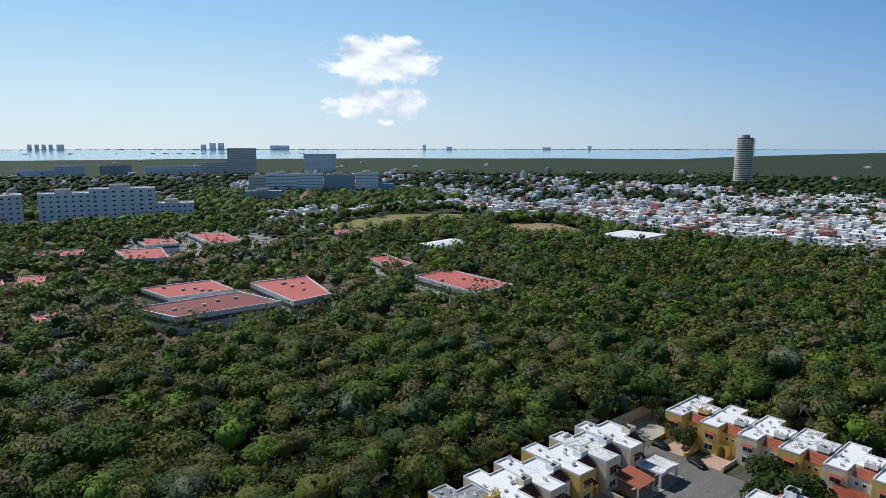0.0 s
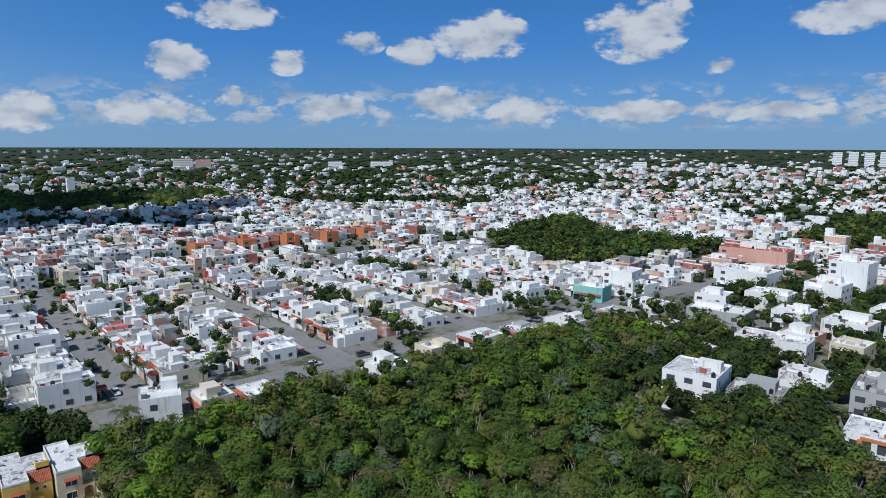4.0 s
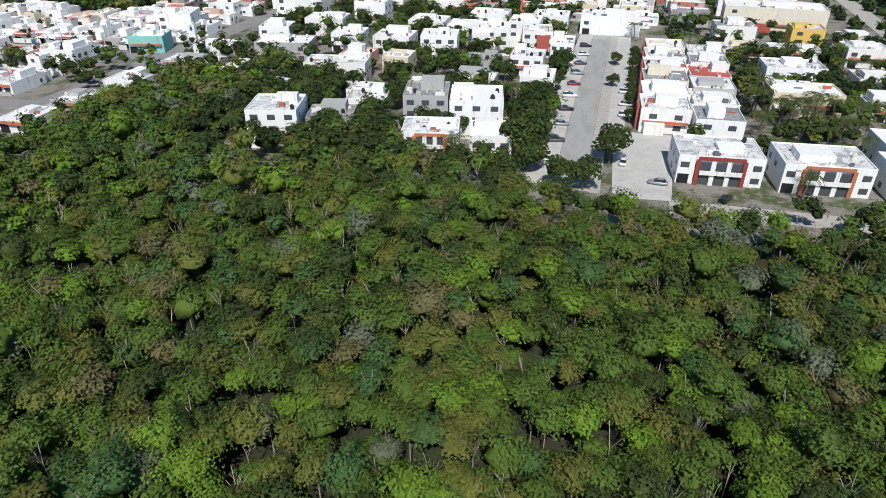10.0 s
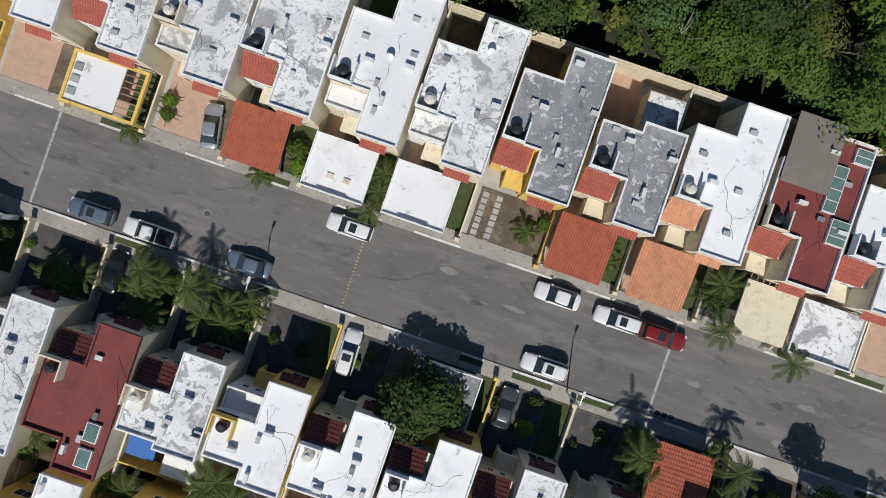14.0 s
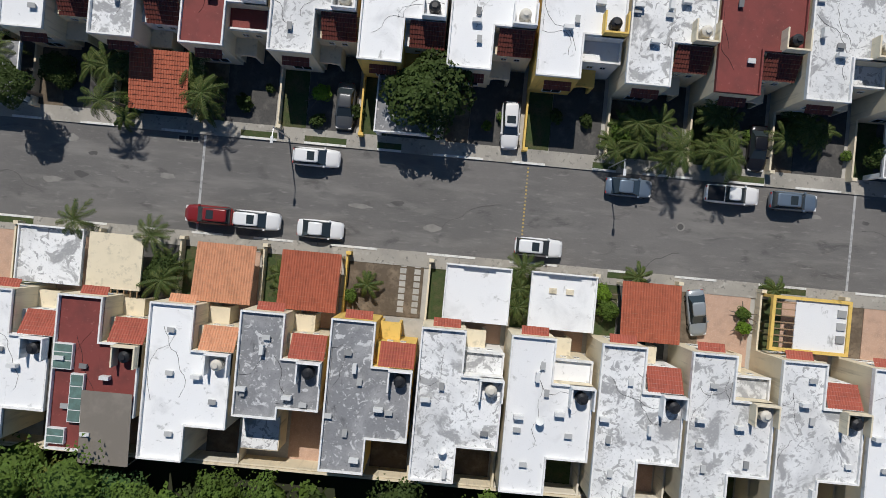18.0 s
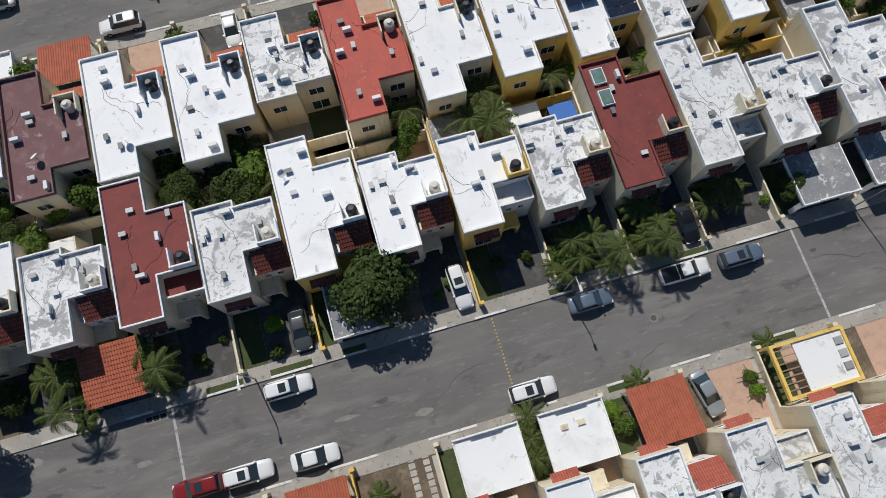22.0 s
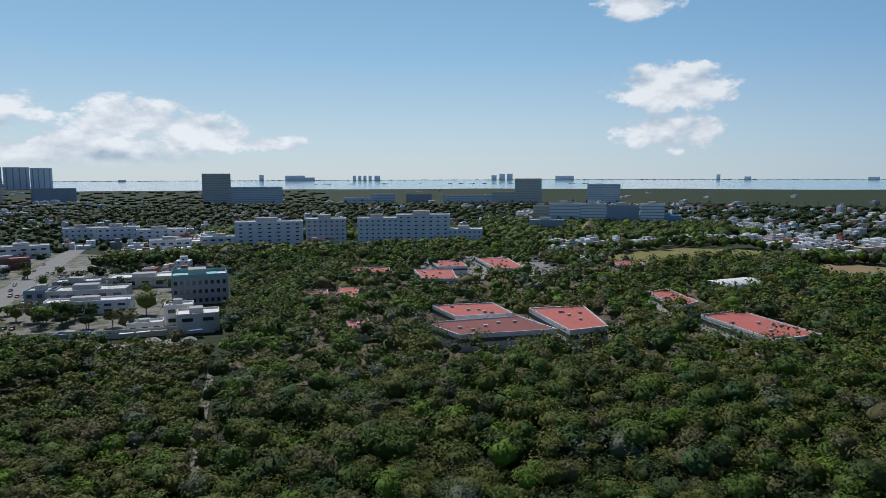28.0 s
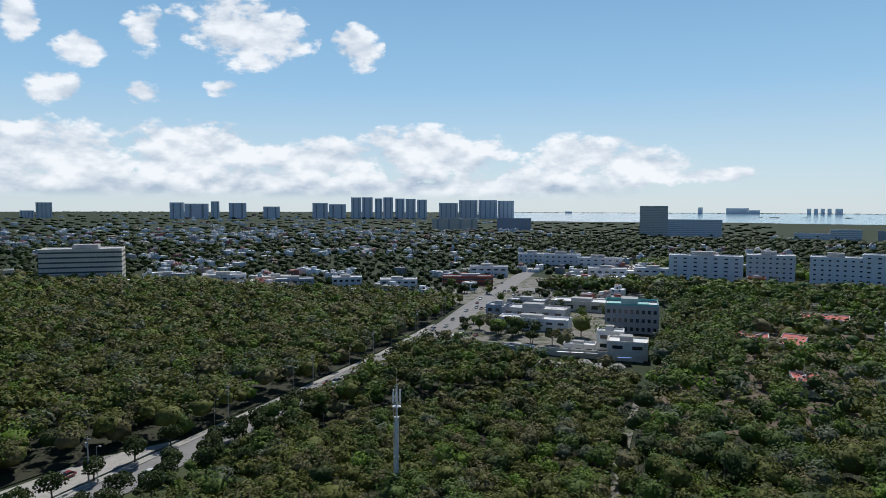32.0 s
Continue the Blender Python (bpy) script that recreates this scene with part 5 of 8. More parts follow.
# speed bump of yellow studs, road joints, manholes, drain
bump_me = shared("stud", lambda bm: cyl(bm, 0, 0, 0, 0.05, 0.11, 0.07, 8), "line_yellow")
for bx, y0, y1 in ((-7.6, -8.6, 0.2), (-18.0, -59.2, -50.8)):
    e = empty("speed_bump", pose(bx, (y0 + y1) / 2, 0.0), "row of worn yellow road studs across the street", "speed bump")
    k = int((y1 - y0) / 0.36)
    for i in range(k):
        child("stud", bump_me, e, pose(0, (i - k / 2) * 0.36, 0.0))
for jx, y0, y1 in ((24.2, KA0, KA1), (-39.8, KA0, KA1), (8.1, KB0, KB1), (-23.7, KB0, KB1), (-47.9, KB0, KB1), (-55, KA0, KA1), (40, KB0, KB1)):
    slab("road_joint", rect(jx - 0.12, jx + 0.12, y0 + 0.02, y1 - 0.02), -0.05, 0.006, "line_white", "pale concrete joint across the asphalt", "road joint")
for x, y in ((-23.0, -4.2), (9.0, -57.5), (-32, -55)):
    bm = bmesh.new()
    cyl(bm, x, y, -0.02, 0.012, 0.45, 0.45, 20)
    c = tagged(part("manhole", bm, "patch_pale"), "round concrete manhole ring in the street", "manhole")
    bm = bmesh.new()
    cyl(bm, x, y, 0.01, 0.02, 0.3, 0.3, 18)
    part("cover", bm, "patch_dark", c)
# storm drain by the kerb
e = empty("storm_drain", pose(25.8, -8.35, 0.0), "concrete storm drain frame with three iron grates", "storm drain")
bm = bmesh.new()
box(bm, -1.1, 1.1, -0.35, 0.35, -0.05, 0.014)
part("drain_frame", bm, "patch_pale", e)
for k in (-1, 0, 1):
    bm = bmesh.new()
    box(bm, k * 0.68 - 0.27, k * 0.68 + 0.27, -0.24, 0.24, 0.0, 0.022)
    part("grate", bm, "iron", e)
# white kerb stretches between the drives
kr = random.Random(4)
for y, sg in ((KA1, 1), (KA0, -1), (KB1, 1), (KB0, -1)):
    x = -96.0
    while x < 60:
        L = kr.uniform(2.2, 5.0)
        yy = y + sg * 0.12
        slab("kerb", rect(x, x + L, yy - 0.11, yy + 0.11), -0.05, 0.17, "kerb", "white painted kerb stone strip", "kerb")
        if kr.random() < 0.25:
            slab("verge", rect(x, x + L, min(yy + sg * 0.12, yy + sg * 0.7), max(yy + sg * 0.12, yy + sg * 0.7)), 0.0, 0.135, "lawn", "narrow green planting strip behind the kerb", "verge")
        x += L + kr.uniform(2.6, 5.2)


def lamp_post(x, y, rz, h=6.0):
    e = empty("street_lamp", pose(x, y, 0.1, 0, 0, rz), "slim grey street lamp with a short arm", "street lamp", "street lamps")
    bm = bmesh.new()
    cyl(bm, 0, 0, 0, h, 0.075, 0.05, 8)
    part("pole", bm, "metal", e)
    bm = bmesh.new()
    slant(bm, -0.03, 0.03, 0.0, h - 0.15, 1.0, h + 0.1, 0.05)
    part("arm", bm, "metal", e)
    bm = bmesh.new()
    box(bm, -0.12, 0.12, 0.85, 1.45, h + 0.04, h + 0.16)
    part("lamp_head", bm, "ac", e)


for x, y, a in ((-15.4, KA0 - 0.4, 0), (16, KA0 - 0.4, 0), (-47, KA0 - 0.4, 0), (-7.4, KB1 + 0.5, 180), (19.0, KB0 - 0.4, 0), (-34, KB1 + 0.5, 180), (-62, KB1 + 0.5, 180), (44, KB1 + 0.5, 180)):
    lamp_post(x, y, a)
# forest-side and back boundary walls
for nm, y in (("boundary_wall_south", 22.25), ("boundary_wall_north", -81.6)):
    bm = bmesh.new()
    box(bm, -141, 70, y - 0.1, y + 0.1, -0.3, 2.6)
    tagged(part(nm, bm, "wall_cream"), "cream rendered boundary wall along the forest", "wall", "", "structure")
# pale stony track beyond the back wall
slab("track", [(13.0, -84), (44, -84), (42, -89), (17.6, -92), (16.0, -236), (14.2, -236), (13.2, -100)], -0.3, -0.01, "lot_ground", "pale stony track through the forest", "track")
slab("clearing", [(9, -83), (46, -83), (44, -91), (22, -95), (19, -106), (12, -106), (9, -95)], -0.3, -0.03, "stony", "pale stony clearing behind the estate wall", "ground")

# ---- woodland ----
rng = np.random.default_rng(5)


ICO_V = np.array([(0, 0, 1)] + [(0.894 * math.cos(a), 0.894 * math.sin(a), 0.447) for a in np.arange(5) * 2 * math.pi / 5]
                 + [(0.894 * math.cos(a), 0.894 * math.sin(a), -0.447) for a in (np.arange(5) + 0.5) * 2 * math.pi / 5] + [(0, 0, -1)])
ICO_F = np.array([(0, 1 + i, 1 + (i + 1) % 5) for i in range(5)] + [(1 + i, 6 + i, 1 + (i + 1) % 5) for i in range(5)]
                 + [(1 + (i + 1) % 5, 6 + i, 6 + (i + 1) % 5) for i in range(5)] + [(11, 6 + (i + 1) % 5, 6 + i) for i in range(5)])


MID = {}
BALL_V, BALL_F = [tuple(v / np.linalg.norm(v)) for v in ICO_V], []
for a, b, c in ICO_F:
    ends = []
    for p, q in ((a, b), (b, c), (c, a)):
        key = (min(p, q), max(p, q))
        if key not in MID:
            v = np.array(BALL_V[p]) + np.array(BALL_V[q])
            MID[key] = len(BALL_V)
            BALL_V.append(tuple(v / np.linalg.norm(v)))
        ends.append(MID[key])
    BALL_F += [(a, ends[0], ends[2]), (ends[0], b, ends[1]), (ends[2], ends[1], c), tuple(ends)]
BALL_V, BALL_F = np.array(BALL_V), np.array(BALL_F)


def puff_form(seed, n, flat=0.72):
    """Leaf quads of a crown of unit radius, made of rounded clumps: centres, half axes, sizes."""
    g = np.random.default_rng(seed)
    m = 13
    ang = np.arange(m) * 2.4 + g.uniform(-0.5, 0.5, m)
    out = np.sqrt((np.arange(m) + 0.3) / m) * g.uniform(0.62, 0.86, m)
    mid = np.stack([out * np.cos(ang), out * np.sin(ang), flat * np.sqrt(np.clip(0.95 - out ** 2, 0, 1)) * g.uniform(0.45, 1.0, m)], axis=1)
    size = g.uniform(0.24, 0.42, m)
    k = g.integers(0, m, n)
    d = g.normal(size=(n, 3))
    d /= np.linalg.norm(d, axis=1)[:, None]
    d[:, 2] = np.where(d[:, 2] < -0.15, -d[:, 2], d[:, 2])
    c = mid[k] + d * (size[k] * (1 - 0.5 * g.random(n) ** 2))[:, None] * np.array([1, 1, 0.8])
    low = g.random(n) < 0.24
    c[low] *= np.array([1.12, 1.12, 0.35])
    nrm = d * 0.35 + c * 0.7 + g.normal(size=(n, 3)) * 0.26 + np.array([0, 0, 0.35])
    nrm /= np.linalg.norm(nrm, axis=1)[:, None]
    a = np.cross(nrm, g.normal(size=(n, 3)))
    a /= np.linalg.norm(a, axis=1)[:, None]
    soft = d * 0.6 + c * 0.6 + np.array([0, 0, 0.15]) + nrm * 0.8
    return c, a, np.cross(nrm, a), g.uniform(0.6, 1.35, n), soft / np.linalg.norm(soft, axis=1)[:, None]


def crowns(name, xs, ys, zs, rad, quads, size, mat, label, n_forms=8, seed=1, category="woodland", core=0.5, into=None, form=puff_form, flat=0.8, round_core=False):
    """A stand of crowns joined in one mesh: leaf quads in clumps, over a small inner mass where far off."""
    which = rng.integers(0, n_forms, len(xs))
    spin = rng.uniform(0, 2 * np.pi, len(xs))
    V, N = [], []
    for k in range(n_forms):
        s = np.where(which == k)[0]
        if not len(s) or not quads:
            continue
        c, a, b, sz, soft = form(seed * 50 + k, quads)
        co, si = np.cos(spin[s])[:, None], np.sin(spin[s])[:, None]

        def turn(v):
            return np.stack([v[None, :, 0] * co - v[None, :, 1] * si, v[None, :, 0] * si + v[None, :, 1] * co, np.broadcast_to(v[None, :, 2], (len(s), len(v)))], axis=2)

        C = turn(c) * rad[s][:, None, None] + np.stack([xs[s], ys[s], zs[s]], axis=1)[:, None, :]
        A, B = turn(a) * (size * sz)[None, :, None], turn(b) * (size * sz * 0.8)[None, :, None]
        V.append(np.stack([C - A - B * 0.7, C + A - B * 0.6, C + A * 0.15 + B * 1.1], axis=2).reshape(-1, 3))
        N.append(np.repeat(turn(soft).reshape(-1, 3), 3, axis=0))
    V, N = (np.concatenate(V), np.concatenate(N)) if V else (np.zeros((0, 3)), np.zeros((0, 3)))
    F = np.arange(len(V)).reshape(-1, 3)
    if core:
        BV, BF = (BALL_V, BALL_F) if round_core else (ICO_V, ICO_F)
        jit = BV[None] * (core * rng.uniform(0.62, 1.15, (len(xs), len(BV), 1)))
        K = jit * (rad[:, None] * np.array([1, 1, flat]))[:, None, :] + np.stack([xs, ys, zs], axis=1)[:, None, :]
        F = np.concatenate([F, ((np.arange(len(xs)) * len(BV))[:, None, None] + BF[None]).reshape(-1, 3) + len(V)])
        V = np.concatenate([V, K.reshape(-1, 3)])
        out = BV / np.array([1, 1, flat])
        N = np.concatenate([N, np.tile(out / np.linalg.norm(out, axis=1)[:, None], (len(xs), 1))])
    if into is not None:
        into.append((V, F, N))
        return None
    return soup(name, V, F, mat, "stuff", label, category, smooth=True, soft=N)


def join(parts):
    """Vertices, faces and what else comes with them, as one mesh."""
    starts = np.cumsum([0] + [len(p[0]) for p in parts])
    faces = np.concatenate([p[1] + n for p, n in zip(parts, starts)])
    return (np.concatenate([p[0] for p in parts]), faces, *(np.concatenate(q) for q in list(zip(*parts))[2:]))


def spread(poly, gap, jitter=0.42):
    """Jittered places inside a polygon."""
    px, py = [p[0] for p in poly], [p[1] for p in poly]
    gx, gy = np.meshgrid(np.arange(min(px), max(px), gap), np.arange(min(py), max(py), gap * 0.87))
    gx = gx + (np.arange(gx.shape[0]) % 2)[:, None] * gap / 2
    x = gx.ravel() + rng.uniform(-jitter, jitter, gx.size) * gap
    y = gy.ravel() + rng.uniform(-jitter, jitter, gx.size) * gap
    k = inside(poly, x, y)
    return x[k], y[k]


FAMILIES = (("leaf", 0.42), ("leaf_bright", 0.10), ("leaf_dark", 0.15), ("leaf_olive", 0.18), ("leaf_blue", 0.07), ("leaf_dry", 0.05), ("leaf_silver", 0.03))


DRIER = (("leaf", 0.32), ("leaf_bright", 0.06), ("leaf_dark", 0.16), ("leaf_olive", 0.28), ("leaf_blue", 0.05), ("leaf_dry", 0.10), ("leaf_silver", 0.03))


WEEDY = (("leaf", 0.24), ("leaf_bright", 0.04), ("leaf_dark", 0.08), ("leaf_olive", 0.38), ("leaf_dry", 0.20), ("leaf_silver", 0.06))


SHADED = (("leaf", 0.22), ("leaf_dark", 0.34), ("leaf_far", 0.20), ("leaf_blue", 0.12), ("leaf_olive", 0.12))


# leaf detail by distance from the place under the drone: reach, leaves a crown, leaf size, inner mass
DETAIL = ((44, 1000, 0.155, 0.56), (72, 680, 0.19, 0.58), (125, 400, 0.225, 0.60), (200, 180, 0.35, 0.60), (320, 84, 0.60, 0.54), (520, 34, 0.95, 0.60), (9000, 10, 1.5, 0.86))


def stand(name, poly, gap, height, label, seed, mats=FAMILIES, keep=None, scale=1.0):
    x, y = spread(poly, gap)
    if keep is not None:
        k = keep(x, y)
        x, y = x[k], y[k]
    r = gap * np.where(rng.random(len(x)) < 0.16, rng.uniform(0.9, 1.2, len(x)), rng.uniform(0.54, 0.88, len(x))) * scale
    z = height * rng.uniform(0.58, 1.2, len(x)) + 0.6 * (r - 0.7 * gap * scale) - r * 0.5
    # kinds grow in loose patches
    pick = (rng.random(len(x)) + 0.5 * np.sin(x / 9.0 + 1.3 * np.sin(y / 7.0)) * np.sin(y / 11.0 + seed) + 1.0) % 1.0
    far = np.hypot(x, y)
    low = 0
    for mat, share in mats:
        s = (pick >= low) & (pick < low + share)
        low += share
        start, got = 0, []
        for reach, quads, size, core in DETAIL:
            q = s & (far >= start) & (far < reach)
            start = reach
            if q.any():
                crowns(name, x[q], y[q], z[q], r[q], quads, size, mat, label, seed=seed, into=got, core=core, round_core=reach < 250)
        if got:
            V, F, N = join(got)
            soup(name, V, F, mat, "stuff", label, "woodland", smooth=True, soft=N)


BELT = [(52, -226), (80, -186), (94, -168), (103, -150), (109, -150), (110, -262), (50, -250)]
CLEARING = [(9, -81), (46, -81), (44, -91), (22, -95), (19, -108), (12, -108), (9, -95)]


def off_track(x, y):
    """Keeps the clearing and the first stretch of the track free."""
    return ~inside(CLEARING, x, y) & (np.hypot(x + 363, y + 236) > 27) & ~((np.abs(x - 15) < 2.2) & (y > -240))


stand("forest", F1, 3.9, 7.4, "dense green tropical forest canopy", 1, keep=lambda x, y: x < 85)
stand("forest", F2, 5.9, 8.4, "dense green tropical forest canopy", 3, DRIER, keep=off_track)
stand("forest", F2, 13, 9.6, "taller trees standing above the forest canopy", 8, DRIER, keep=off_track, scale=0.36)
stand("forest", [p for p in F1 if p[0] < 90] + [(84, 122), (84, 28)], 12, 8.8, "taller trees standing above the forest canopy", 9, scale=0.36)
stand("scrub", F3, 4.6, 4.2, "low green scrub and young trees", 5, WEEDY, keep=lambda x, y: off_track(x, y) & ~inside(BELT, x, y))
stand("forest", BELT, 5.0, 8.8, "taller trees along the avenue behind the scrub", 12, DRIER, keep=lambda x, y: ~inside(rect(104, 116, -197, -182), x, y))
stand("forest", [p if p[0] < 600 else (590, p[1]) for p in F4], 6.6, 7.8, "dense green tropical forest canopy", 6, WEEDY)


def thicket(name, ends, label):
    """Low leafy shrubs and climbers that close a forest edge down to the ground."""
    for (xa, ya), (xb, yb) in zip(ends, ends[1:]):
        n = int(math.hypot(xb - xa, yb - ya) / 1.5)
        s_ = (np.arange(n) + rng.uniform(0, 1, n)) / n
        x, y, r = xa + (xb - xa) * s_ + rng.uniform(-0.9, 0.9, n), ya + (yb - ya) * s_ + rng.uniform(-0.9, 0.9, n), rng.uniform(1.2, 2.3, n)
        z = rng.uniform(0.8, 4.8, n)
        for k, mat in enumerate(("leaf_dark", "leaf", "leaf_olive", "leaf_dark")):
            q = np.arange(n) % 4 == k
            crowns(name, x[q], y[q], z[q], r[q], 90, 0.24, mat, label, seed=90 + k, core=0.7)


thicket("thicket", [(-141, 25.5), (84, 25.5)], "low shrubs at the forest edge")
thicket("thicket", [(9, -86), (-100, -86), (-144.5, -82), (-144.5, 12)], "low shrubs at the forest edge")
thicket("thicket", [(47, -86), (104, -86)], "low shrubs at the forest edge")
thicket("thicket", [(108, -86), (107, -190), (110, -258)], "low shrubs along the verge of the avenue")


def bare_limbs(name, poly, gap, height, reach, label):
    """Pale bare trunks that fork through the canopy."""
    x, y = spread(poly, gap)
    k = np.hypot(x, y) < reach
    V, F = [], []
    for cx, cy in zip(x[k], y[k]):
        top = height * rng.uniform(0.75, 1.12)
        fork = np.array((cx, cy, top * 0.62))
        lines = [(np.array((cx, cy, 0.0)), fork, 0.10)]
        for i in range(int(rng.integers(2, 6))):
            a, out = rng.uniform(0, 6.28), rng.uniform(0.4, 1.7)
            tip = np.array((cx + out * math.cos(a), cy + out * math.sin(a), top * rng.uniform(0.86, 1.04)))
            lines.append((fork, tip, 0.055))
            side = (fork + tip) / 2
            lines.append((side, side + rng.uniform(-0.7, 0.7, 3) + np.array((0, 0, 0.7)), 0.035))
        for p, q, w in lines:
            n = len(V)
            for e, ww in ((p, w), (q, w * 0.6)):
                V.extend([e + np.array((ww, 0, 0)), e + np.array((-ww * 0.5, ww * 0.87, 0)), e + np.array((-ww * 0.5, -ww * 0.87, 0))])
            F.extend([(n + i, n + (i + 1) % 3, n + 3 + (i + 1) % 3) for i in range(3)] + [(n + i, n + 3 + (i + 1) % 3, n + 3 + i) for i in range(3)])
    soup(name, np.array(V), np.array(F), "pale_bark", "stuff", label, "woodland")


bare_limbs("bare_branches", [p for p in F1 if p[0] < 90] + [(84, 122), (84, 24)], 6.5, 8.2, 170, "pale bare trunks and branches among the canopy")
bare_limbs("bare_branches", F2, 13, 8.4, 260, "pale bare trunks and branches among the canopy")
bare_limbs("bare_branches", F3, 11, 5.2, 190, "pale bare trunks and branches among the scrub")

# ---- far town and plain ----
def boxes(x, y, z0, z1, w, d, ang):
    """Quads (five faces) of many boxes."""
    co, si = np.cos(ang), np.sin(ang)
    hx, hy = w / 2, d / 2
    P = []
    for sx, sy in ((-1, -1), (1, -1), (1, 1), (-1, 1)):
        P.append((x + sx * hx * co - sy * hy * si, y + sx * hx * si + sy * hy * co))
    V = np.zeros((len(x), 8, 3))
    for i, (px, py) in enumerate(P):
        V[:, i, 0], V[:, i, 1], V[:, i, 2] = px, py, z0
        V[:, i + 4, 0], V[:, i + 4, 1], V[:, i + 4, 2] = px, py, z1
    f = np.array([(4, 5, 6, 7), (0, 1, 5, 4), (1, 2, 6, 5), (2, 3, 7, 6), (3, 0, 4, 7)])
    F = (np.arange(len(x)) * 8)[:, None, None] + f[None]
    return V.reshape(-1, 3), F.reshape(-1, 4)


def rise(r):
    return np.where(r < 2200, 0, 41 * (np.clip(r - 2200, 0, None) / 2730) ** 1.25)


town_rng = np.random.default_rng(11)
WOODS = [[(-306, 289), (-255, 271), (-217, 262), (-203, 259), (-206, 300), (-190, 350), (-190, 384), (-275, 376), (-362, 441), (-330, 340)],
         [(-95, 404), (-69, 367), (-18, 359), (-14, 420), (-27, 507), (-118, 484)],
         [(-150, 440), (-118, 484), (-188, 649), (-196, 583), (-179, 432)],
         [(126, 290), (230, 290), (260, 640), (200, 690), (142, 600), (136, 460)],
         [(76, 404), (108, 393), (116, 450), (128, 570), (90, 440)],
         [(-690, -50), (-680, 200), (-780, 310), (-880, 300), (-890, -70)]]
NEARPOLY = [F1, F2, F3, F4] + WOODS
hx, hy = [], []
# inner town: rows of lots along streets; further out: looser rings
for x0 in np.arange(-920, 520, 46.0):
    for off in (10.0, 31.0):
        y_ = np.arange(-340, 960, 8.6)
        hx.append(np.full(len(y_), x0 + off) + town_rng.uniform(-3.2, 3.2, len(y_)) + 5 * np.sin(y_ / 140 + x0 / 300))
        hy.append(y_ + town_rng.uniform(-1.5, 1.5, len(y_)))
gx_, gy_ = np.concatenate(hx), np.concatenate(hy)
inner = (np.hypot(gx_, gy_) < 960) & ((gy_ > 235) | (gx_ < -300))
rx_, ry_ = [], []
r = 250.0
while r < 4700:
    n = int(2 * math.pi * r / max(13.0, r / 110))
    a = (np.arange(n) + town_rng.uniform(-0.35, 0.35, n)) / n * 2 * math.pi
    rr = r + town_rng.uniform(-0.4, 0.4, n) * max(13.0, r * r / 24600)
    rx_.append(rr * np.cos(a))
    ry_.append(rr * np.sin(a))
    r += max(13.0, r * r / 24600)
rx_, ry_ = np.concatenate(rx_), np.concatenate(ry_)
gridded = (np.hypot(rx_, ry_) < 960) & ((ry_ > 235) | (rx_ < -300)) & (ry_ > -340) & (rx_ > -930) & (rx_ < 530)
hx, hy = np.concatenate([gx_[inner], rx_[~gridded]]), np.concatenate([gy_[inner], ry_[~gridded]])
rows_of = np.arange(len(hx)) < inner.sum()


def wave(x, y, s, k):
    """Smooth patchy field between 0 and 1."""
    x, y = x / s + k * 1.7, y / s - k * 2.3
    v = np.sin(x + 1.3 * np.sin(y * 0.8 + k)) + np.sin(y * 1.1 + 1.7 * np.sin(x * 0.7)) + 0.7 * np.sin(x * 2.3 - y * 1.9 + k) + 0.5 * np.sin(3.7 * y + 2.9 * x)
    return 0.5 + v / 6.4


def bearing(x, y):
    """Degrees counter-clockwise from +y."""
    return np.degrees(np.arctan2(-x, y)) % 360


rr, hd = np.hypot(hx, hy), bearing(hx, hy)
free = np.ones(len(hx), dtype=bool)
for p in NEARPOLY:
    free &= ~inside(p, hx, hy)
CLEAR = [rect(-150, 200, -90, 30), rect(-160, 120, 20, 305), rect(-302, -140, 10, 235), rect(-410, -380, 125, 285), rect(44, 94, 300, 330), rect(-430, 420, -420, -80),
         rect(-230, 40, -720, -420), rect(100, 160, -640, -60), rect(-520, -230, -800, -560), rect(-440, -255, -520, -240)]
for p in CLEAR:
    free &= ~inside(p, hx, hy)
patch = wave(hx, hy, 75, 1.0) + 0.8 * (wave(hx, hy, 300, 2.0) - 0.5)
built = np.clip(np.where(rows_of, 0.74, 0.44) + 1.9 * (patch - 0.45), 0.03, 0.97)
built = np.where(rr > 1400, np.clip(built + 0.05, 0.06, 0.9), built)
built = np.where((rr > 900) & (hd > 35) & (hd < 110), built * 0.55, np.where(rr > 900, built * 0.8, built))
# mangrove plain towards the lagoon
wild = (hd > 104) & (hd < 190) & (rr > 1150 + 350 * np.sin(radians(3) * (hd - 120)))
built = np.where(wild, 0.02, built)
built = np.where((hx > 150) & (hy < -330), built * 0.6, built)
dense = (hx < -398) & (hx > -900) & (hy > -330) & (hy < 330)
built = np.where(dense, 0.9 - 0.55 * (wave(hx, hy, 60, 3) > 0.66), built)
pick = town_rng.random(len(hx))
sea = (hd > 96) & (hd < 236) & (rr > 2850 + np.clip(hd - 194, 0, 4) * 370)
house = free & (pick < built) & (rr < 4300) & ~sea
green = free & ~house & ~sea & ~(wild & (rr > 1500) & (hd < 174)) & (town_rng.random(len(hx)) < np.where(rr > 1500, 0.65, 0.9))


def dx_toward(x, y, side, ang):
    """How far a side's outward normal looks back to the origin."""
    n = (ang, ang + math.pi, ang + math.pi / 2, ang - math.pi / 2)[side]
    return -(x * np.cos(n) + y * np.sin(n))


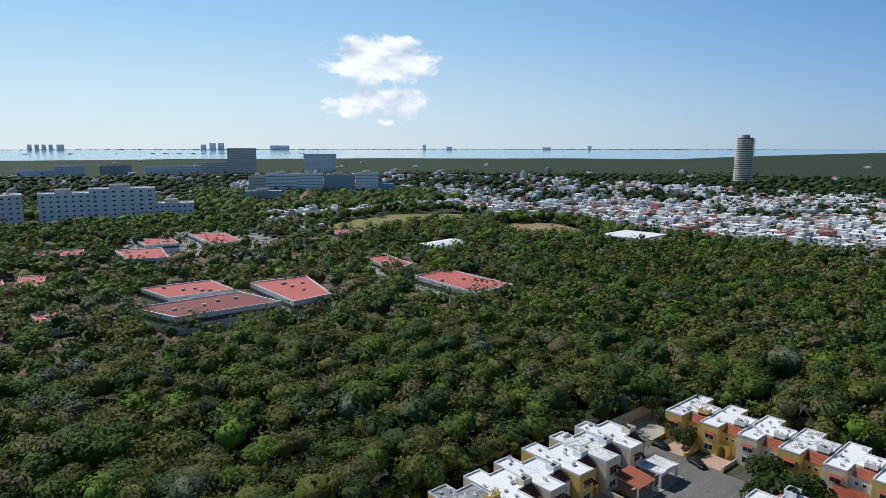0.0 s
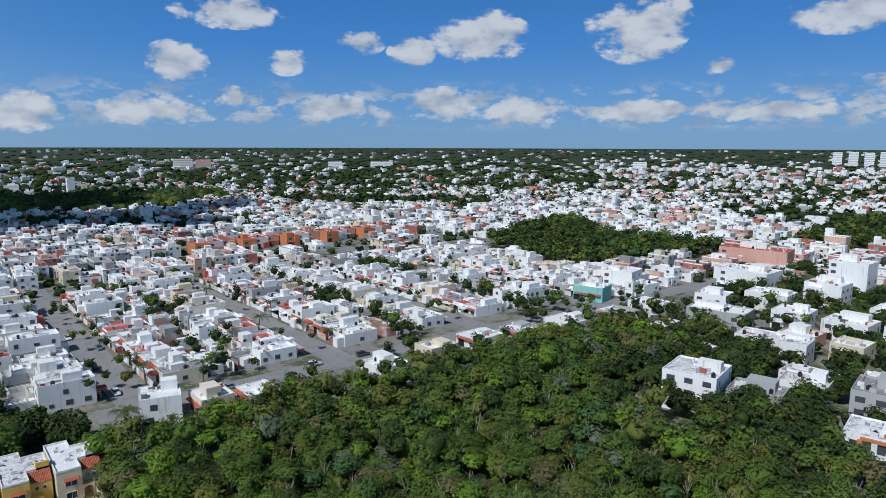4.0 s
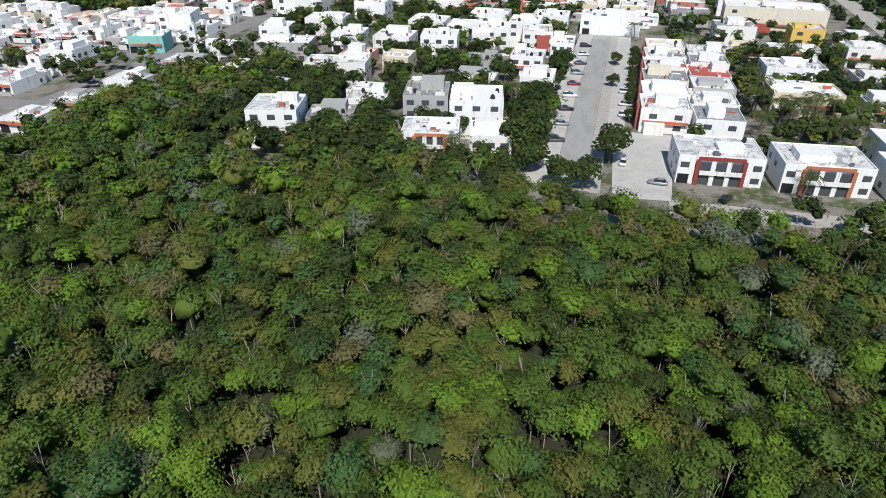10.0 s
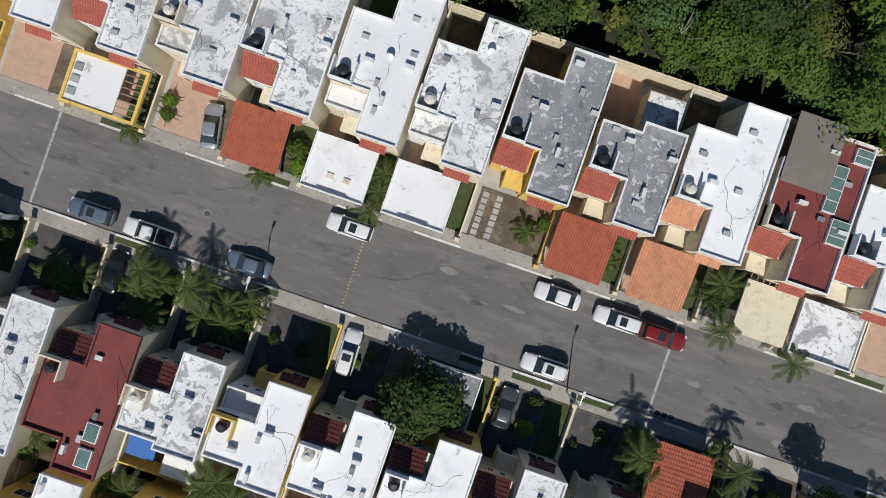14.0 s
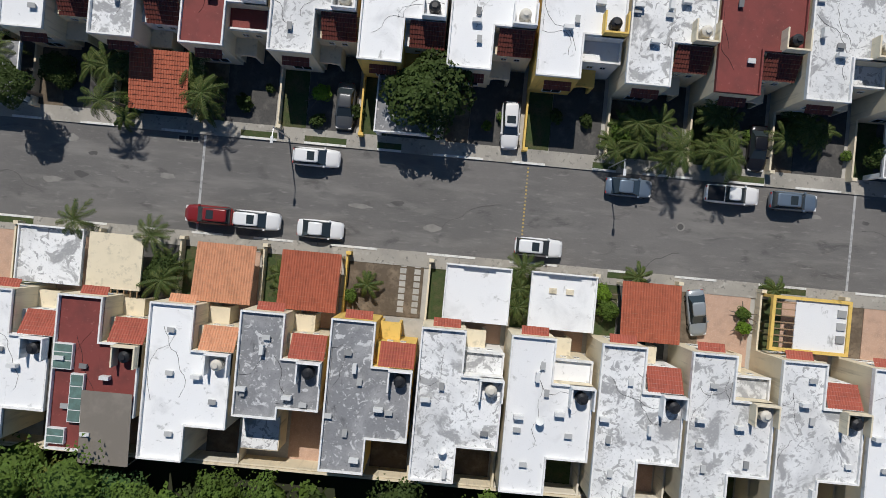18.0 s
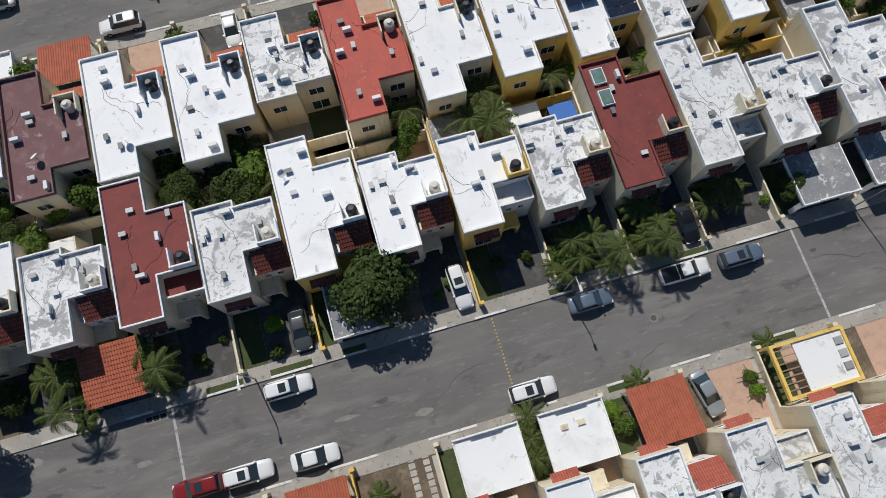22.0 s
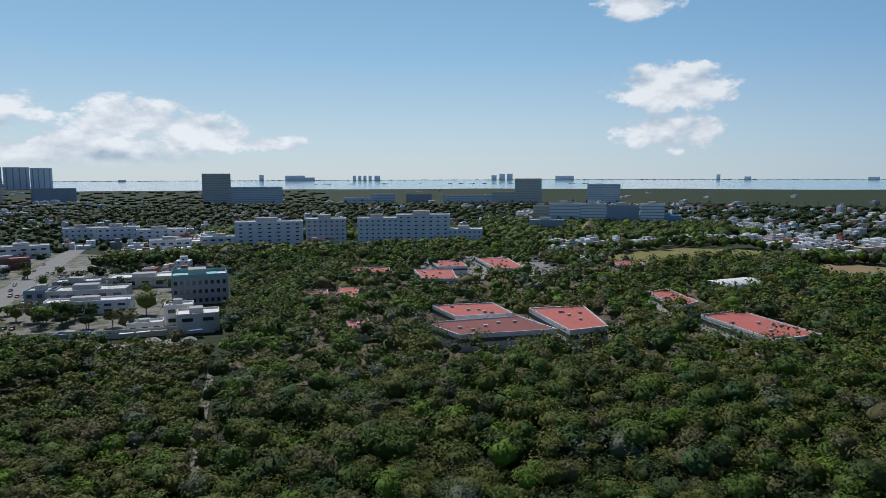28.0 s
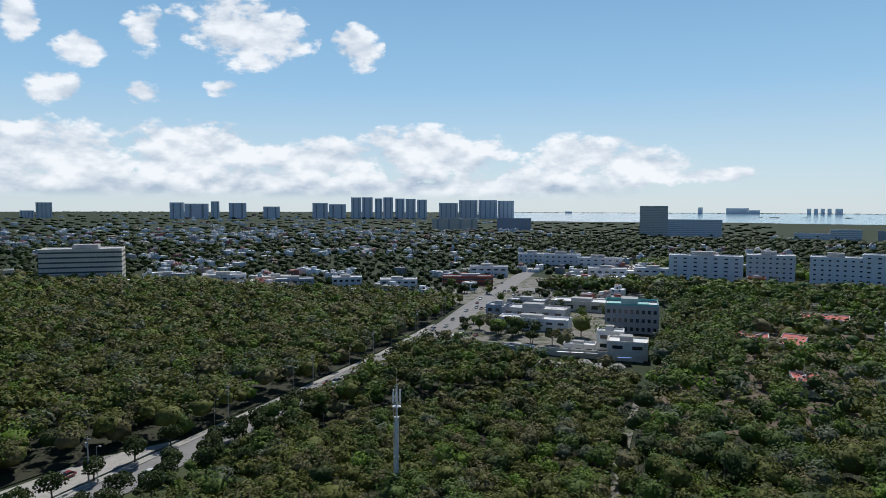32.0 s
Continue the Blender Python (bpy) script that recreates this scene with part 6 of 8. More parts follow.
def far_houses(name, s, label, detail):
    x, y = hx[s], hy[s]
    k = len(x)
    q = np.hypot(x, y)
    z = rise(q) - 0.3
    grow = np.clip(q / 1100, 1, 1.7)
    ang = np.where(rows_of[s], 0.0, np.round(town_rng.uniform(0, 4, k)) * (math.pi / 2)) + np.where(rows_of[s], 0.0, 0.12) * np.sign(wave(x, y, 260, 5) - 0.5)
    w, d = town_rng.uniform(6.5, 9.5, k) * grow, town_rng.uniform(8, 13, k) * grow
    w, d = np.where(rows_of[s], town_rng.uniform(11, 17, k), w), np.where(rows_of[s], town_rng.uniform(7.2, 8.5, k), d)
    h = np.where(town_rng.random(k) < 0.55, 3.1, 5.7) * np.clip(grow, 1, 1.25) + town_rng.uniform(-0.3, 0.8, k)
    h = np.where(town_rng.random(k) < 0.015, h + town_rng.uniform(2.5, 5, k), h)
    sets = [boxes(x, y, z, z + h, w, d, ang)]
    up = town_rng.random(k) < 0.6
    ox, oy = town_rng.uniform(-1.5, 1.5, k), town_rng.uniform(-2, 2, k)
    sets.append(boxes((x + ox)[up], (y + oy)[up], (z + h)[up], (z + h + town_rng.uniform(0.8, 3.0, k))[up], (w * 0.5)[up], (d * 0.45)[up], ang[up]))
    for j in range(2 if detail else 1):
        m = town_rng.random(k) < 0.7
        fx, fy = town_rng.uniform(-0.5, 0.5, k) * w, town_rng.uniform(-0.42, 0.42, k) * d
        sets.append(boxes((x + fx)[m], (y + fy)[m], (z + h * 0.2)[m], (z + town_rng.uniform(0.55, 1.5, k) * h)[m], (w * town_rng.uniform(0.16, 0.4, k))[m], (d * town_rng.uniform(0.2, 0.5, k))[m], ang[m]))
    if detail:
        near_ = q < 480
        co, si = np.cos(ang[near_]), np.sin(ang[near_])
        for sx, sy in ((1, 0), (-1, 0), (0, 1), (0, -1)):
            px, py = sx * (w[near_] / 2 - 0.12), sy * (d[near_] / 2 - 0.12)
            ww, dd = (np.full(near_.sum(), 0.24), d[near_]) if sx else (w[near_] - 0.5, np.full(near_.sum(), 0.24))
            sets.append(boxes(x[near_] + px * co - py * si, y[near_] + px * si + py * co, (z + h)[near_], (z + h)[near_] + 0.55, ww, dd, ang[near_]))
        # black water tanks, whose dark specks also stand for the shade of unbuilt patios
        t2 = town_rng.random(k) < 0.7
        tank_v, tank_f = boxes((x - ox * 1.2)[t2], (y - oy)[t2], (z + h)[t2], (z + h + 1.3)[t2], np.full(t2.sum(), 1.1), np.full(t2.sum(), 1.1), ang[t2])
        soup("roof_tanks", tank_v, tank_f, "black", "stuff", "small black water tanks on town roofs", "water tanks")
    V, F = join(sets)
    soup(name, V, F, "city", "stuff", label, "houses")
    if detail:
        # window recesses on the four sides
        W = []
        for side in range(4):
            for off in (-0.25, 0.25):
                for lev in (1.5, 4.6):
                    m = (town_rng.random(k) < 0.85) & (h > lev + 0.9) & (q < 560) & (dx_toward(x, y, side, ang) > 0)
                    dx, dy = ((w / 2, off * d), (-w / 2, off * d), (off * w, d / 2), (off * w, -d / 2))[side]
                    px, py = x + dx * np.cos(ang) - dy * np.sin(ang), y + dx * np.sin(ang) + dy * np.cos(ang)
                    ww, dd = (0.12, 1.3) if side < 2 else (1.3, 0.12)
                    W.append(boxes(px[m], py[m], (z + lev)[m], (z + lev + 1.1)[m], np.full(m.sum(), ww), np.full(m.sum(), dd), ang[m]))
        V, F = join(W)
        soup("far_windows", V, F, "city_window", "stuff", "dark windows of distant houses", "windows")


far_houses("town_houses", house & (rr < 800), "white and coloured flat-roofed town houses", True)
far_houses("distant_houses", house & (rr >= 800), "far white flat-roofed houses among trees", False)
yard = house & rows_of & (town_rng.random(len(hx)) < 0.8)
tx = np.concatenate([hx[green], hx[yard] + town_rng.choice([-9.5, 9.5], yard.sum())])
ty = np.concatenate([hy[green], hy[yard]])
tq = np.hypot(tx, ty)
for i, (lo, hi, qd, sz) in enumerate(((0, 700, 9, 1.4), (700, 1500, 2, 3.2), (1500, 5000, 0, 1.0))):
    s = (tq >= lo) & (tq < hi)
    rad = np.clip(tq[s] / 130, 3.2, 17) * rng.uniform(0.7, 1.15, s.sum())
    for mat, part_of in (("leaf_far", 0), ("leaf_dark", 1), ("leaf_far", 2)):
        k = np.arange(s.sum()) % 3 == part_of
        crowns("distant_trees", tx[s][k], ty[s][k], rise(tq[s][k]) + np.clip(rad[k] * 0.35, 1.0, 2.6), rad[k] * np.where(tq[s][k] > 700, 1.15, 1.0), qd, sz, mat, "far green treetops", seed=20 + i, core=0.85, flat=(0.8, 0.55, 0.38)[i])
slab("pavement_suburb", [(-401, 14), (-920, 14), (-930, 330), (-302, 330), (-302, 301), (-401, 301)], -0.34, -0.10, "lot_ground", "dusty ground between suburb houses", "ground")
slab("pavement_suburb_north", [(-398, 13), (-398, -240), (-440, -330), (-930, -330), (-920, 13)], -0.34, -0.10, "lot_ground", "dusty ground between suburb houses", "ground")
slab("pavement_suburb_south", [(-302, 311), (140, 311), (140, 620), (-302, 620)], -0.34, -0.10, "lot_ground", "dusty ground between suburb houses", "ground")

# ---- middle distance: town blocks ----
mr = random.Random(21)
for nm, c in (("teal", (0.25, 0.55, 0.50)), ("blue", (0.16, 0.36, 0.58)), ("brick", (0.42, 0.10, 0.07)), ("grey", (0.42, 0.42, 0.41)), ("pink", (0.62, 0.36, 0.28)), ("orange", (0.55, 0.21, 0.09)), ("steel", (0.34, 0.40, 0.47)), ("snow", (0.86, 0.86, 0.85)), ("maroon", (0.27, 0.05, 0.04)), ("rust", (0.42, 0.16, 0.08))):
    M["wall_" + nm] = material("wall_" + nm, c, 0.85, marks=((0.25, 0.55, 0.75, tuple(x * 0.6 for x in c), STREAK),), bump=0.004, bump_scale=20)
WALLTXT.update(teal="teal", blue="blue", brick="brick-red", grey="grey", pink="pink", orange="orange", steel="blue-grey", snow="white")
slab("pavement_west", [(-146, 26), (-170, 14), (-400, 14), (-400, 300), (-150, 300), (-134, 178), (-138, 90)], -0.3, -0.03, "lot_ground", "dusty ground between town houses", "pavement")
slab("pavement_east", [(-134, 200), (-92, 182), (-93, 125), (-72, 119.5), (-52, 117), (18, 119), (150, 123), (150, 310), (-160, 310)], -0.3, -0.035, "lot_ground", "dusty ground between apartment houses", "ground")
M["road_light"] = material("road_light", (0.37, 0.365, 0.355), 0.9, marks=((0.15, 0.45, 0.65, (0.31, 0.305, 0.295), (2, 0.6, 1)), (1.5, 0.55, 0.75, (0.42, 0.415, 0.40)), (0.8, 0.62, 0.68, (0.24, 0.235, 0.23))))
M["road_pale"] = material("road_pale", (0.26, 0.255, 0.245), 0.9, marks=((0.2, 0.45, 0.65, (0.21, 0.205, 0.20)), (1.5, 0.55, 0.75, (0.31, 0.30, 0.29))))
for nm, pts in (("road_west_1", rect(-400, -160, 35.5, 44.5)), ("road_west_2", rect(-400, -161, 92.5, 101.5)), ("road_west_3", rect(-400, -160, 149.5, 158.5)), ("road_west_4", rect(-400, -158, 206.5, 215.5)),
                ("road_west_cross", [(-169, 30), (-160, 30), (-157, 150), (-146, 300), (-156, 300), (-166, 150)]),
                ("road_east_1", [(-7.4, 134), (-0.2, 134), (3.1, 286), (-3.9, 286)]), ("road_east_2", [(18, 128), (150, 131), (150, 136), (18, 134.5)]), ("road_east_3", [(108, 200), (116, 200), (128, 520), (118, 520)])):
    slab(nm, pts, -0.2, 0.012 if "cross" in nm else 0.0, "road_light" if "east_1" in nm else "road_pale" if "west" in nm else "concrete", "pale grey town street", "road")
M["pale_concrete"] = material("pale_concrete", (0.52, 0.51, 0.48), 0.9, marks=((0.3, 0.45, 0.7, (0.42, 0.41, 0.39)), (2.0, 0.56, 0.72, (0.58, 0.57, 0.55)), (1.1, 0.60, 0.68, (0.33, 0.32, 0.30))))
slab("parking_strip", [(3.4, 176), (8.6, 176), (11.0, 284), (5.8, 284)], -0.2, 0.008, "pale_concrete", "pale concrete parking strip beside the street", "parking lot")
slab("parking_lane", [(-14.2, 136), (-7.5, 136), (-4.1, 284), (-9.6, 284)], -0.2, 0.004, "pale_concrete", "pale concrete parking lane beside the street", "parking lot")
slab("parking_lot", [(6.0, 133), (18.6, 134), (21.4, 174), (5.6, 174)], -0.2, 0.01, "pale_concrete", "pale concrete parking lot beside the street", "parking lot")
slab("sidewalk_east", [(-0.15, 134), (3.35, 134), (5.75, 284), (3.1, 284)], -0.1, 0.13, "concrete", "concrete sidewalk strip beside the street", "sidewalk")


def ring_wall(bm, w, d, h, rim=0.5, t=0.18):
    """Outer walls of a block with a parapet: one closed skin."""
    o = [(-w / 2, -d / 2), (w / 2, -d / 2), (w / 2, d / 2), (-w / 2, d / 2)]
    i_ = [(-w / 2 + t, -d / 2 + t), (w / 2 - t, -d / 2 + t), (w / 2 - t, d / 2 - t), (-w / 2 + t, d / 2 - t)]
    loops = [[bm.verts.new((x, y, z)) for x, y in ring] for ring, z in ((o, 0), (o, h + rim), (i_, h + rim), (i_, h))]
    for p, q in zip(loops, loops[1:]):
        for i in range(4):
            bm.faces.new((p[i], p[(i + 1) % 4], q[(i + 1) % 4], q[i]))
    bmesh.ops.recalc_face_normals(bm, faces=bm.faces[:])


FOOT = []
ROOF_TOPS = []


def town_house(x, y, w, d, h, rz, wall="white", roof="roof_white", name="town_house", bays=2, label="", group="town houses", extra=True, accent=None):
    """A flat-roofed house whose front looks to local -y."""
    label = label or "%s flat-roofed %s town house" % (WALLTXT[wall], "two-storey" if h > 5 else "single-storey")
    FOOT.append((x, y, w / 2 + 0.6, d / 2 + 0.9))
    ROOF_TOPS.append((x, y, w, d, h, radians(rz)))
    e = empty(name, pose(x, y, 0, 0, 0, rz), label, "house", group)
    W = "wall_" + wall
    bm = bmesh.new()
    ring_wall(bm, w, d, h, mr.uniform(0.3, 0.7))
    part("wall", bm, W, e)
    bm = bmesh.new()
    box(bm, -w / 2 + 0.17, w / 2 - 0.17, -d / 2 + 0.17, d / 2 - 0.17, h - 0.1, h + 0.05)
    part("roof", bm, roof, e)
    if extra:
        bm = bmesh.new()
        uw, ud = mr.uniform(0.3, 0.62) * w, mr.uniform(0.1, 0.24) * d
        ux, uy = mr.uniform(-1, 1) * (w * 0.46 - uw / 2), mr.uniform(-0.4, 1) * (d * 0.46 - ud)
        box(bm, ux - uw / 2, ux + uw / 2, uy - ud, uy + ud, h, h + mr.choice((1.0, 1.6, 2.5, 2.6)))
        part("upper_room", bm, W if mr.random() < 0.6 else "wall_white", e)
        for k in range(2 if bays > 2 else 1):
            child("water_tank", ME[mr.choice(("tank_black", "tank_black", "tank_white"))], e, pose(mr.uniform(-w * 0.4, w * 0.4), mr.uniform(-0.35, 0.38) * d, h + 0.05))
        if mr.random() < 0.35:
            tile_sheet("awning", -w * 0.45, w * 0.45, -d / 2 - 1.0, min(h, 3.3) - 0.5, -d / 2, min(h, 3.3), "tile_terra", e, pitch=0.4, course=0.6)
    for f in range(1 if h < 5 else int(h / 3)):
        for b in range(bays if math.hypot(x, y) < 255 else min(bays, 1)):
            xx = (b + 0.5) / bays * w - w / 2
            if f == 0 and b == 0:
                # near-black panel on the wall, coloured as the shade inside an open carport
                child("garage_door", ME["carport_dark"], e, pose(xx, -d / 2 - 0.01, 0.05) @ Matrix.Diagonal((min(2.8, w / bays * 0.8), 1.5, 2.3, 1)))
            else:
                child("window", ME["shade_pane"], e, pose(xx, -d / 2 - 0.01, 0.9 + f * 3.0) @ Matrix.Diagonal((min(2.0, w / bays * 0.6), 1.5, 1.35, 1)))
    if extra and d > 10 and mr.random() < 0.75:
        bm = bmesh.new()
        s_ = mr.choice((-1, 1))
        wx, wd = s_ * w * mr.uniform(0.18, 0.28), mr.uniform(1.2, 2.6)
        if not accent:
            box(bm, wx - w * 0.2, wx + w * 0.2, -d / 2 - wd, -d / 2 - 0.02, 0 if mr.random() < 0.5 else 2.7, mr.choice((3.1, 3.3, h * 0.9)))
            part("wing", bm, mr.choice((W, "wall_white", "wall_snow", "wall_brick")), e)
        bm.free() if accent else None
    if accent:
        bm = bmesh.new()
        box(bm, -w * 0.27, w * 0.27, -d / 2 - 0.5, -d / 2 - 0.02, h - 0.6, h + 0.1)
        part("lintel", bm, "wall_" + accent, e)
        for s_ in (-1, 1):
            bm = bmesh.new()
            box(bm, s_ * w * 0.27 - 0.45, s_ * w * 0.27 + 0.45, -d / 2 - 0.5, -d / 2 - 0.02, 0, h - 0.6)
            part("pier", bm, "wall_" + accent, e)
        # flat dark panels put the shade of set-back balconies on the wall
        for z0 in (0.1, 3.05):
            bm = bmesh.new()
            box(bm, -w * 0.27 + 0.5, w * 0.27 - 0.5, -d / 2 - 0.14, -d / 2 - 0.012, z0, z0 + 2.35)
            part("recess", bm, "city_window", e, "dark panel for the shade of a set-back balcony")
        bm = bmesh.new()
        box(bm, -w * 0.27 + 0.45, w * 0.27 - 0.45, -d / 2 - 1.0, -d / 2 - 0.16, 2.7, 3.0)
        box(bm, -w * 0.27 + 0.45, w * 0.27 - 0.45, -d / 2 - 1.0, -d / 2 - 0.9, 3.0, 3.75)
        part("balcony", bm, "wall_white", e)
        for u in (-0.09, 0.09):
            bm = bmesh.new()
            box(bm, w * u - 0.5, w * u + 0.5, -d / 2 - 0.5, -d / 2 - 0.15, 0.05, 5.9)
            part("pier", bm, "wall_white", e)
    return e


YARD = []
yr = random.Random(45)


def yard_clutter(x0, x1, yf, face, depth, back, d):
    """Party walls, a front wall, a carport slab and small rear rooms on one lot: x, y, z0, z1, width, depth."""
    def add(u0, u1, v0, v1, z0, z1):
        YARD.append(((u0 + u1) / 2, yf - face * (v0 + v1) / 2, z0, z1, u1 - u0, abs(v1 - v0)))

    add(x0 - 0.08, x0 + 0.08, 0.1, depth, 0, yr.uniform(1.9, 2.7))
    add(x0 + 0.1, x1 - yr.choice((0.1, 2.6, 2.6)), 0.0, 0.16, 0, yr.uniform(1.2, 2.3))
    add(x0 + 0.1, x1 - 0.1, depth - 0.15, depth, 0, yr.uniform(2.0, 2.8))
    if back > 2.4:
        u = x0 + yr.uniform(0.2, 0.5) * (x1 - x0)
        add(u, x1 - 0.2, 0.3, back - 0.1, 2.35, 2.55)
    v = back + d + yr.uniform(0.3, 1.5)
    while v < depth - 2.5:
        a, b = sorted((yr.uniform(x0 + 0.2, x1 - 0.2), yr.uniform(x0 + 0.2, x1 - 0.2)))
        v1 = min(depth - 0.3, v + yr.uniform(2.0, 4.5))
        if b - a > 1.4:
            add(a, b, v, v1, 0, yr.choice((2.5, 2.7, 2.9, 2.6, 5.4)))
        v = v1 + yr.uniform(0.2, 1.6)


COLS = ("white", "white", "snow", "white", "snow", "pale", "snow", "white", "cream", "white", "snow", "grey", "snow")
ROOFS = ("roof_white", "roof_white", "roof_worn", "roof_worn", "roof_gray", "roof_white", "roof_brick")
for yf, face in ((34.0, 1), (46.0, -1), (91.0, 1), (103.0, -1), (148.0, 1), (160.0, -1), (205.0, 1), (217.0, -1), (258.0, 1)):
    x = -175.0 if yf < 210 else -158.0
    while x > -300:
        w, d = mr.uniform(5.8, 8.4), mr.uniform(9, 14)
        h = mr.choice((3.2, 3.3, 3.4, 3.3, 6.0, 6.2))
        back = mr.uniform(0.5, 4.0)
        if mr.random() < 0.94:
            town_house(x - w / 2, yf - face * (back + d / 2), w - 0.3, d, h, 180 if face > 0 else 0, mr.choice(COLS), mr.choice(ROOFS))
            if mr.random() < 0.42:
                town_house(x - w / 2, yf - face * (back + d + mr.uniform(3.5, 6)), w * mr.uniform(0.5, 0.8), mr.uniform(4, 6), mr.choice((2.8, 3.0, 5.6)), 180 if face > 0 else 0, mr.choice(COLS), mr.choice(ROOFS), bays=0, extra=False, label="small white rear house behind a yard")
        yard_clutter(x - w, x, yf, face, 18.5 if yf < 40 else 22.0, back, d)
        x -= w
soup("yard_rooms", *join([boxes(*np.array(YARD).T, np.zeros(len(YARD)))]), "city", "stuff", "small yard rooms, walls and carports between town houses", "yard rooms")
for spec in ((-155, 42, 9, 9, 6.4, -15, "snow"), (-152, 53, 9, 8, 4.5, 0, "pale"), (-150, 64, 9, 8, 3.3, 0, "white"), (-146, 100, 10, 10, 3.4, 0, "white"), (-143, 116, 8, 10, 6.2, 0, "cream"),
             (-150, 140, 10, 12, 3.4, 0, "white"), (-147, 156, 10, 11, 3.4, 0, "grey"), (-144, 176, 12, 11, 3.5, 0, "white"), (-136, 200, 20, 10, 3.6, 0, "grey"), (-140, 222, 14, 11, 3.5, 0, "white")):
    town_house(*spec[:6], wall=spec[6])
# apartment side of the valley
for spec in ((-80, 149, 13, 13, 9.0, 12, "snow", "roof_worn"), (-67, 154, 12, 10, 6.0, 12, "grey", "roof_gray"), (-39, 150, 14, 11, 6.2, 10, "snow", "roof_worn"), (-24, 150, 10, 11, 6.4, 10, "white", "roof_white"), (-45, 169, 12, 13, 9.0, 10, "grey", "roof_gray"), (-31, 168, 14, 14, 9.0, 10, "snow", "roof_white"), (-62, 169, 11, 10, 6.2, 10, "snow", "roof_worn"), (-66, 184, 14, 9, 3.6, 0, "snow", "roof_gray"),
             (-57, 233, 13, 11, 9.3, 8, "snow"), (-41, 248, 14, 11, 9.5, 8, "white"), (-24, 249, 11, 12, 9.0, 8, "white", "roof_worn"), (-40, 226, 12, 9, 3.4, 0, "grey", "roof_gray"), (-24, 224, 11, 10, 6.2, 0, "snow", "roof_worn"), (-83, 199, 20, 10, 7.0, 8, "white", "roof_worn"), (-112, 222, 20, 12, 6.2, 10, "grey"), (-76, 240, 14, 12, 6.4, 0, "white")):
    town_house(*spec[:6], wall=spec[6], roof=spec[7] if len(spec) > 7 else "roof_white", bays=3, name="apartment_house", label="%s flat-roofed apartment house among trees" % WALLTXT[spec[6]], group="apartment houses", accent="orange" if spec[:2] == (-39, 150) else None)
for spec in ((-72, 318, 15, 14, 12.5, 0, "white"), (-100, 312, 15, 12, 15.0, 0, "snow"), (-134, 290, 22, 16, 9.0, 0, "white"), (-169, 244, 13, 13, 9.3, 15, "white"), (-167, 220, 13, 10, 5.6, 15, "teal")):
    town_house(*spec[:6], wall=spec[6], bays=4, name="apartment_house", label="tall %s apartment house with dark windows" % WALLTXT[spec[6]], group="apartment houses")
for spec in ((-112, 262, 16, 12, 6.4, 5, "white"), (-94, 240, 12, 11, 6.4, 5, "snow"), (-100, 286, 14, 12, 9.2, 0, "snow"), (-70, 268, 15, 12, 6.3, 0, "white"), (-55, 264, 11, 11, 6.4, 0, "snow"), (-30, 264, 12, 12, 9.0, 0, "white"), (-48, 288, 16, 11, 6.2, 0, "snow"), (-22, 290, 14, 12, 6.4, 0, "white"),
             (-84, 222, 11, 10, 3.6, 0, "pink"), (-66, 212, 9, 10, 6.3, 0, "cream"), (-18, 200, 10, 11, 6.4, 0, "snow"), (-38, 203, 13, 10, 3.4, 0, "grey"), (-52, 192, 10, 9, 3.6, 0, "white"), (-116, 196, 11, 10, 3.6, 0, "snow"), (-100, 182, 12, 9, 3.6, 0, "grey"), (-14, 246, 8, 12, 6.3, 0, "snow"), (-126, 244, 12, 10, 6.3, 10, "snow")):
    town_house(*spec[:6], wall=spec[6], bays=3, name="apartment_house", label="%s flat-roofed house among trees" % WALLTXT[spec[6]], group="apartment houses")
town_house(-160, 352, 34, 16, 9.5, 10, "pink", "roof_brick", "apartment_house", 6, "salmon-pink house with a domed corner turret")
for x, acc in ((28.5, "maroon"), (50.5, "rust")):
    town_house(x, 151, 18.5, 13, 6.6, 4, "snow", "roof_worn", "apartment_house", 6, "white two-storey apartment house with a coloured portal", "portal apartments", True, acc)
ty_ = 181.0
for k in range(6):
    town_house(18.4 + k * 0.6, ty_, 13, 12, 6.3 - 0.2 * (k % 2), 2, ("white", "snow", "pale")[k % 3], ("roof_worn", "roof_white", "roof_gray", "roof_worn")[k % 4], "terrace_house", 2, "white terrace house with a brick-red side wall", "terrace houses")
    town_house(31.4 + k * 0.7, ty_ - 5 + 2 * (k % 2), 12, 12 + k % 2, 6.2 - 0.8 * (k % 2), 2, ("snow", "white", "grey")[k % 3], ("roof_gray", "roof_worn", "roof_white", "roof_brick")[k % 4], "terrace_house", 2, "white terrace house with a worn flat roof", "terrace houses")
    bm = bmesh.new()
    box(bm, 11.1 + k * 0.6, 11.7 + k * 0.6, ty_ - 4, ty_ + 1, 0, 6.4)
    tagged(part("fin_wall", bm, "wall_brick"), "brick-red fin wall of a terrace house", "wall", "terrace fin walls")
    ty_ += 13.6
    for j in range(2):
        gx0, gr0 = 9.6 + k * 0.5 + mr.uniform(-0.6, 0.4), mr.uniform(1.3, 2.3)
        garden_tree(gx0, ty_ - 14 + 6 * j + mr.uniform(-2, 2), gr0 * 2.0, gr0, 2, "small green tree between parking strip and terrace")
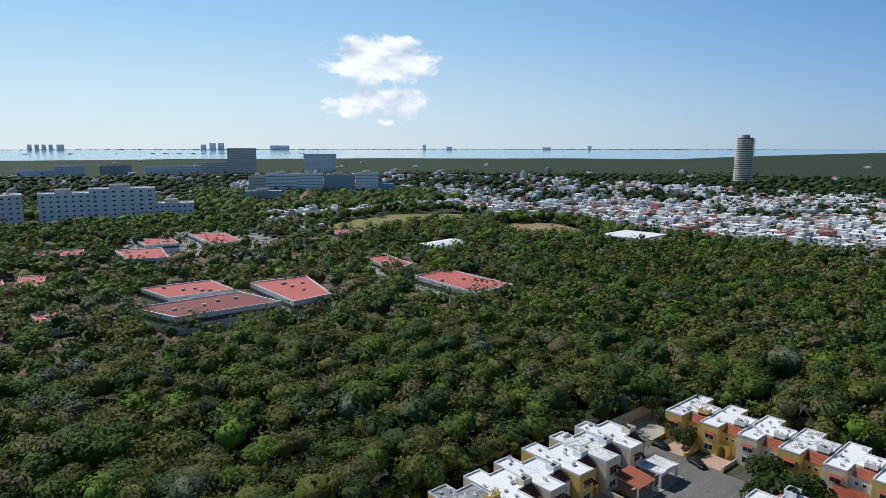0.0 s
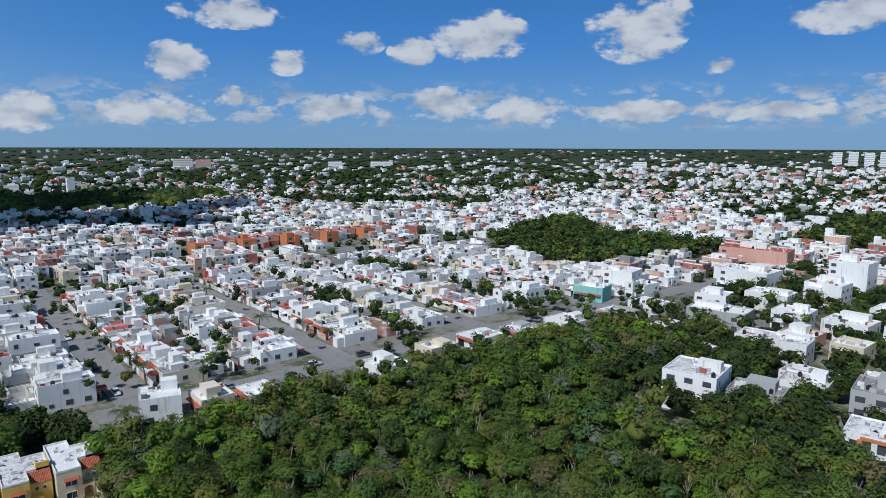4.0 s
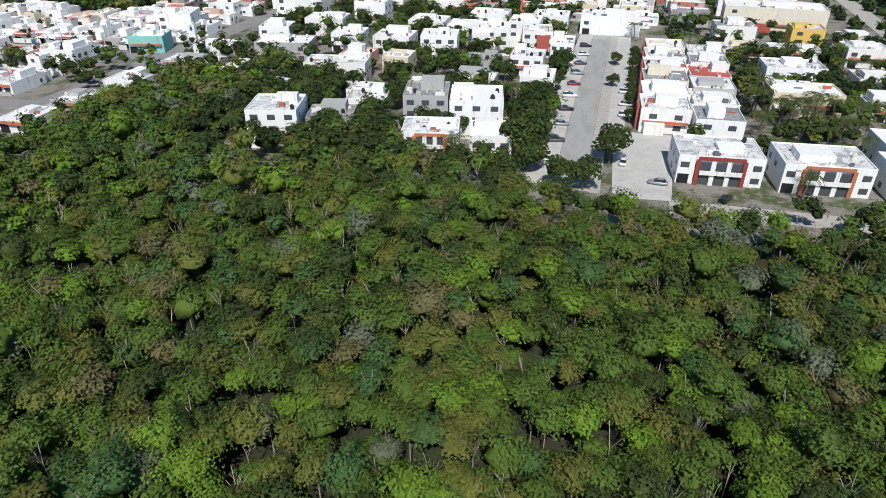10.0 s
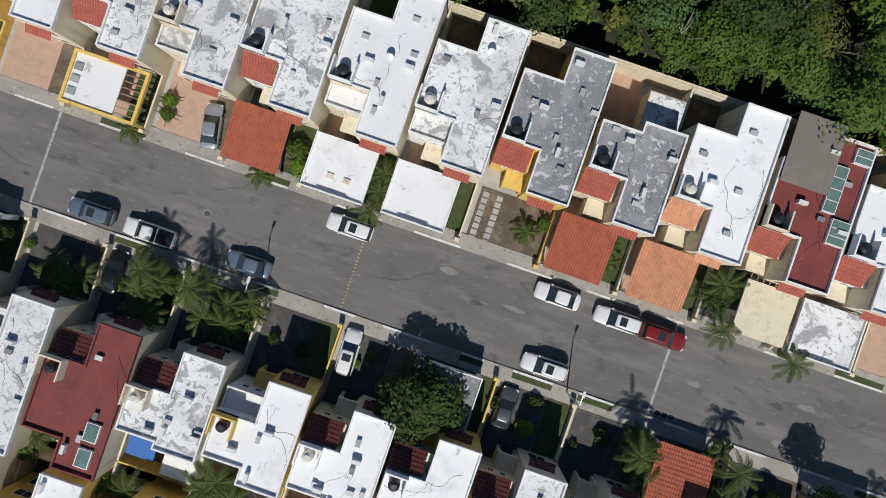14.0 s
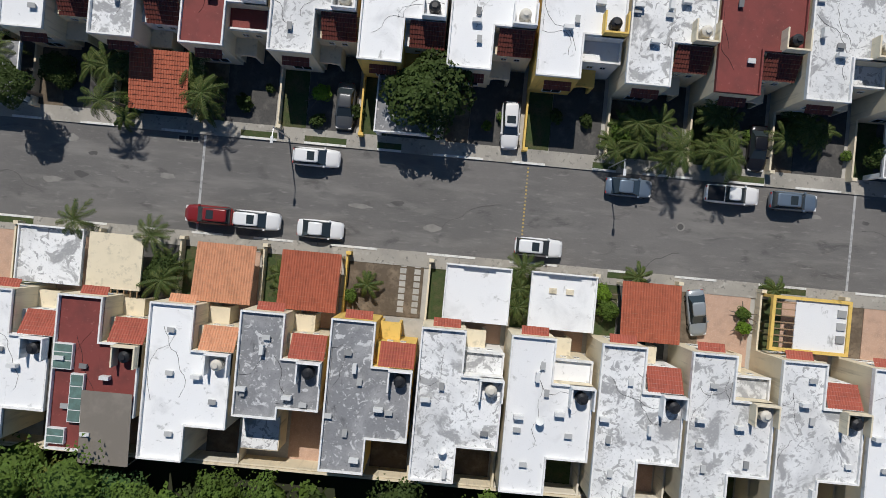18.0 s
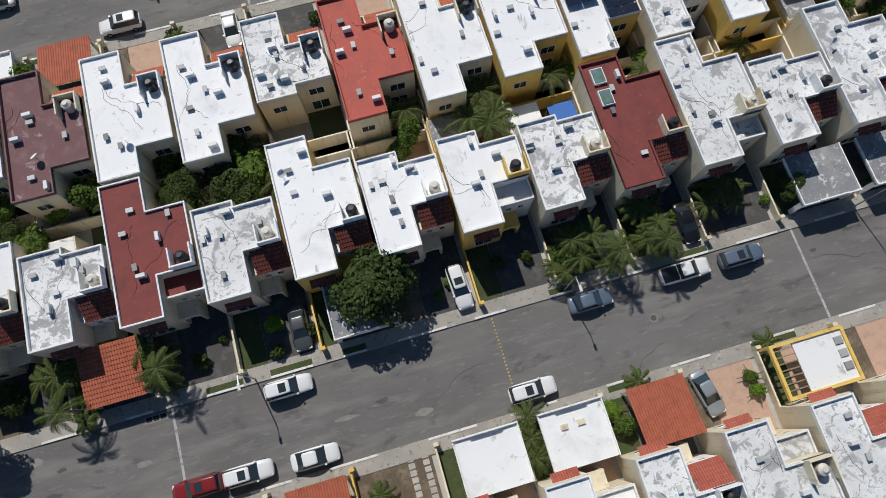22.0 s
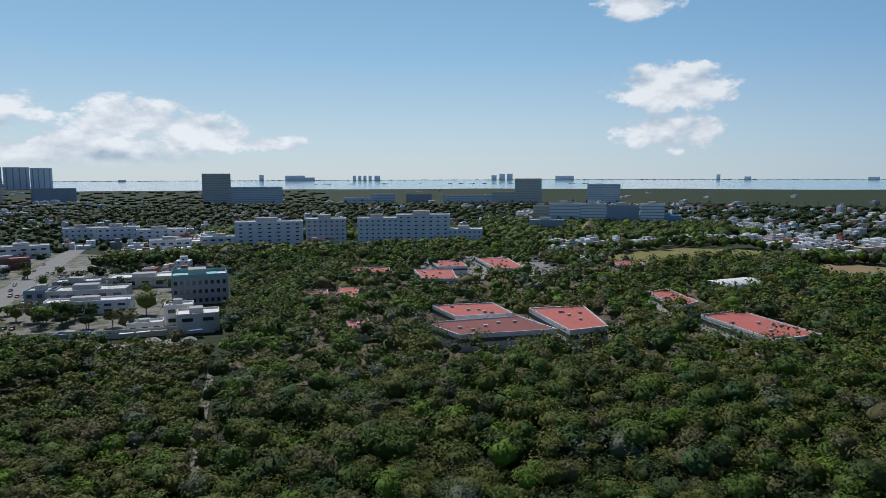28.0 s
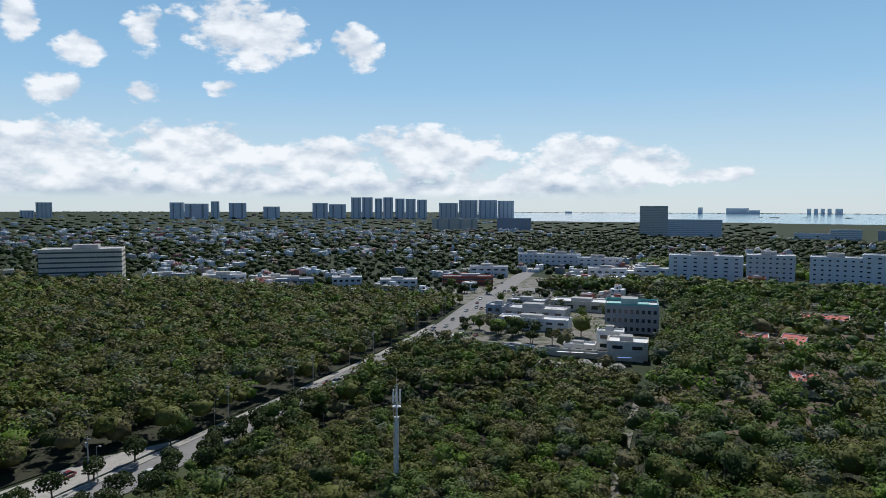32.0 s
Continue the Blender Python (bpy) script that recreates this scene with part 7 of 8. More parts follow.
for spec in ((74, 167, 15, 12, 6.3), (58, 204, 19, 12, 6.2), (82, 204, 15, 12, 3.6), (60, 230, 18, 12, 6.3), (92, 182, 14, 12, 6.3), (48, 262, 16, 11, 3.6), (68, 265, 17, 11, 3.5), (90, 262, 14, 11, 6.2), (50, 288, 15, 11, 6.2), (96, 292, 13, 11, 3.6), (86, 232, 14, 11, 3.6), (96, 212, 16, 12, 6.2), (72, 150, 17, 13, 6.5), (94, 150, 17, 13, 6.5)):
    town_house(*spec[:5], 3, wall=mr.choice(("snow", "white", "cream")), roof=mr.choice(("roof_worn", "roof_gray", "roof_white", "roof_worn")), bays=3, name="apartment_house", label="white two-storey apartment house among palms", group="apartment houses")
town_house(69, 315, 40, 16, 9, -4, "pale", "roof_white", "warehouse", 5, "pale windowed warehouse with a white roof", "warehouses")
town_house(77, 290, 12, 10, 6, 0, "yellow", "roof_worn", "shop", 2, "yellow shop with a flat roof", "shops")
town_house(2, 292, 24, 14, 7, 0, "snow", "roof_white", "apartment_house", 5, "white apartment house closing the street", "apartment houses")
# small vents, sheds and low walls on the town roofs
CLUTTER = []
for x, y, w, d, h, a in ROOF_TOPS:
    for k in range(int(4 + w * d / 28)):
        u, v = yr.uniform(-0.44, 0.44) * w, yr.uniform(-0.44, 0.44) * d
        sw, sd = yr.choice(((0.5, 0.5), (0.9, 0.4), (0.4, 0.9), (1.4, 1.1), (2.4, 0.2), (0.2, 2.6), (0.7, 0.7)))
        CLUTTER.append((x + u * math.cos(a) - v * math.sin(a), y + u * math.sin(a) + v * math.cos(a), h, h + yr.uniform(0.35, 1.1), sw, sd, a))
soup("roof_clutter", *boxes(*np.array(CLUTTER).T), "roof_bits", "stuff", "small vents, units and low walls on town roofs", "roof clutter")
# dark side windows and doors of the town houses
SIDES = []
for x, y, w, d, h, a in ROOF_TOPS:
    for lev in (0.9,) if h < 5 else (0.9, 3.8) if h < 8 else (0.9, 3.8, 6.7):
        for side, span in (((1, 0), d), ((-1, 0), d), ((0, 1), w)):
            for k in range(int(span / 3.6)):
                if yr.random() < 0.6:
                    off = (k + 0.5 + yr.uniform(-0.2, 0.2)) / int(span / 3.6) * span - span / 2
                    u, v = (side[0] * w / 2, off) if side[0] else (off, side[1] * d / 2)
                    sw = yr.uniform(0.8, 1.6)
                    SIDES.append((x + u * math.cos(a) - v * math.sin(a), y + u * math.sin(a) + v * math.cos(a), lev, lev + yr.uniform(0.8, 1.4), 0.12 if side[0] else sw, sw if side[0] else 0.12, a))
soup("side_windows", *boxes(*np.array(SIDES).T), "city_window", "stuff", "dark side windows of town houses", "windows")
# parked cars along the eastern street and lots
for i, (kind, paint) in enumerate((("sedan", "white"), ("suv", "grey"), ("sedan", "silver"), ("sedan", "black"), ("suv", "white"), ("sedan", "red"), ("suv", "silver"), ("sedan", "grey"), ("sedan", "white"), ("suv", "black"))):
    park(kind, paint, -9.0 + i * 0.3, 150 + i * 12.6, 10)
for kind, paint, x, y, a in (("sedan", "silver", 16, 142, 175), ("sedan", "black", 30, 137, 60), ("suv", "white", 9, 186, 0), ("sedan", "white", 9, 196, 0), ("suv", "white", 9, 208, 0), ("sedan", "white", 8.4, 152, 80),
                             ("sedan", "silver", -163, 62, 88), ("suv", "white", -165, 88, 90), ("suv", "grey", -164, 104, 90), ("sedan", "white", -178, 37.5, 0), ("sedan", "red", -190, 43, 0), ("suv", "black", -202, 37.5, 0), ("sedan", "grey", -162, 112, 90), ("suv", "white", -160, 122, 90), ("sedan", "blue", -222, 43, 0), ("sedan", "white", -240, 37.5, 0)):
    park(kind, paint, x, y, a)
# trees between the houses
tg = np.random.default_rng(31)


def scatter(name, x0, x1, y0, y1, n, rmin, rmax, quads, size, label):
    """Trees between the houses: a few kinds, kept off the footprints and the street."""
    x, y, r_ = tg.uniform(x0, x1, n), tg.uniform(y0, y1, n), tg.uniform(rmin, rmax, n)
    ok = ~((x > -9.5) & (x < 8) & (y < 290)) & ~((x > 4) & (x < 21) & (y < 176))
    for fx, fy, fw, fd in FOOT:
        ok &= ~((np.abs(x - fx) < fw + r_ * 0.45) & (np.abs(y - fy) < fd + r_ * 0.45))
    x, y, r_ = x[ok], y[ok], r_[ok]
    z = r_ * 0.35 + tg.uniform(1.5, 5.2, len(x))
    kind_of = tg.random(len(x))
    for mat, lo, hi in (("leaf", 0, 0.16), ("leaf_dark", 0.16, 0.62), ("leaf_far", 0.62, 0.9), ("leaf_olive", 0.9, 1)):
        k = (kind_of >= lo) & (kind_of < hi)
        crowns(name, x[k], y[k], z[k], r_[k], quads, size, mat, label, seed=int(abs(x0)) % 37 + 60, core=0.7)


scatter("town_trees", -300, -170, 58, 78, 120, 1.6, 3.2, 60, 0.48, "green yard trees between town houses")
scatter("town_trees", -300, -170, 112, 136, 140, 1.6, 3.4, 60, 0.48, "green yard trees between town houses")
scatter("town_trees", -300, -158, 168, 196, 150, 1.6, 3.6, 60, 0.48, "green yard trees between town houses")
scatter("town_trees", -300, -170, 26, 230, 260, 1.2, 2.4, 44, 0.42, "green yard trees between town houses")
scatter("town_trees", -158, -134, 36, 240, 90, 1.4, 3.0, 60, 0.45, "green yard trees between town houses")
scatter("town_trees", -134, -11, 186, 350, 900, 1.4, 4.0, 80, 0.5, "green trees among apartment houses")
scatter("town_trees", -100, -11, 130, 190, 420, 2.0, 4.4, 110, 0.42, "green trees among apartment houses")
scatter("town_trees", 24, 124, 156, 306, 430, 1.4, 3.2, 84, 0.52, "green trees among apartment houses")
scatter("town_trees", 34, 120, 123, 129, 30, 1.5, 2.8, 100, 0.36, "green roadside trees")
for k, wood_ in enumerate(WOODS):
    stand("forest", wood_, 5.4 if k < 5 else 10.0, 7.5, "dense green wood between town blocks", 41 + k, SHADED)
for x, y, k in ((-150, 33, 3), (-154, 34, 1), (-180, 45.5, 3), (-196, 46, 1), (-172, 58, 3), (-208, 90, 3), (-226, 103, 3), (-184, 104, 1), (-240, 46, 3), (-262, 92, 3), (-60, 160, 3), (-40, 212, 3), (-33, 212, 3), (-52, 209, 3), (-20, 160, 1), (46, 141, 3),
                (58, 162, 3), (64, 168, 3), (48, 166, 1), (44, 182, 3), (82, 168, 3), (84, 190, 3), (66, 210, 3), (48, 204, 3), (-88, 158, 3), (-76, 162, 1), (12, 282, 3)):
    palm(x, y, k, 1.25)
for x, y, r_ in ((-15.5, 149, 6.4), (-15, 159, 6.0), (5.0, 151, 5.2), (-0.5, 135, 4.2), (-5.5, 133, 4.4), (-19, 190, 4.0), (-34, 160, 3.2), (-66, 150, 4.4), (-58, 145, 3.8), (-95, 166, 5.5), (-50, 138, 4.0)):
    garden_tree(x, y, r_ * 1.9, r_, 2 if r_ < 4 else 0, "leafy green street tree beside the road")


for k in range(84):
    x, y = (mr.uniform(26, 118), mr.uniform(158, 262)) if k < 36 else (mr.uniform(42, 74), mr.uniform(168, 196)) if k < 53 else (mr.uniform(-110, -12), mr.uniform(140, 270))
    if not any(abs(x - fx) < fw + 1.5 and abs(y - fy) < fd + 1.5 for fx, fy, fw, fd in FOOT):
        palm(x, y, 3, mr.uniform(1.4, 1.85))


for x, y, r_ in ((-13, 142, 4.6), (-15.5, 165, 4.2), (-13, 180, 3.8), (-14, 206, 4.0), (-13, 232, 3.8), (-12.5, 255, 3.4), (-12.6, 218, 3.0), (4.6, 214, 2.4), (5.2, 240, 2.6), (-30, 136, 4.2), (-42, 160, 4.0), (-58, 160, 4.6), (-76, 172, 4.4), (-26, 186, 3.4), (-52, 146, 4.6), (-90, 150, 4.4), (-57, 176, 4.8), (-50, 182, 4.2), (-88, 184, 5.0), (-80, 178, 4.6), (-20, 170, 4.6), (-18, 158, 4.4), (-16, 191, 4.2), (-46, 212, 4.4), (-30, 212, 4.0), (-62, 200, 4.2), (-70, 224, 4.4), (-44, 236, 4.0), (-14, 222, 4.0), (44, 242, 4.2), (70, 222, 4.4), (46, 224, 4.0), (78, 216, 3.8), (76, 248, 4.2), (60, 250, 4.0), (104, 232, 4.4)):
    garden_tree(x, y, r_ * 1.8, r_, 2, "broad dark green street tree among apartment houses")


# lattice mast, red and white
def mast(x, y, h, w, sections, label):
    e = empty("lattice_mast", pose(x, y, 0), label, "mast")
    M.setdefault("mast_red", material("mast_red", (0.45, 0.03, 0.02), 0.6))
    for k in range(sections):
        z0, z1 = h * k / sections, h * (k + 1) / sections
        bm = bmesh.new()
        for a in range(3):
            c, s_ = math.cos(a * 2.094) * w, math.sin(a * 2.094) * w
            c2, s2 = math.cos((a + 1) * 2.094) * w, math.sin((a + 1) * 2.094) * w
            cyl(bm, c, s_, z0, z1, w * 0.16, None, 6)
            n = 3
            for j in range(n):
                za, zb = z0 + (z1 - z0) * j / n, z0 + (z1 - z0) * (j + 1) / n
                p = [bm.verts.new(v) for v in ((c, s_, za), (c, s_, za + w * 0.3), (c2, s2, zb), (c2, s2, zb - w * 0.3))]
                bm.faces.new(p)
        part("mast_section", bm, "mast_red" if k % 2 == 0 else "ac", e)
    return e


mast(-47, 345, 37, 1.5, 7, "red and white lattice radio mast")
# antenna pole in the scrub north of the estate
e = empty("antenna_pole", pose(59.6, -128.9, 0), "white steel antenna pole with panels at the top", "antenna pole")
bm = bmesh.new()
cyl(bm, 0, 0, 0, 18.0, 0.55, 0.45, 12)
part("pole", bm, "ac", e)
bm = bmesh.new()
cyl(bm, 0, 0, 18.0, 25.0, 0.26, 0.2, 10)
part("upper_pole", bm, "ac", e)
bm = bmesh.new()
cyl(bm, 0, 0, 25.0, 28.2, 0.09, 0.04, 8)
part("spike", bm, "metal", e)
for a in range(6):
    bm = bmesh.new()
    q = a * math.pi / 3
    box(bm, math.cos(q) * 0.85 - 0.15, math.cos(q) * 0.85 + 0.15, math.sin(q) * 0.85 - 0.12, math.sin(q) * 0.85 + 0.12, 21.2, 24.4 if a % 2 else 23.6)
    part("antenna_panel", bm, "frame", e)
    bm = bmesh.new()
    slant(bm, -0.04, 0.04, 0.15, 22.6, 0.85, 22.7, 0.08)
    bmesh.ops.rotate(bm, verts=bm.verts[:], cent=(0, 0, 0), matrix=Matrix.Rotation(q - math.pi / 2, 3, "Z"))
    part("bracket", bm, "metal", e)
for z, r_ in ((20.4, 1.0), (18.0, 0.62), (9.0, 0.62)):
    bm = bmesh.new()
    cyl(bm, 0, 0, z, z + 0.16, r_, r_, 12)
    part("collar", bm, "metal", e)
bm = bmesh.new()
for s_ in (-0.2, 0.2):
    box(bm, 0.72 - 0.03, 0.72 + 0.03, s_ - 0.03, s_ + 0.03, 0.5, 20.3)
for k in range(32):
    box(bm, 0.70, 0.74, -0.17, 0.17, 1.0 + k * 0.6, 1.05 + k * 0.6)
part("ladder", bm, "metal", e)
bm = bmesh.new()
cyl(bm, -0.62, 0.1, 0.5, 20.3, 0.06, None, 6)
part("feeder_pipe", bm, "iron", e)


# ---- north: avenue, campus, clinics, towers ----
slab("avenue", [(118, -60), (128, -60), (125.5, -260), (131, -340), (139, -400), (166, -700), (150, -700), (124, -400), (117, -340), (114.5, -260)], -0.3, 0.0, "road_pale", "pale grey two-lane avenue through the forest", "road")
slab("avenue_branch", [(131, -60), (150, -60), (141, -122), (131, -140)], -0.3, 0.0, "concrete", "grey carriageway joining the avenue from the forest", "road")
slab("sidewalk_avenue", [(128, -60), (130.5, -60), (128, -260), (133, -330), (131, -335), (125.5, -260)], -0.2, 0.14, "concrete", "pale concrete sidewalk along the avenue", "sidewalk")
slab("verge_avenue", [(104, -60), (117.6, -60), (114.3, -262), (107, -262), (103, -190)], -0.31, -0.045, "lawn", "weedy verge along the avenue", "verge")
slab("parking_north", [(30, -300), (112, -285), (128, -400), (200, -470), (190, -640), (60, -560), (20, -440)], -0.32, -0.04, "lot_ground", "dusty car park and junction", "parking lot")
slab("cross_avenue", [(150, -520), (-260, -500), (-420, -560), (-420, -545), (-258, -486), (150, -505)], -0.3, 0.005, "road_pale", "pale grey avenue crossing behind the campus", "road")
slab("campus_ground", [(10, -202), (-60, -198), (-100, -192), (-190, -162), (-255, -242), (-330, -264), (-260, -420), (-60, -440), (10, -400)], -0.33, -0.06, "soil", "shaded ground between campus buildings", "ground")
slab("sports_field_green", [(-268, -463), (-310, -486), (-366, -496), (-405, -476), (-418, -451), (-382, -419), (-320, -408), (-272, -413), (-262, -438)], -0.3, -0.03, "field_green", "dry yellow-green sports field", "field")
slab("sports_field_brown", [(-372, -378), (-410, -372), (-424, -350), (-400, -290), (-383, -277), (-345, -290), (-336, -320)], -0.3, -0.03, "field_brown", "bare brown sports field", "field")


def block(x, y, w, d, h, wall, floors, label, bays=0, rz=None, name="office_building", group="", roof="roof_worn", z0=0.0, gap=0.5, category="building", strips=0):
    """A large building that turns its front to the drone unless rz is given."""
    if rz is None:
        rz = math.degrees(math.atan2(y, x)) + 90 + 180
    e = empty(name, pose(x, y, z0, 0, 0, rz), label, category, group)
    bm = bmesh.new()
    ring_wall(bm, w, d, h, 0.9, 0.4)
    part("wall", bm, "wall_" + wall, e)
    bm = bmesh.new()
    box(bm, -w / 2 + 0.38, w / 2 - 0.38, -d / 2 + 0.38, d / 2 - 0.38, h - 0.3, h + 0.1)
    part("roof", bm, roof, e)
    if math.hypot(x, y) < 1000:
        bm = bmesh.new()
        box(bm, -w * 0.2, w * 0.12, -d * 0.2, d * 0.25, h, h + min(4.0, h * 0.2 + 1))
        part("roof_plant", bm, "wall_grey", e)
    fh = h / max(1, floors)
    for k in range(strips):
        bm = bmesh.new()
        sx = ((k + 0.5) / strips - 0.5) * w
        box(bm, sx - w * 0.09 / strips, sx + w * 0.09 / strips, -d / 2 - 0.25, -d / 2 + 0.1, h * 0.04, h * 0.97)
        part("window_strip", bm, "wall_grey", e)
    for f in range(floors):
        if bays and math.hypot(x, y) > 560:
            bm = bmesh.new()
            for b in range(bays):
                xx = ((b + 0.5) / bays - 0.5) * w * 0.96
                box(bm, xx - w / bays * gap / 2, xx + w / bays * gap / 2, -d / 2 - 0.12, -d / 2 + 0.05, fh * (f + 0.34), fh * (f + 0.64))
            part("window_row", bm, "glass", e)
        elif bays:
            for b in range(bays):
                xx = ((b + 0.5) / bays - 0.5) * w * 0.96
                child("window", ME["pane"], e, pose(xx, -d / 2 - 0.05, fh * (f + 0.3)) @ Matrix.Diagonal((w / bays * gap, 4, fh * 0.42, 1)))
        else:
            bm = bmesh.new()
            ring_band(bm, w + 0.2, d + 0.2, fh * (f + 0.3), fh * (f + 0.3) + fh * gap * 0.8)
            # far bands paler than near glass: distance haze put into their colour
            part("window_band", bm, "city_window" if math.hypot(x, y) < 700 else "wall_steel", e)
    return e


def ring_band(bm, w, d, z0, z1):
    o = [(-w / 2, -d / 2), (w / 2, -d / 2), (w / 2, d / 2), (-w / 2, d / 2)]
    a = [bm.verts.new((x, y, z0)) for x, y in o]
    b = [bm.verts.new((x, y, z1)) for x, y in o]
    for i in range(4):
        bm.faces.new((a[i], a[(i + 1) % 4], b[(i + 1) % 4], b[i]))


# campus halls with red roofs
def hall(pts, h, label):
    cx, cy = sum(p[0] for p in pts) / 4, sum(p[1] for p in pts) / 4
    e = empty("campus_hall", pose(cx, cy, 0), label, "building", "campus halls")
    loc = [(x - cx, y - cy) for x, y in pts]
    bm = bmesh.new()
    prism(bm, loc, 0, h)
    part("wall", bm, "wall_white", e)
    bm = bmesh.new()
    prism(bm, [(x * 0.98, y * 0.98) for x, y in loc], h, h + 0.12)
    part("roof", bm, "campus_dark" if pts[0] == (-64, -246) else "campus_red", e)
    bm = bmesh.new()
    prism(bm, [(x * 1.004, y * 1.004) for x, y in loc], h * 0.55, h * 0.8)
    part("window_band", bm, "city_window", e)
    bm = bmesh.new()
    ring = [[bm.verts.new((x * s_, y * s_, z)) for x, y in loc] for s_, z in ((1.012, h - 0.3), (1.012, h + 0.6), (0.985, h + 0.6), (0.985, h))]
    for p, q in zip(ring, ring[1:]):
        for i in range(4):
            bm.faces.new((p[i], p[(i + 1) % 4], q[(i + 1) % 4], q[i]))
    bmesh.ops.recalc_face_normals(bm, faces=bm.faces[:])
    part("parapet", bm, "wall_white", e)
    for k in range(5):
        u, v = mr.uniform(0.15, 0.85), mr.uniform(0.15, 0.85)
        px = (loc[0][0] * (1 - u) + loc[1][0] * u) * (1 - v) + (loc[3][0] * (1 - u) + loc[2][0] * u) * v
        py = (loc[0][1] * (1 - u) + loc[1][1] * u) * (1 - v) + (loc[3][1] * (1 - u) + loc[2][1] * u) * v
        child("roof_vent", ME["vent"], e, pose(px, py, h + 0.1) @ Matrix.Scale(2.4, 4))


M["campus_dark"] = material("campus_dark", (0.25, 0.075, 0.065), 0.85, marks=((0.2, 0.45, 0.7, (0.20, 0.07, 0.06)), (1.2, 0.55, 0.75, (0.32, 0.13, 0.11))))
M["campus_red"] = material("campus_red", (0.52, 0.13, 0.10), 0.85, marks=((0.2, 0.45, 0.7, (0.40, 0.12, 0.10)), (1.2, 0.55, 0.75, (0.58, 0.24, 0.2))))
CAMPUS = (([(-64, -246), (-104, -247), (-109, -221), (-71, -223)], 6), ([(-113, -256), (-138, -254), (-128, -216), (-111, -214)], 7), ([(-175, -223), (-196, -226), (-194, -182), (-172, -181)], 7),
          ([(-188, -280), (-203, -286), (-196, -252), (-181, -245)], 6), ([(-76, -279), (-104, -277), (-104, -253), (-79, -254)], 6), ([(-35, -264), (-44, -265), (-45, -250), (-35, -249)], 5), ([(-43, -346), (-53, -342), (-47, -315), (-37, -317)], 5),
          ([(-95, -392), (-118, -386), (-110, -350), (-92, -355)], 6), ([(-152, -440), (-172, -428), (-164, -378), (-146, -382)], 6), ([(-20, -345), (-36, -343), (-35, -328), (-20, -330)], 5), ([(-118, -440), (-138, -432), (-134, -404), (-116, -408)], 5),
          ([(-233, -400), (-255, -395), (-250, -375), (-232, -380)], 5), ([(-60, -420), (-84, -415), (-80, -395), (-58, -400)], 5))
slab("parking_campus", [(-125, -498), (-215, -506), (-204, -410), (-176, -372), (-140, -378), (-100, -400)], -0.3, -0.02, "road_pale", "pale asphalt car park beside the campus", "parking lot")
for pts, h in CAMPUS:
    hall(pts, h, "low campus hall with a faded red flat roof")
# white canopy hall and arched membrane roof by the fields
e = empty("sports_canopy", pose(-363, -236, 0, 0, 0, 2), "white flat sports canopy on slim columns", "canopy")
bm = bmesh.new()
box(bm, -16, 16, -15, 15, 7.4, 8.1)
part("canopy_roof", bm, "roof_white", e)
for sx in (-1, -0.33, 0.33, 1):
    for sy in (-1, 1):
        bm = bmesh.new()
        cyl(bm, sx * 15, sy * 14, 0, 7.4, 0.3, None, 8)
        part("column", bm, "ac", e)
e = empty("membrane_hall", pose(-250, -295, 0, 0, 0, 8), "white arched membrane roof of a sports court", "hall")
bm = bmesh.new()
prev = None
for i in range(11):
    a = math.pi * i / 10
    ring = [bm.verts.new((x, -math.cos(a) * 9, 4.5 + math.sin(a) * 3.2)) for x in (-15, 15)]
    if prev:
        bm.faces.new((prev[0], prev[1], ring[1], ring[0]))
    prev = ring
part("membrane", bm, "roof_white", e, smooth=True)
bm = bmesh.new()
box(bm, -14.8, 14.8, -8.8, 8.8, 0, 4.5)
part("wall", bm, "wall_white", e)
# clinics and shops by the avenue
clinic = block(28, -358, 27, 22, 13.5, "grey", 3, "grey clinic with a turquoise roof terrace", 9, 185, roof="roof_white")
M["turquoise"] = material("turquoise", (0.16, 0.48, 0.46), 0.6, marks=((0.4, 0.45, 0.7, (0.30, 0.55, 0.52)),))
bm = bmesh.new()
box(bm, -12.4, 9.0, -9.8, 9.8, 13.65, 13.8)
part("terrace", bm, "turquoise", clinic)
for x0, x1, y0, y1 in ((-13.2, 13.2, -10.9, -10.8), (-13.2, 13.2, 10.8, 10.9), (-13.3, -13.2, -10.8, 10.8), (13.2, 13.3, -10.8, 10.8)):
    bm = bmesh.new()
    box(bm, x0, x1, y0, y1, 14.3, 15.5)
    part("glass_rail", bm, "turquoise", clinic)
block(77, -343, 38, 12, 5.5, "snow", 2, "low white shop building with a flat roof", 6, 180, roof="roof_white")
block(80, -360, 36, 16, 8.5, "grey", 2, "grey hall with a beige flat roof", 5, 180, roof="roof_worn")
block(102, -364, 14, 12, 8.5, "steel", 2, "blue-grey shop beside the avenue", 3, 180)
block(24, -291, 17, 13, 7.0, "pale", 2, "pale concrete store building", 2, 183, roof="roof_white")
block(33, -306, 12, 9, 8.0, "white", 2, "white store house behind the wall", 2, 183, roof="roof_white")
block(69, -277, 12, 6, 3.6, "steel", 1, "small blue-grey cabin on the lot", 2, 170, roof="roof_gray")
block(45, -293, 14, 8, 3.5, "white", 1, "low white workshop with a pale roof", 3, 183, roof="roof_white")
block(62, -420, 40, 18, 5.5, "pale", 1, "low pale market hall", 5, 180, roof="roof_white")
block(96, -408, 24, 14, 6, "grey", 2, "low grey shop beside the avenue", 4, 180)
block(176, -524, 42, 16, 7, "brick", 2, "dark low shopping pavilion", 0, 22, roof="roof_gray")
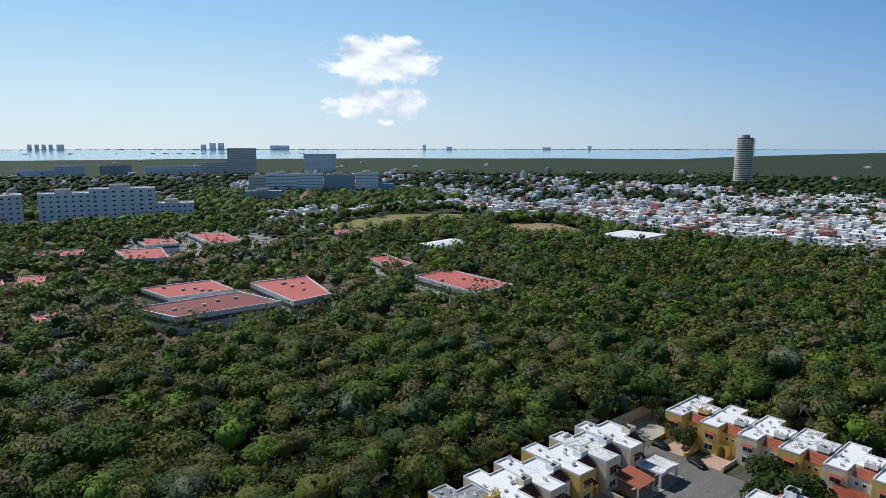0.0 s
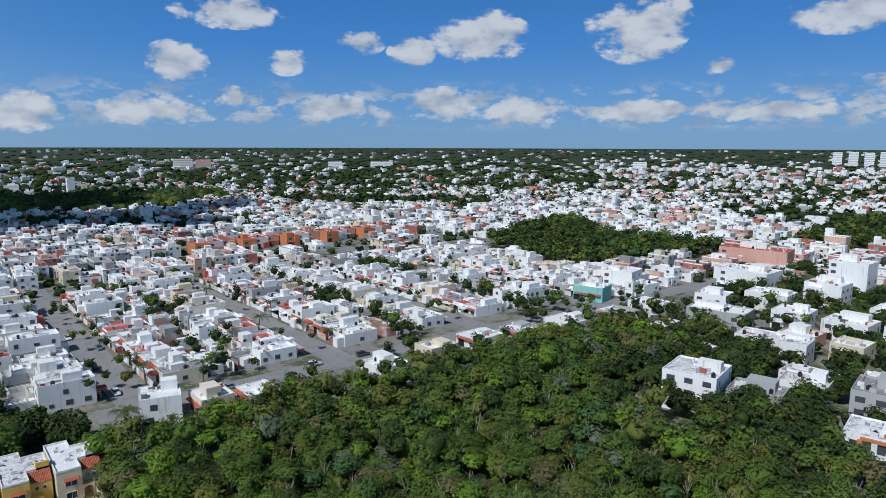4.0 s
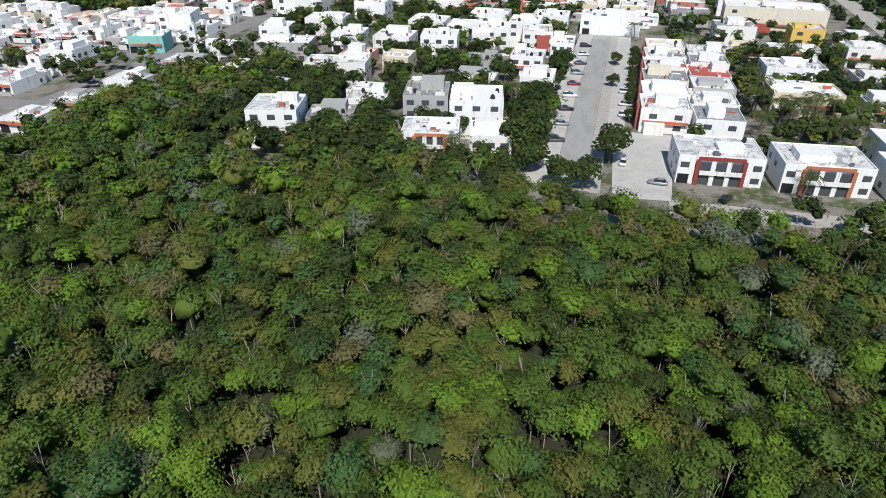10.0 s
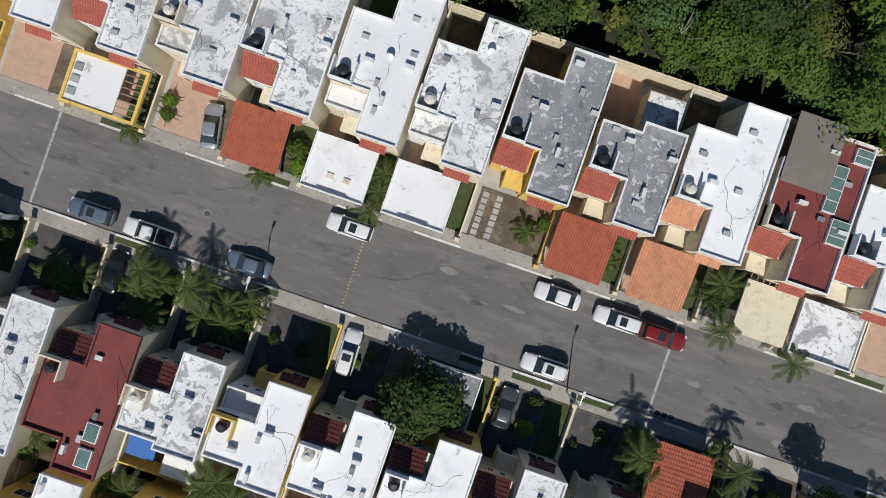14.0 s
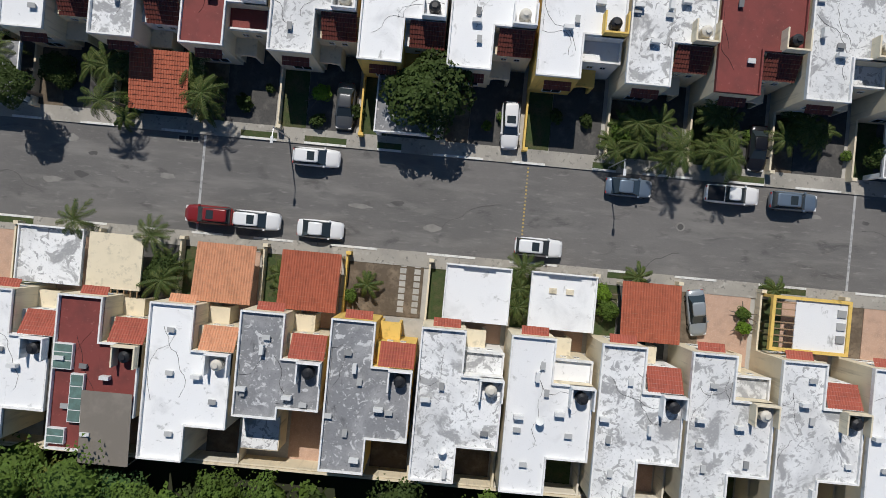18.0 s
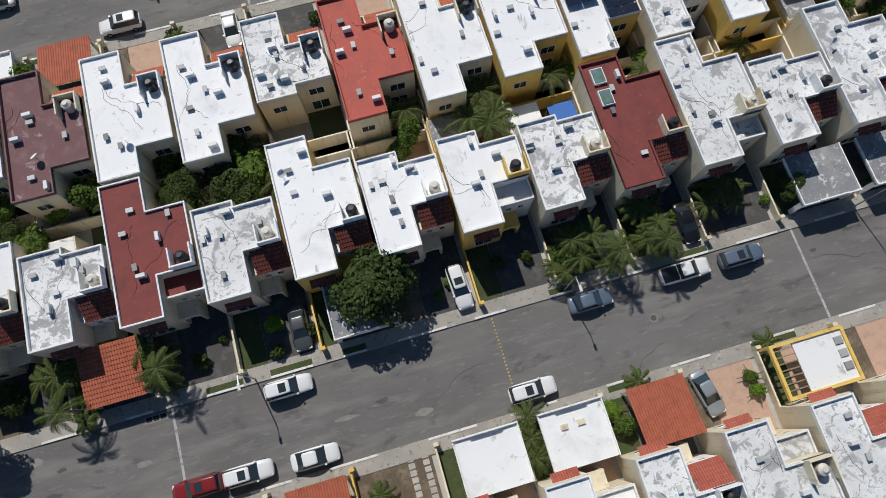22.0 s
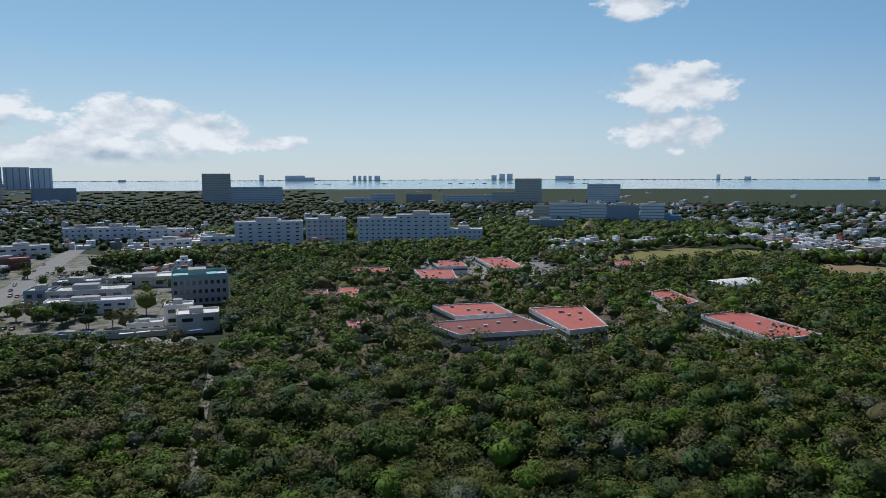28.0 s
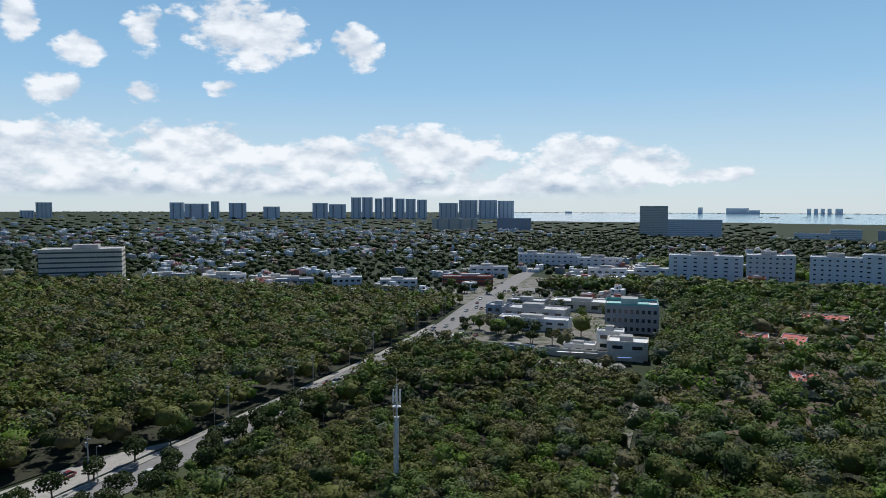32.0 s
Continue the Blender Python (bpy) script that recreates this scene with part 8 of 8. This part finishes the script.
for x, y, w, h in ((90, -712, 46, 12), (132, -724, 40, 14), (168, -738, 34, 13)):
    block(x, y, w, 18, h, "snow", 3, "white commercial building behind the junction", 6, name="shop_building", group="avenue shops", gap=0.35)
for x0, x1, y in ((17, 62, -283.4), (76, 104, -286.0)):
    bm = bmesh.new()
    box(bm, x0, x1, y - 0.12, y + 0.12, -0.3, 3.2)
    tagged(part("lot_wall", bm, "wall_pale"), "weathered block wall round a dusty lot", "wall", "", "structure")
# heaps of rubble and sheds on the lot
hg = random.Random(77)
for x, y, r_, h in ((40, -272, 4.5, 1.8), (33, -268, 3.6, 1.5), (48, -266, 3.2, 1.2), (26, -271, 3.0, 1.4), (56, -270, 4.0, 1.1), (83, -281, 4.4, 1.6)):
    bm = bmesh.new()
    rings = []
    for k, (s_, z) in enumerate(((1, -0.1), (0.72, 0.45), (0.4, 0.85), (0.12, 1.0))):
        rings.append([bm.verts.new((x + r_ * s_ * hg.uniform(0.8, 1.15) * math.cos(i * 0.5236), y + r_ * s_ * hg.uniform(0.8, 1.15) * math.sin(i * 0.5236), h * z * hg.uniform(0.8, 1.1) if k else -0.1)) for i in range(12)])
    for p, q in zip(rings, rings[1:]):
        for i in range(12):
            bm.faces.new((p[i], p[(i + 1) % 12], q[(i + 1) % 12], q[i]))
    bm.faces.new(rings[-1])
    tagged(part("rubble_heap", bm, "concrete"), "grey heap of rubble and gravel", "rubble", "rubble heaps")
for x, y, a, mt, nm in ((44, -280, 10, "roof_white", "white"), (50, -279, 4, "roof_white", "white"), (38, -280.5, 0, "roof_gray", "grey"), (24, -277, 20, "blue_tarp", "blue")):
    e = empty("awning_tent", pose(x, y, 0, 0, 0, a), "%s sheet awning on thin posts" % nm, "awning", "lot awnings")
    bm = bmesh.new()
    slant(bm, -2.6, 2.6, -2.0, 2.4, 2.0, 2.9, 0.06)
    part("sheet", bm, mt, e)
    for px in (-2.4, 2.4):
        for py, ph in ((-1.8, 2.4), (1.8, 2.82)):
            bm = bmesh.new()
            cyl(bm, px, py, 0, ph, 0.05, None, 6)
            part("post", bm, "metal", e)
# city bus
e = empty("city_bus", pose(106, -297, 0, 0, 0, 80), "white city bus with a red stripe", "bus")
for nm, b6, mt in (("body", (-6, 6, -1.25, 1.25, 0.4, 3.1), "ac"), ("window_strip", (-5.7, 5.7, -1.28, 1.28, 1.5, 2.4), "city_window"), ("stripe", (-5.9, 5.9, -1.27, 1.27, 0.9, 1.25), "campus_red"), ("windscreen", (5.9, 6.03, -1.1, 1.1, 1.3, 2.7), "city_window")):
    bm = bmesh.new()
    box(bm, *b6)
    part(nm, bm, mt, e)
for px in (-3.8, 3.8):
    for py in (-1.1, 1.1):
        bm = bmesh.new()
        box(bm, px - 0.45, px + 0.45, py - 0.14, py + 0.14, 0, 0.9)
        part("wheel", bm, "black", e)


def power_pole(x, y, h):
    e = empty("power_pole", pose(x, y, 0), "concrete power pole with crossarm and transformer", "power pole", "power poles")
    bm = bmesh.new()
    cyl(bm, 0, 0, 0, h, 0.2, 0.13, 8)
    part("pole", bm, "concrete", e)
    bm = bmesh.new()
    box(bm, -1.1, 1.1, -0.06, 0.06, h - 0.6, h - 0.45)
    part("crossarm", bm, "metal", e)
    bm = bmesh.new()
    cyl(bm, 0.4, 0, h - 2.6, h - 1.5, 0.32, None, 10)
    part("transformer", bm, "metal", e)


AVENUE_POLES = [(130.0, -110), (128.8, -158), (128.0, -204), (127.6, -252), (132.0, -312), (139, -372)]
for x, y in AVENUE_POLES:
    power_pole(x, y, 11)
for (xa, ya), (xb, yb) in zip(AVENUE_POLES, AVENUE_POLES[1:]):
    for off in (-1.0, 1.0):
        bm = bmesh.new()
        prev = None
        for k in range(9):
            s_ = k / 8
            c = (xa + (xb - xa) * s_ + off, ya + (yb - ya) * s_, 10.5 - 4 * 0.9 * s_ * (1 - s_))
            ring = [bm.verts.new((c[0] + 0.04 * math.cos(q), c[1], c[2] + 0.04 * math.sin(q))) for q in (0, 2.09, 4.19)]
            if prev:
                for i in range(3):
                    bm.faces.new((prev[i], prev[(i + 1) % 3], ring[(i + 1) % 3], ring[i]))
            prev = ring
        tagged(part("power_cable", bm, "iron"), "thin black power cable between poles", "cable", "power cables")
block(488, -415, 62, 34, 29, "pale", 7, "pale office block with window bands and upright fins", 0, 42, gap=0.4, strips=14)
for x, y, w, h, wa in ((360, -440, 34, 9, "white"), (300, -452, 30, 7, "steel"), (330, -470, 24, 6, "pale"), (560, -380, 40, 10, "pale"), (262, -470, 24, 8, "white"), (430, -450, 40, 6, "grey"), (220, -480, 30, 7, "white"), (180, -600, 36, 9, "white"), (70, -610, 34, 10, "white"), (30, -640, 36, 9, "snow")):
    block(x, y, w, 16, h, wa, max(1, int(h / 3.4)), "%s low-rise commercial building" % WALLTXT[wa], 5, name="shop_building", group="avenue shops")
# hospital and hotel complex
for x, y, w, h, fl, wa in ((-14, -640, 62, 22, 6, "snow"), (-67, -636, 38, 24, 6, "white"), (-117, -629, 40, 24, 6, "snow"), (-160, -620, 52, 27, 7, "snow"), (-199, -608, 34, 13, 3, "white")):
    block(x, y, w, 22, h, wa, fl, "white hospital wing with rows of windows", 7, name="hospital_wing", gap=0.32, group="hospital wings")
block(-52, -588, 14, 10, 8, "orange", 2, "small orange entrance pavilion", 3)
for x, y, w, h, fl, wa in ((-378, -817, 24, 24, 6, "cream"), (-406, -803, 42, 27, 6, "snow"), (-438, -786, 34, 27, 7, "snow"), (-472, -767, 42, 25, 6, "steel"), (-503, -746, 30, 27, 7, "snow"), (-330, -700, 40, 13, 3, "steel"), (-518, -736, 36, 13, 3, "blue")):
    block(x, y, w, 20, h, wa, fl, "%s mid-rise block behind the trees" % WALLTXT[wa], 0, gap=0.34, name="mid_rise", group="mid-rise blocks")
# thatched cone roof
e = empty("thatched_pavilion", pose(-368, -668, 0), "thatched conical pavilion roof", "pavilion")
bm = bmesh.new()
cyl(bm, 0, 0, 3, 13, 13, 0.6, 18)
part("thatch", bm, "wood", e)
for a in range(8):
    bm = bmesh.new()
    cyl(bm, 11 * math.cos(a * math.pi / 4), 11 * math.sin(a * math.pi / 4), 0, 3.8, 0.3, None, 6)
    part("post", bm, "wood", e)
for x, y, w, h, fl, wa in ((82, -1648, 64, 72, 18, "pale"), (-9, -1650, 122, 40, 9, "white"), (-633, -1524, 124, 25, 6, "pale"), (-661, -1512, 66, 58, 14, "pale"), (-519, -1566, 122, 17, 4, "snow"), (-402, -1600, 64, 20, 5, "grey"), (-315, -1620, 58, 21, 5, "white"), (-825, -1429, 78, 44, 10, "snow"), (-253, -1631, 70, 12, 3, "snow")):
    block(x, y, w, 26, h, wa, fl, "%s high-rise block in the northern town" % WALLTXT[wa], 0, name="high_rise", group="northern high-rises", gap=0.26)


def plain_rise(r_):
    return 0.0 if r_ < 2200 else 41 * ((r_ - 2200) / 2730) ** 1.25


for x, y, w, h, wa in ((2314, -2491, 63, 77, "white"), (2248, -2551, 110, 72, "snow"), (2183, -2607, 39, 83, "white"), (2101, -2673, 83, 76, "snow"), (1971, -2771, 80, 59, "white"), (1770, -2903, 77, 78, "snow"), (1695, -2947, 86, 72, "pale"), (1611, -2994, 52, 107, "snow"),
                       (1561, -3021, 54, 108, "snow"), (1508, -3044, 38, 102, "snow"), (1464, -3066, 50, 108, "snow"), (1409, -3092, 48, 102, "white"), (1359, -3115, 52, 100, "snow"), (1304, -3137, 50, 97, "white")):
    # all walls set to white, standing in for the haze over far towers
    block(x, y, w, 30, h + 2, "snow", 0, "pale apartment tower on the northern skyline", 0, strips=2, name="apartment_tower", group="skyline towers", z0=plain_rise(3400) - 2, gap=0.14)
for x, y, w, h, wa in ((1177, -3190, 97, 80, "white"), (1080, -3224, 96, 95, "white"), (983, -3254, 96, 95, "snow"), (894, -3280, 84, 92, "snow"), (2842, -2210, 66, 72, "white"), (2884, -2156, 56, 34, "white"), (674, -1883, 138, 34, "pale"), (501, -1936, 103, 36, "steel")):
    block(x, y, w, 30, h + 2, wa, 0, "broad pale tower block on the northern skyline", 0, strips=4, name="tower_block", group="skyline towers", z0=plain_rise(math.hypot(x, y)) - 2, gap=0.14)
for x, y, w, h in ((805, -4631, 47, 12), (-62, -4700, 30, 42), (-288, -4691, 135, 37), (-389, -4684, 66, 24), (-697, -4648, 23, 35), (-734, -4642, 23, 35), (-770, -4637, 22, 35), (-806, -4630, 22, 35), (-856, -4621, 40, 35), (-1658, -4398, 36, 36), (-1712, -4377, 40, 46), (-1762, -4357, 40, 46), (-2092, -4209, 83, 30), (-2149, -4180, 46, 30), (-2956, -3654, 24, 36), (-3575, -3052, 59, 18), (-3091, -3540, 40, 22), (-3759, -2822, 27, 28)):
    block(x, y, w, 20, h + 3, "snow", 0, "far hotel block across the lagoon", 0, name="hotel", group="lagoon hotels", z0=plain_rise(4690) - 3, gap=0.1)
# round tower and water tower to the west
e = empty("round_tower", pose(-1126, -521, 0), "round pale tower with stacked balconies", "tower")
bm = bmesh.new()
cyl(bm, 0, 0, 0, 78, 13, None, 24)
# window-dark core also carries the shade between the balconies in its colour
part("core", bm, "city_window", e)
for k in range(20):
    bm = bmesh.new()
    cyl(bm, 0, 0, 5 + k * 3.6, 6.9 + k * 3.6, 15.6, None, 24)
    part("balcony", bm, "wall_pale", e)
bm = bmesh.new()
cyl(bm, 0, 0, 78, 83, 7, None, 16)
part("crown", bm, "wall_grey", e)
bm = bmesh.new()
box(bm, -888, -880, 151, 159, 0, 24)
tagged(part("water_tower", bm, "wall_snow"), "slim white water tower block", "water tower")
for x, y, w, h, wa in ((-1807, 588, 49, 24, "pale"), (-1790, 636, 39, 22, "pink"), (-1641, 958, 40, 15, "snow"), (-1570, 1070, 64, 15, "snow"), (-1056, 1580, 37, 18, "snow"), (-171, 833, 30, 32, "snow"), (-428, 1749, 30, 16, "white"), (-339, 1768, 60, 15, "white"), (61, 1800, 85, 14, "white"), (-142, 1794, 30, 20, "snow"), (-800, 2260, 26, 44, "snow"), (-760, 2275, 26, 46, "white"), (-720, 2288, 26, 44, "snow"), (-680, 2300, 30, 46, "white"), (-132, 840, 14, 13, "pink"), (-105, 843, 18, 17, "snow")):
    block(x, y, w, 18, h, wa, max(3, int(h / 5)), "%s block rising over the town" % WALLTXT[wa], 0, name="town_block", group="town blocks", gap=0.4)
# orange-red terraces in the suburb
for k in range(15):
    town_house(-386 - (k % 3) * 5, 132 + k * 9.6, 9, 14, 6.2, 90, ("orange", "white", "pink")[k % 3], "roof_brick", "terrace_house", 2, "terrace house with a brick-red roof", "orange terraces")
# lagoon
wv, wf = [], []
az = np.radians(np.arange(98, 232, 2.0))
for a in az:
    for r_ in (2950, 3300, 3700, 4100, 4500, 4800):
        shore = 1.0 + 0.02 * math.sin(a * 23)
        q = max(r_ * (shore if r_ < 3000 else 1), min(4780, 2950 + max(0.0, 120 - math.degrees(a)) * 85 + max(0.0, math.degrees(a) - 194) * 380) + (r_ - 2950) * 0.01)
        wv.append((-math.sin(a) * q, math.cos(a) * q, plain_rise(q) + 0.8))
for i in range(len(az) - 1):
    for j in range(5):
        p = i * 6 + j
        wf.append((p, p + 6, p + 7, p + 1))
soup("lagoon_water", wv, wf, "water", "structure", "wide pale blue lagoon below the horizon", "water")
# wooded barrier shore beyond and islets within the lagoon
for r_, n, lo, hi, hgt in ((4850, 700, 112, 232, 2), (3900, 40, 150, 176, 1.0)):
    a = np.radians(tg.uniform(lo, hi, n))
    q = r_ * tg.uniform(0.985, 1.0, n)
    crowns("shore_trees", -np.sin(a) * q, np.cos(a) * q, np.array([plain_rise(v) for v in q]) + hgt * 0.3, tg.uniform(10, 22, n), 0, 5.0, "leaf_far", "far wooded lagoon shore", seed=70 + int(r_) % 13, core=0.8, flat=0.25)
# campus and avenue trees
cg = [(10, -202), (-60, -198), (-100, -192), (-190, -162), (-255, -242), (-330, -264), (-262, -410), (-60, -430), (10, -300)]
HALLS = [(sum(p[0] for p in q) / 4, sum(p[1] for p in q) / 4, 0.62 * math.dist(q[0], q[2])) for q, h in CAMPUS] + [(-250, -295, 20)]


def off_halls(x, y):
    k = np.ones(len(x), dtype=bool)
    for cx, cy, r_ in HALLS:
        k &= np.hypot(x - cx, y - cy) > r_ * 0.72
    return k


stand("campus_trees", cg, 8.2, 8.6, "green trees between campus halls", 51, DRIER, keep=lambda x, y: off_halls(x, y) & (tg.random(len(x)) < np.where((y < -365) & (x < -95), 0.22, 0.72)))
stand("roadside_trees", [(-260, -420), (10, -440), (40, -500), (-250, -486), (-420, -545), (-430, -440), (-330, -404)], 6.2, 8, "green trees along the avenue", 52, keep=lambda x, y: (tg.random(len(x)) < 0.5) & ~inside([(-268, -470), (-366, -500), (-424, -455), (-382, -412), (-268, -408)], x, y))
stand("roadside_trees", [(-230, -560), (20, -575), (110, -540), (110, -505), (-260, -500)], 6.2, 8, "green trees along the avenue", 53, keep=lambda x, y: tg.random(len(x)) < 0.85)
stand("roadside_trees", [(-430, -400), (-255, -400), (-330, -268), (-398, -252), (-440, -330)], 7, 7, "green trees round the sports fields", 54, keep=lambda x, y: ~inside([(-376, -384), (-428, -356), (-383, -272), (-330, -300)], x, y) & (np.hypot(x + 363, y + 236) > 27))
stand("roadside_trees", [(-520, -560), (-230, -575), (-240, -720), (-330, -900), (-600, -860)], 8, 7, "green trees between mid-rise blocks", 55, keep=lambda x, y: tg.random(len(x)) < 0.6)
stand("roadside_trees", [(-230, -655), (30, -665), (60, -800), (-240, -800)], 8, 7, "green trees behind the hospital", 56, keep=lambda x, y: tg.random(len(x)) < 0.5)
stand("roadside_trees", [(12, -238), (0, -236), (-14, -300), (-60, -432), (8, -440), (12, -330)], 6, 7.5, "green trees behind the clinic", 60, DRIER)
for x, y, r_ in ((102, -94, 3.4), (111, -98, 3.4), (109, -108, 3.8), (113.5, -117, 3.0), (108, -124, 3.8), (112.5, -131, 3.6), (100, -128, 3.6), (113, -141, 3.8), (108, -147, 4.2), (113.5, -152, 4.0), (111, -161, 4.4), (114.2, -168, 3.8), (110, -176, 4.2), (113.8, -181, 3.2), (102, -166, 3.2), (110.5, -201, 3.4), (108, -214, 3.6), (110, -236, 3.2), (110, -252, 3.6), (112, -268, 3.4), (112.5, -278, 3.8),
                 (129.3, -92, 3.4), (129.2, -100, 3.6), (129.6, -111, 3.2), (129.4, -123, 3.8), (129.2, -135, 3.4), (116.6, -96, 3.0), (116.2, -106, 3.4), (115.8, -121, 3.4), (116, -137, 3.6), (115.6, -146, 3.8), (115.2, -159, 3.6), (115.2, -174, 4.0)):
    garden_tree(x, y, r_ * 1.85, r_, 2, "thin crowned tree on the verge of the avenue")
for x, y, r_, mt in ((50, -329, 8.5, "leaf_olive"), (53, -297, 6.5, "leaf_dry"), (37, -311, 7.0, "leaf"), (96, -326, 6.5, "leaf_dry"), (90, -318, 5.5, "leaf_bright"), (82, -322, 6.0, "leaf"), (73, -326, 5.0, "leaf_dark"), (104, -330, 5.0, "leaf"), (108, -318, 3.5, "leaf_dark"), (112, -345, 3.0, "leaf"),
                     (72, -395, 6.0, "leaf_dark"), (58, -385, 4.5, "leaf"), (46, -395, 5.0, "leaf_olive"), (110, -392, 4.0, "leaf_dry"), (120, -430, 4.5, "leaf"), (104, -440, 5, "leaf_dark"), (84, -448, 5, "leaf"), (140, -470, 4.5, "leaf_olive"), (124, -480, 4, "leaf"), (150, -500, 5, "leaf_dark"), (108, -290, 4.0, "leaf_dry"), (98, -281, 5.0, "leaf"), (88, -272, 4.5, "leaf_olive"), (62, -262, 4.2, "leaf"), (30, -262, 4.0, "leaf_dry"), (44, -259, 3.6, "leaf"), (76, -264, 4.6, "leaf_dark"), (16, -300, 4.0, "leaf"), (160, -470, 5, "leaf_dark"), (182, -500, 5.0, "leaf")):
    crowns("roadside_trees", np.array([x]), np.array([y]), np.array([r_ * 0.75]), np.array([r_]), 170, 0.62, mt, "broad crowned tree on the dusty lot", seed=int(r_ * 10) % 17 + 80, core=0.6)
    bm = bmesh.new()
    cyl(bm, x, y, -0.1, r_ * 0.8, 0.28, 0.16, 7)
    tagged(part("tree_trunk", bm, "bark"), "brown trunk of a broad crowned tree", "tree trunk", "lot trees")
for k in range(46):
    x, y, r_ = mr.uniform(52, 176), mr.uniform(-500, -296), mr.uniform(2.2, 4.4)
    mid = 119.5 - (y + 260) * 0.06 if y > -400 else 131 - (y + 400) * 0.09
    if abs(x - mid) > 9 + r_ * 0.5 and inside([(56, -300), (112, -288), (128, -400), (190, -470), (190, -500), (66, -500)], np.array([x]), np.array([y]))[0]:
        garden_tree(x, y, r_ * 1.9, r_, 2, "dusty green tree on the car park")
# cars on the car park and avenue
keys_ = [("sedan", "white"), ("suv", "silver"), ("sedan", "grey"), ("suv", "white"), ("sedan", "black"), ("sedan", "red")]
for row_y, x0, n in ((-312, 100, 4), (-376, 108, 3), (-386, 76, 8), (-398, 110, 5), (-436, 60, 14), (-452, 70, 14), (-470, 84, 12), (-488, 96, 12)):
    for k in range(n):
        if mr.random() < 0.85:
            kind, paint = keys_[mr.randrange(6)]
            park(kind, paint, x0 + k * 3.4 + mr.uniform(-0.4, 0.4), row_y + mr.uniform(-1, 1), 90 + mr.uniform(-6, 6))
for k in range(58):
    x, y = -205 + 14.5 * (k % 7) + mr.uniform(-1.5, 1.5), -392 - 11 * (k // 7) + mr.uniform(-1, 1)
    if all(math.hypot(x - cx, y - cy) > r_ for cx, cy, r_ in HALLS):
        kind, paint = keys_[mr.randrange(6)]
        park(kind, paint, x, y, 20 + mr.uniform(-6, 6))
slab("verge_parking", [(105, -196), (114.6, -196), (115, -183), (105, -184)], -0.2, -0.02, "lot_ground", "dusty parking bay beside the avenue", "parking lot")
for x, y in ((107, -190), (110, -191), (113, -190), (120.5, -207), (120, -262), (124, -276), (121.5, -302), (126, -318), (137, -110), (141, -118), (119, -190), (117.5, -232), (122.5, -205), (123, -172), (119, -150), (123, -330), (127, -352), (134, -420), (142, -470), (121, -290), (120, -118), (125, -365), (130, -385), (128, -400), (138, -440), (146, -505), (150, -540)):
    kind, paint = keys_[mr.randrange(6)]
    park(kind, paint, x, y, 90 + mr.uniform(-8, 8))
for y in (-110, -150, -190, -230, -270, -310, -350):
    lamp_post(127.2 if y > -280 else 132.6, y, 90, 9.0)

# cumulus overhead, out of the lens, whose shadow lies on the western suburb
cloud_r = random.Random(2)
M["cloud"] = material("cloud", (0.9, 0.9, 0.9), 1.0)
V, F = [], []
for k in range(30):
    a, q = cloud_r.uniform(0, 2 * math.pi), cloud_r.random() ** 0.6
    R = cloud_r.uniform(34, 70)
    c = np.array([-570 + 215 * q * math.cos(a), -515 + 190 * q * math.sin(a), 700 + cloud_r.uniform(0, 40)])
    F.append(ICO_F + len(V) * 12)
    V.append(ICO_V * R * np.array([1, 1, 0.5]) + c)
soup("cumulus_cloud", np.concatenate(V), np.concatenate(F), "cloud", "structure", "white cumulus cloud high over the suburb", "cloud", smooth=True)
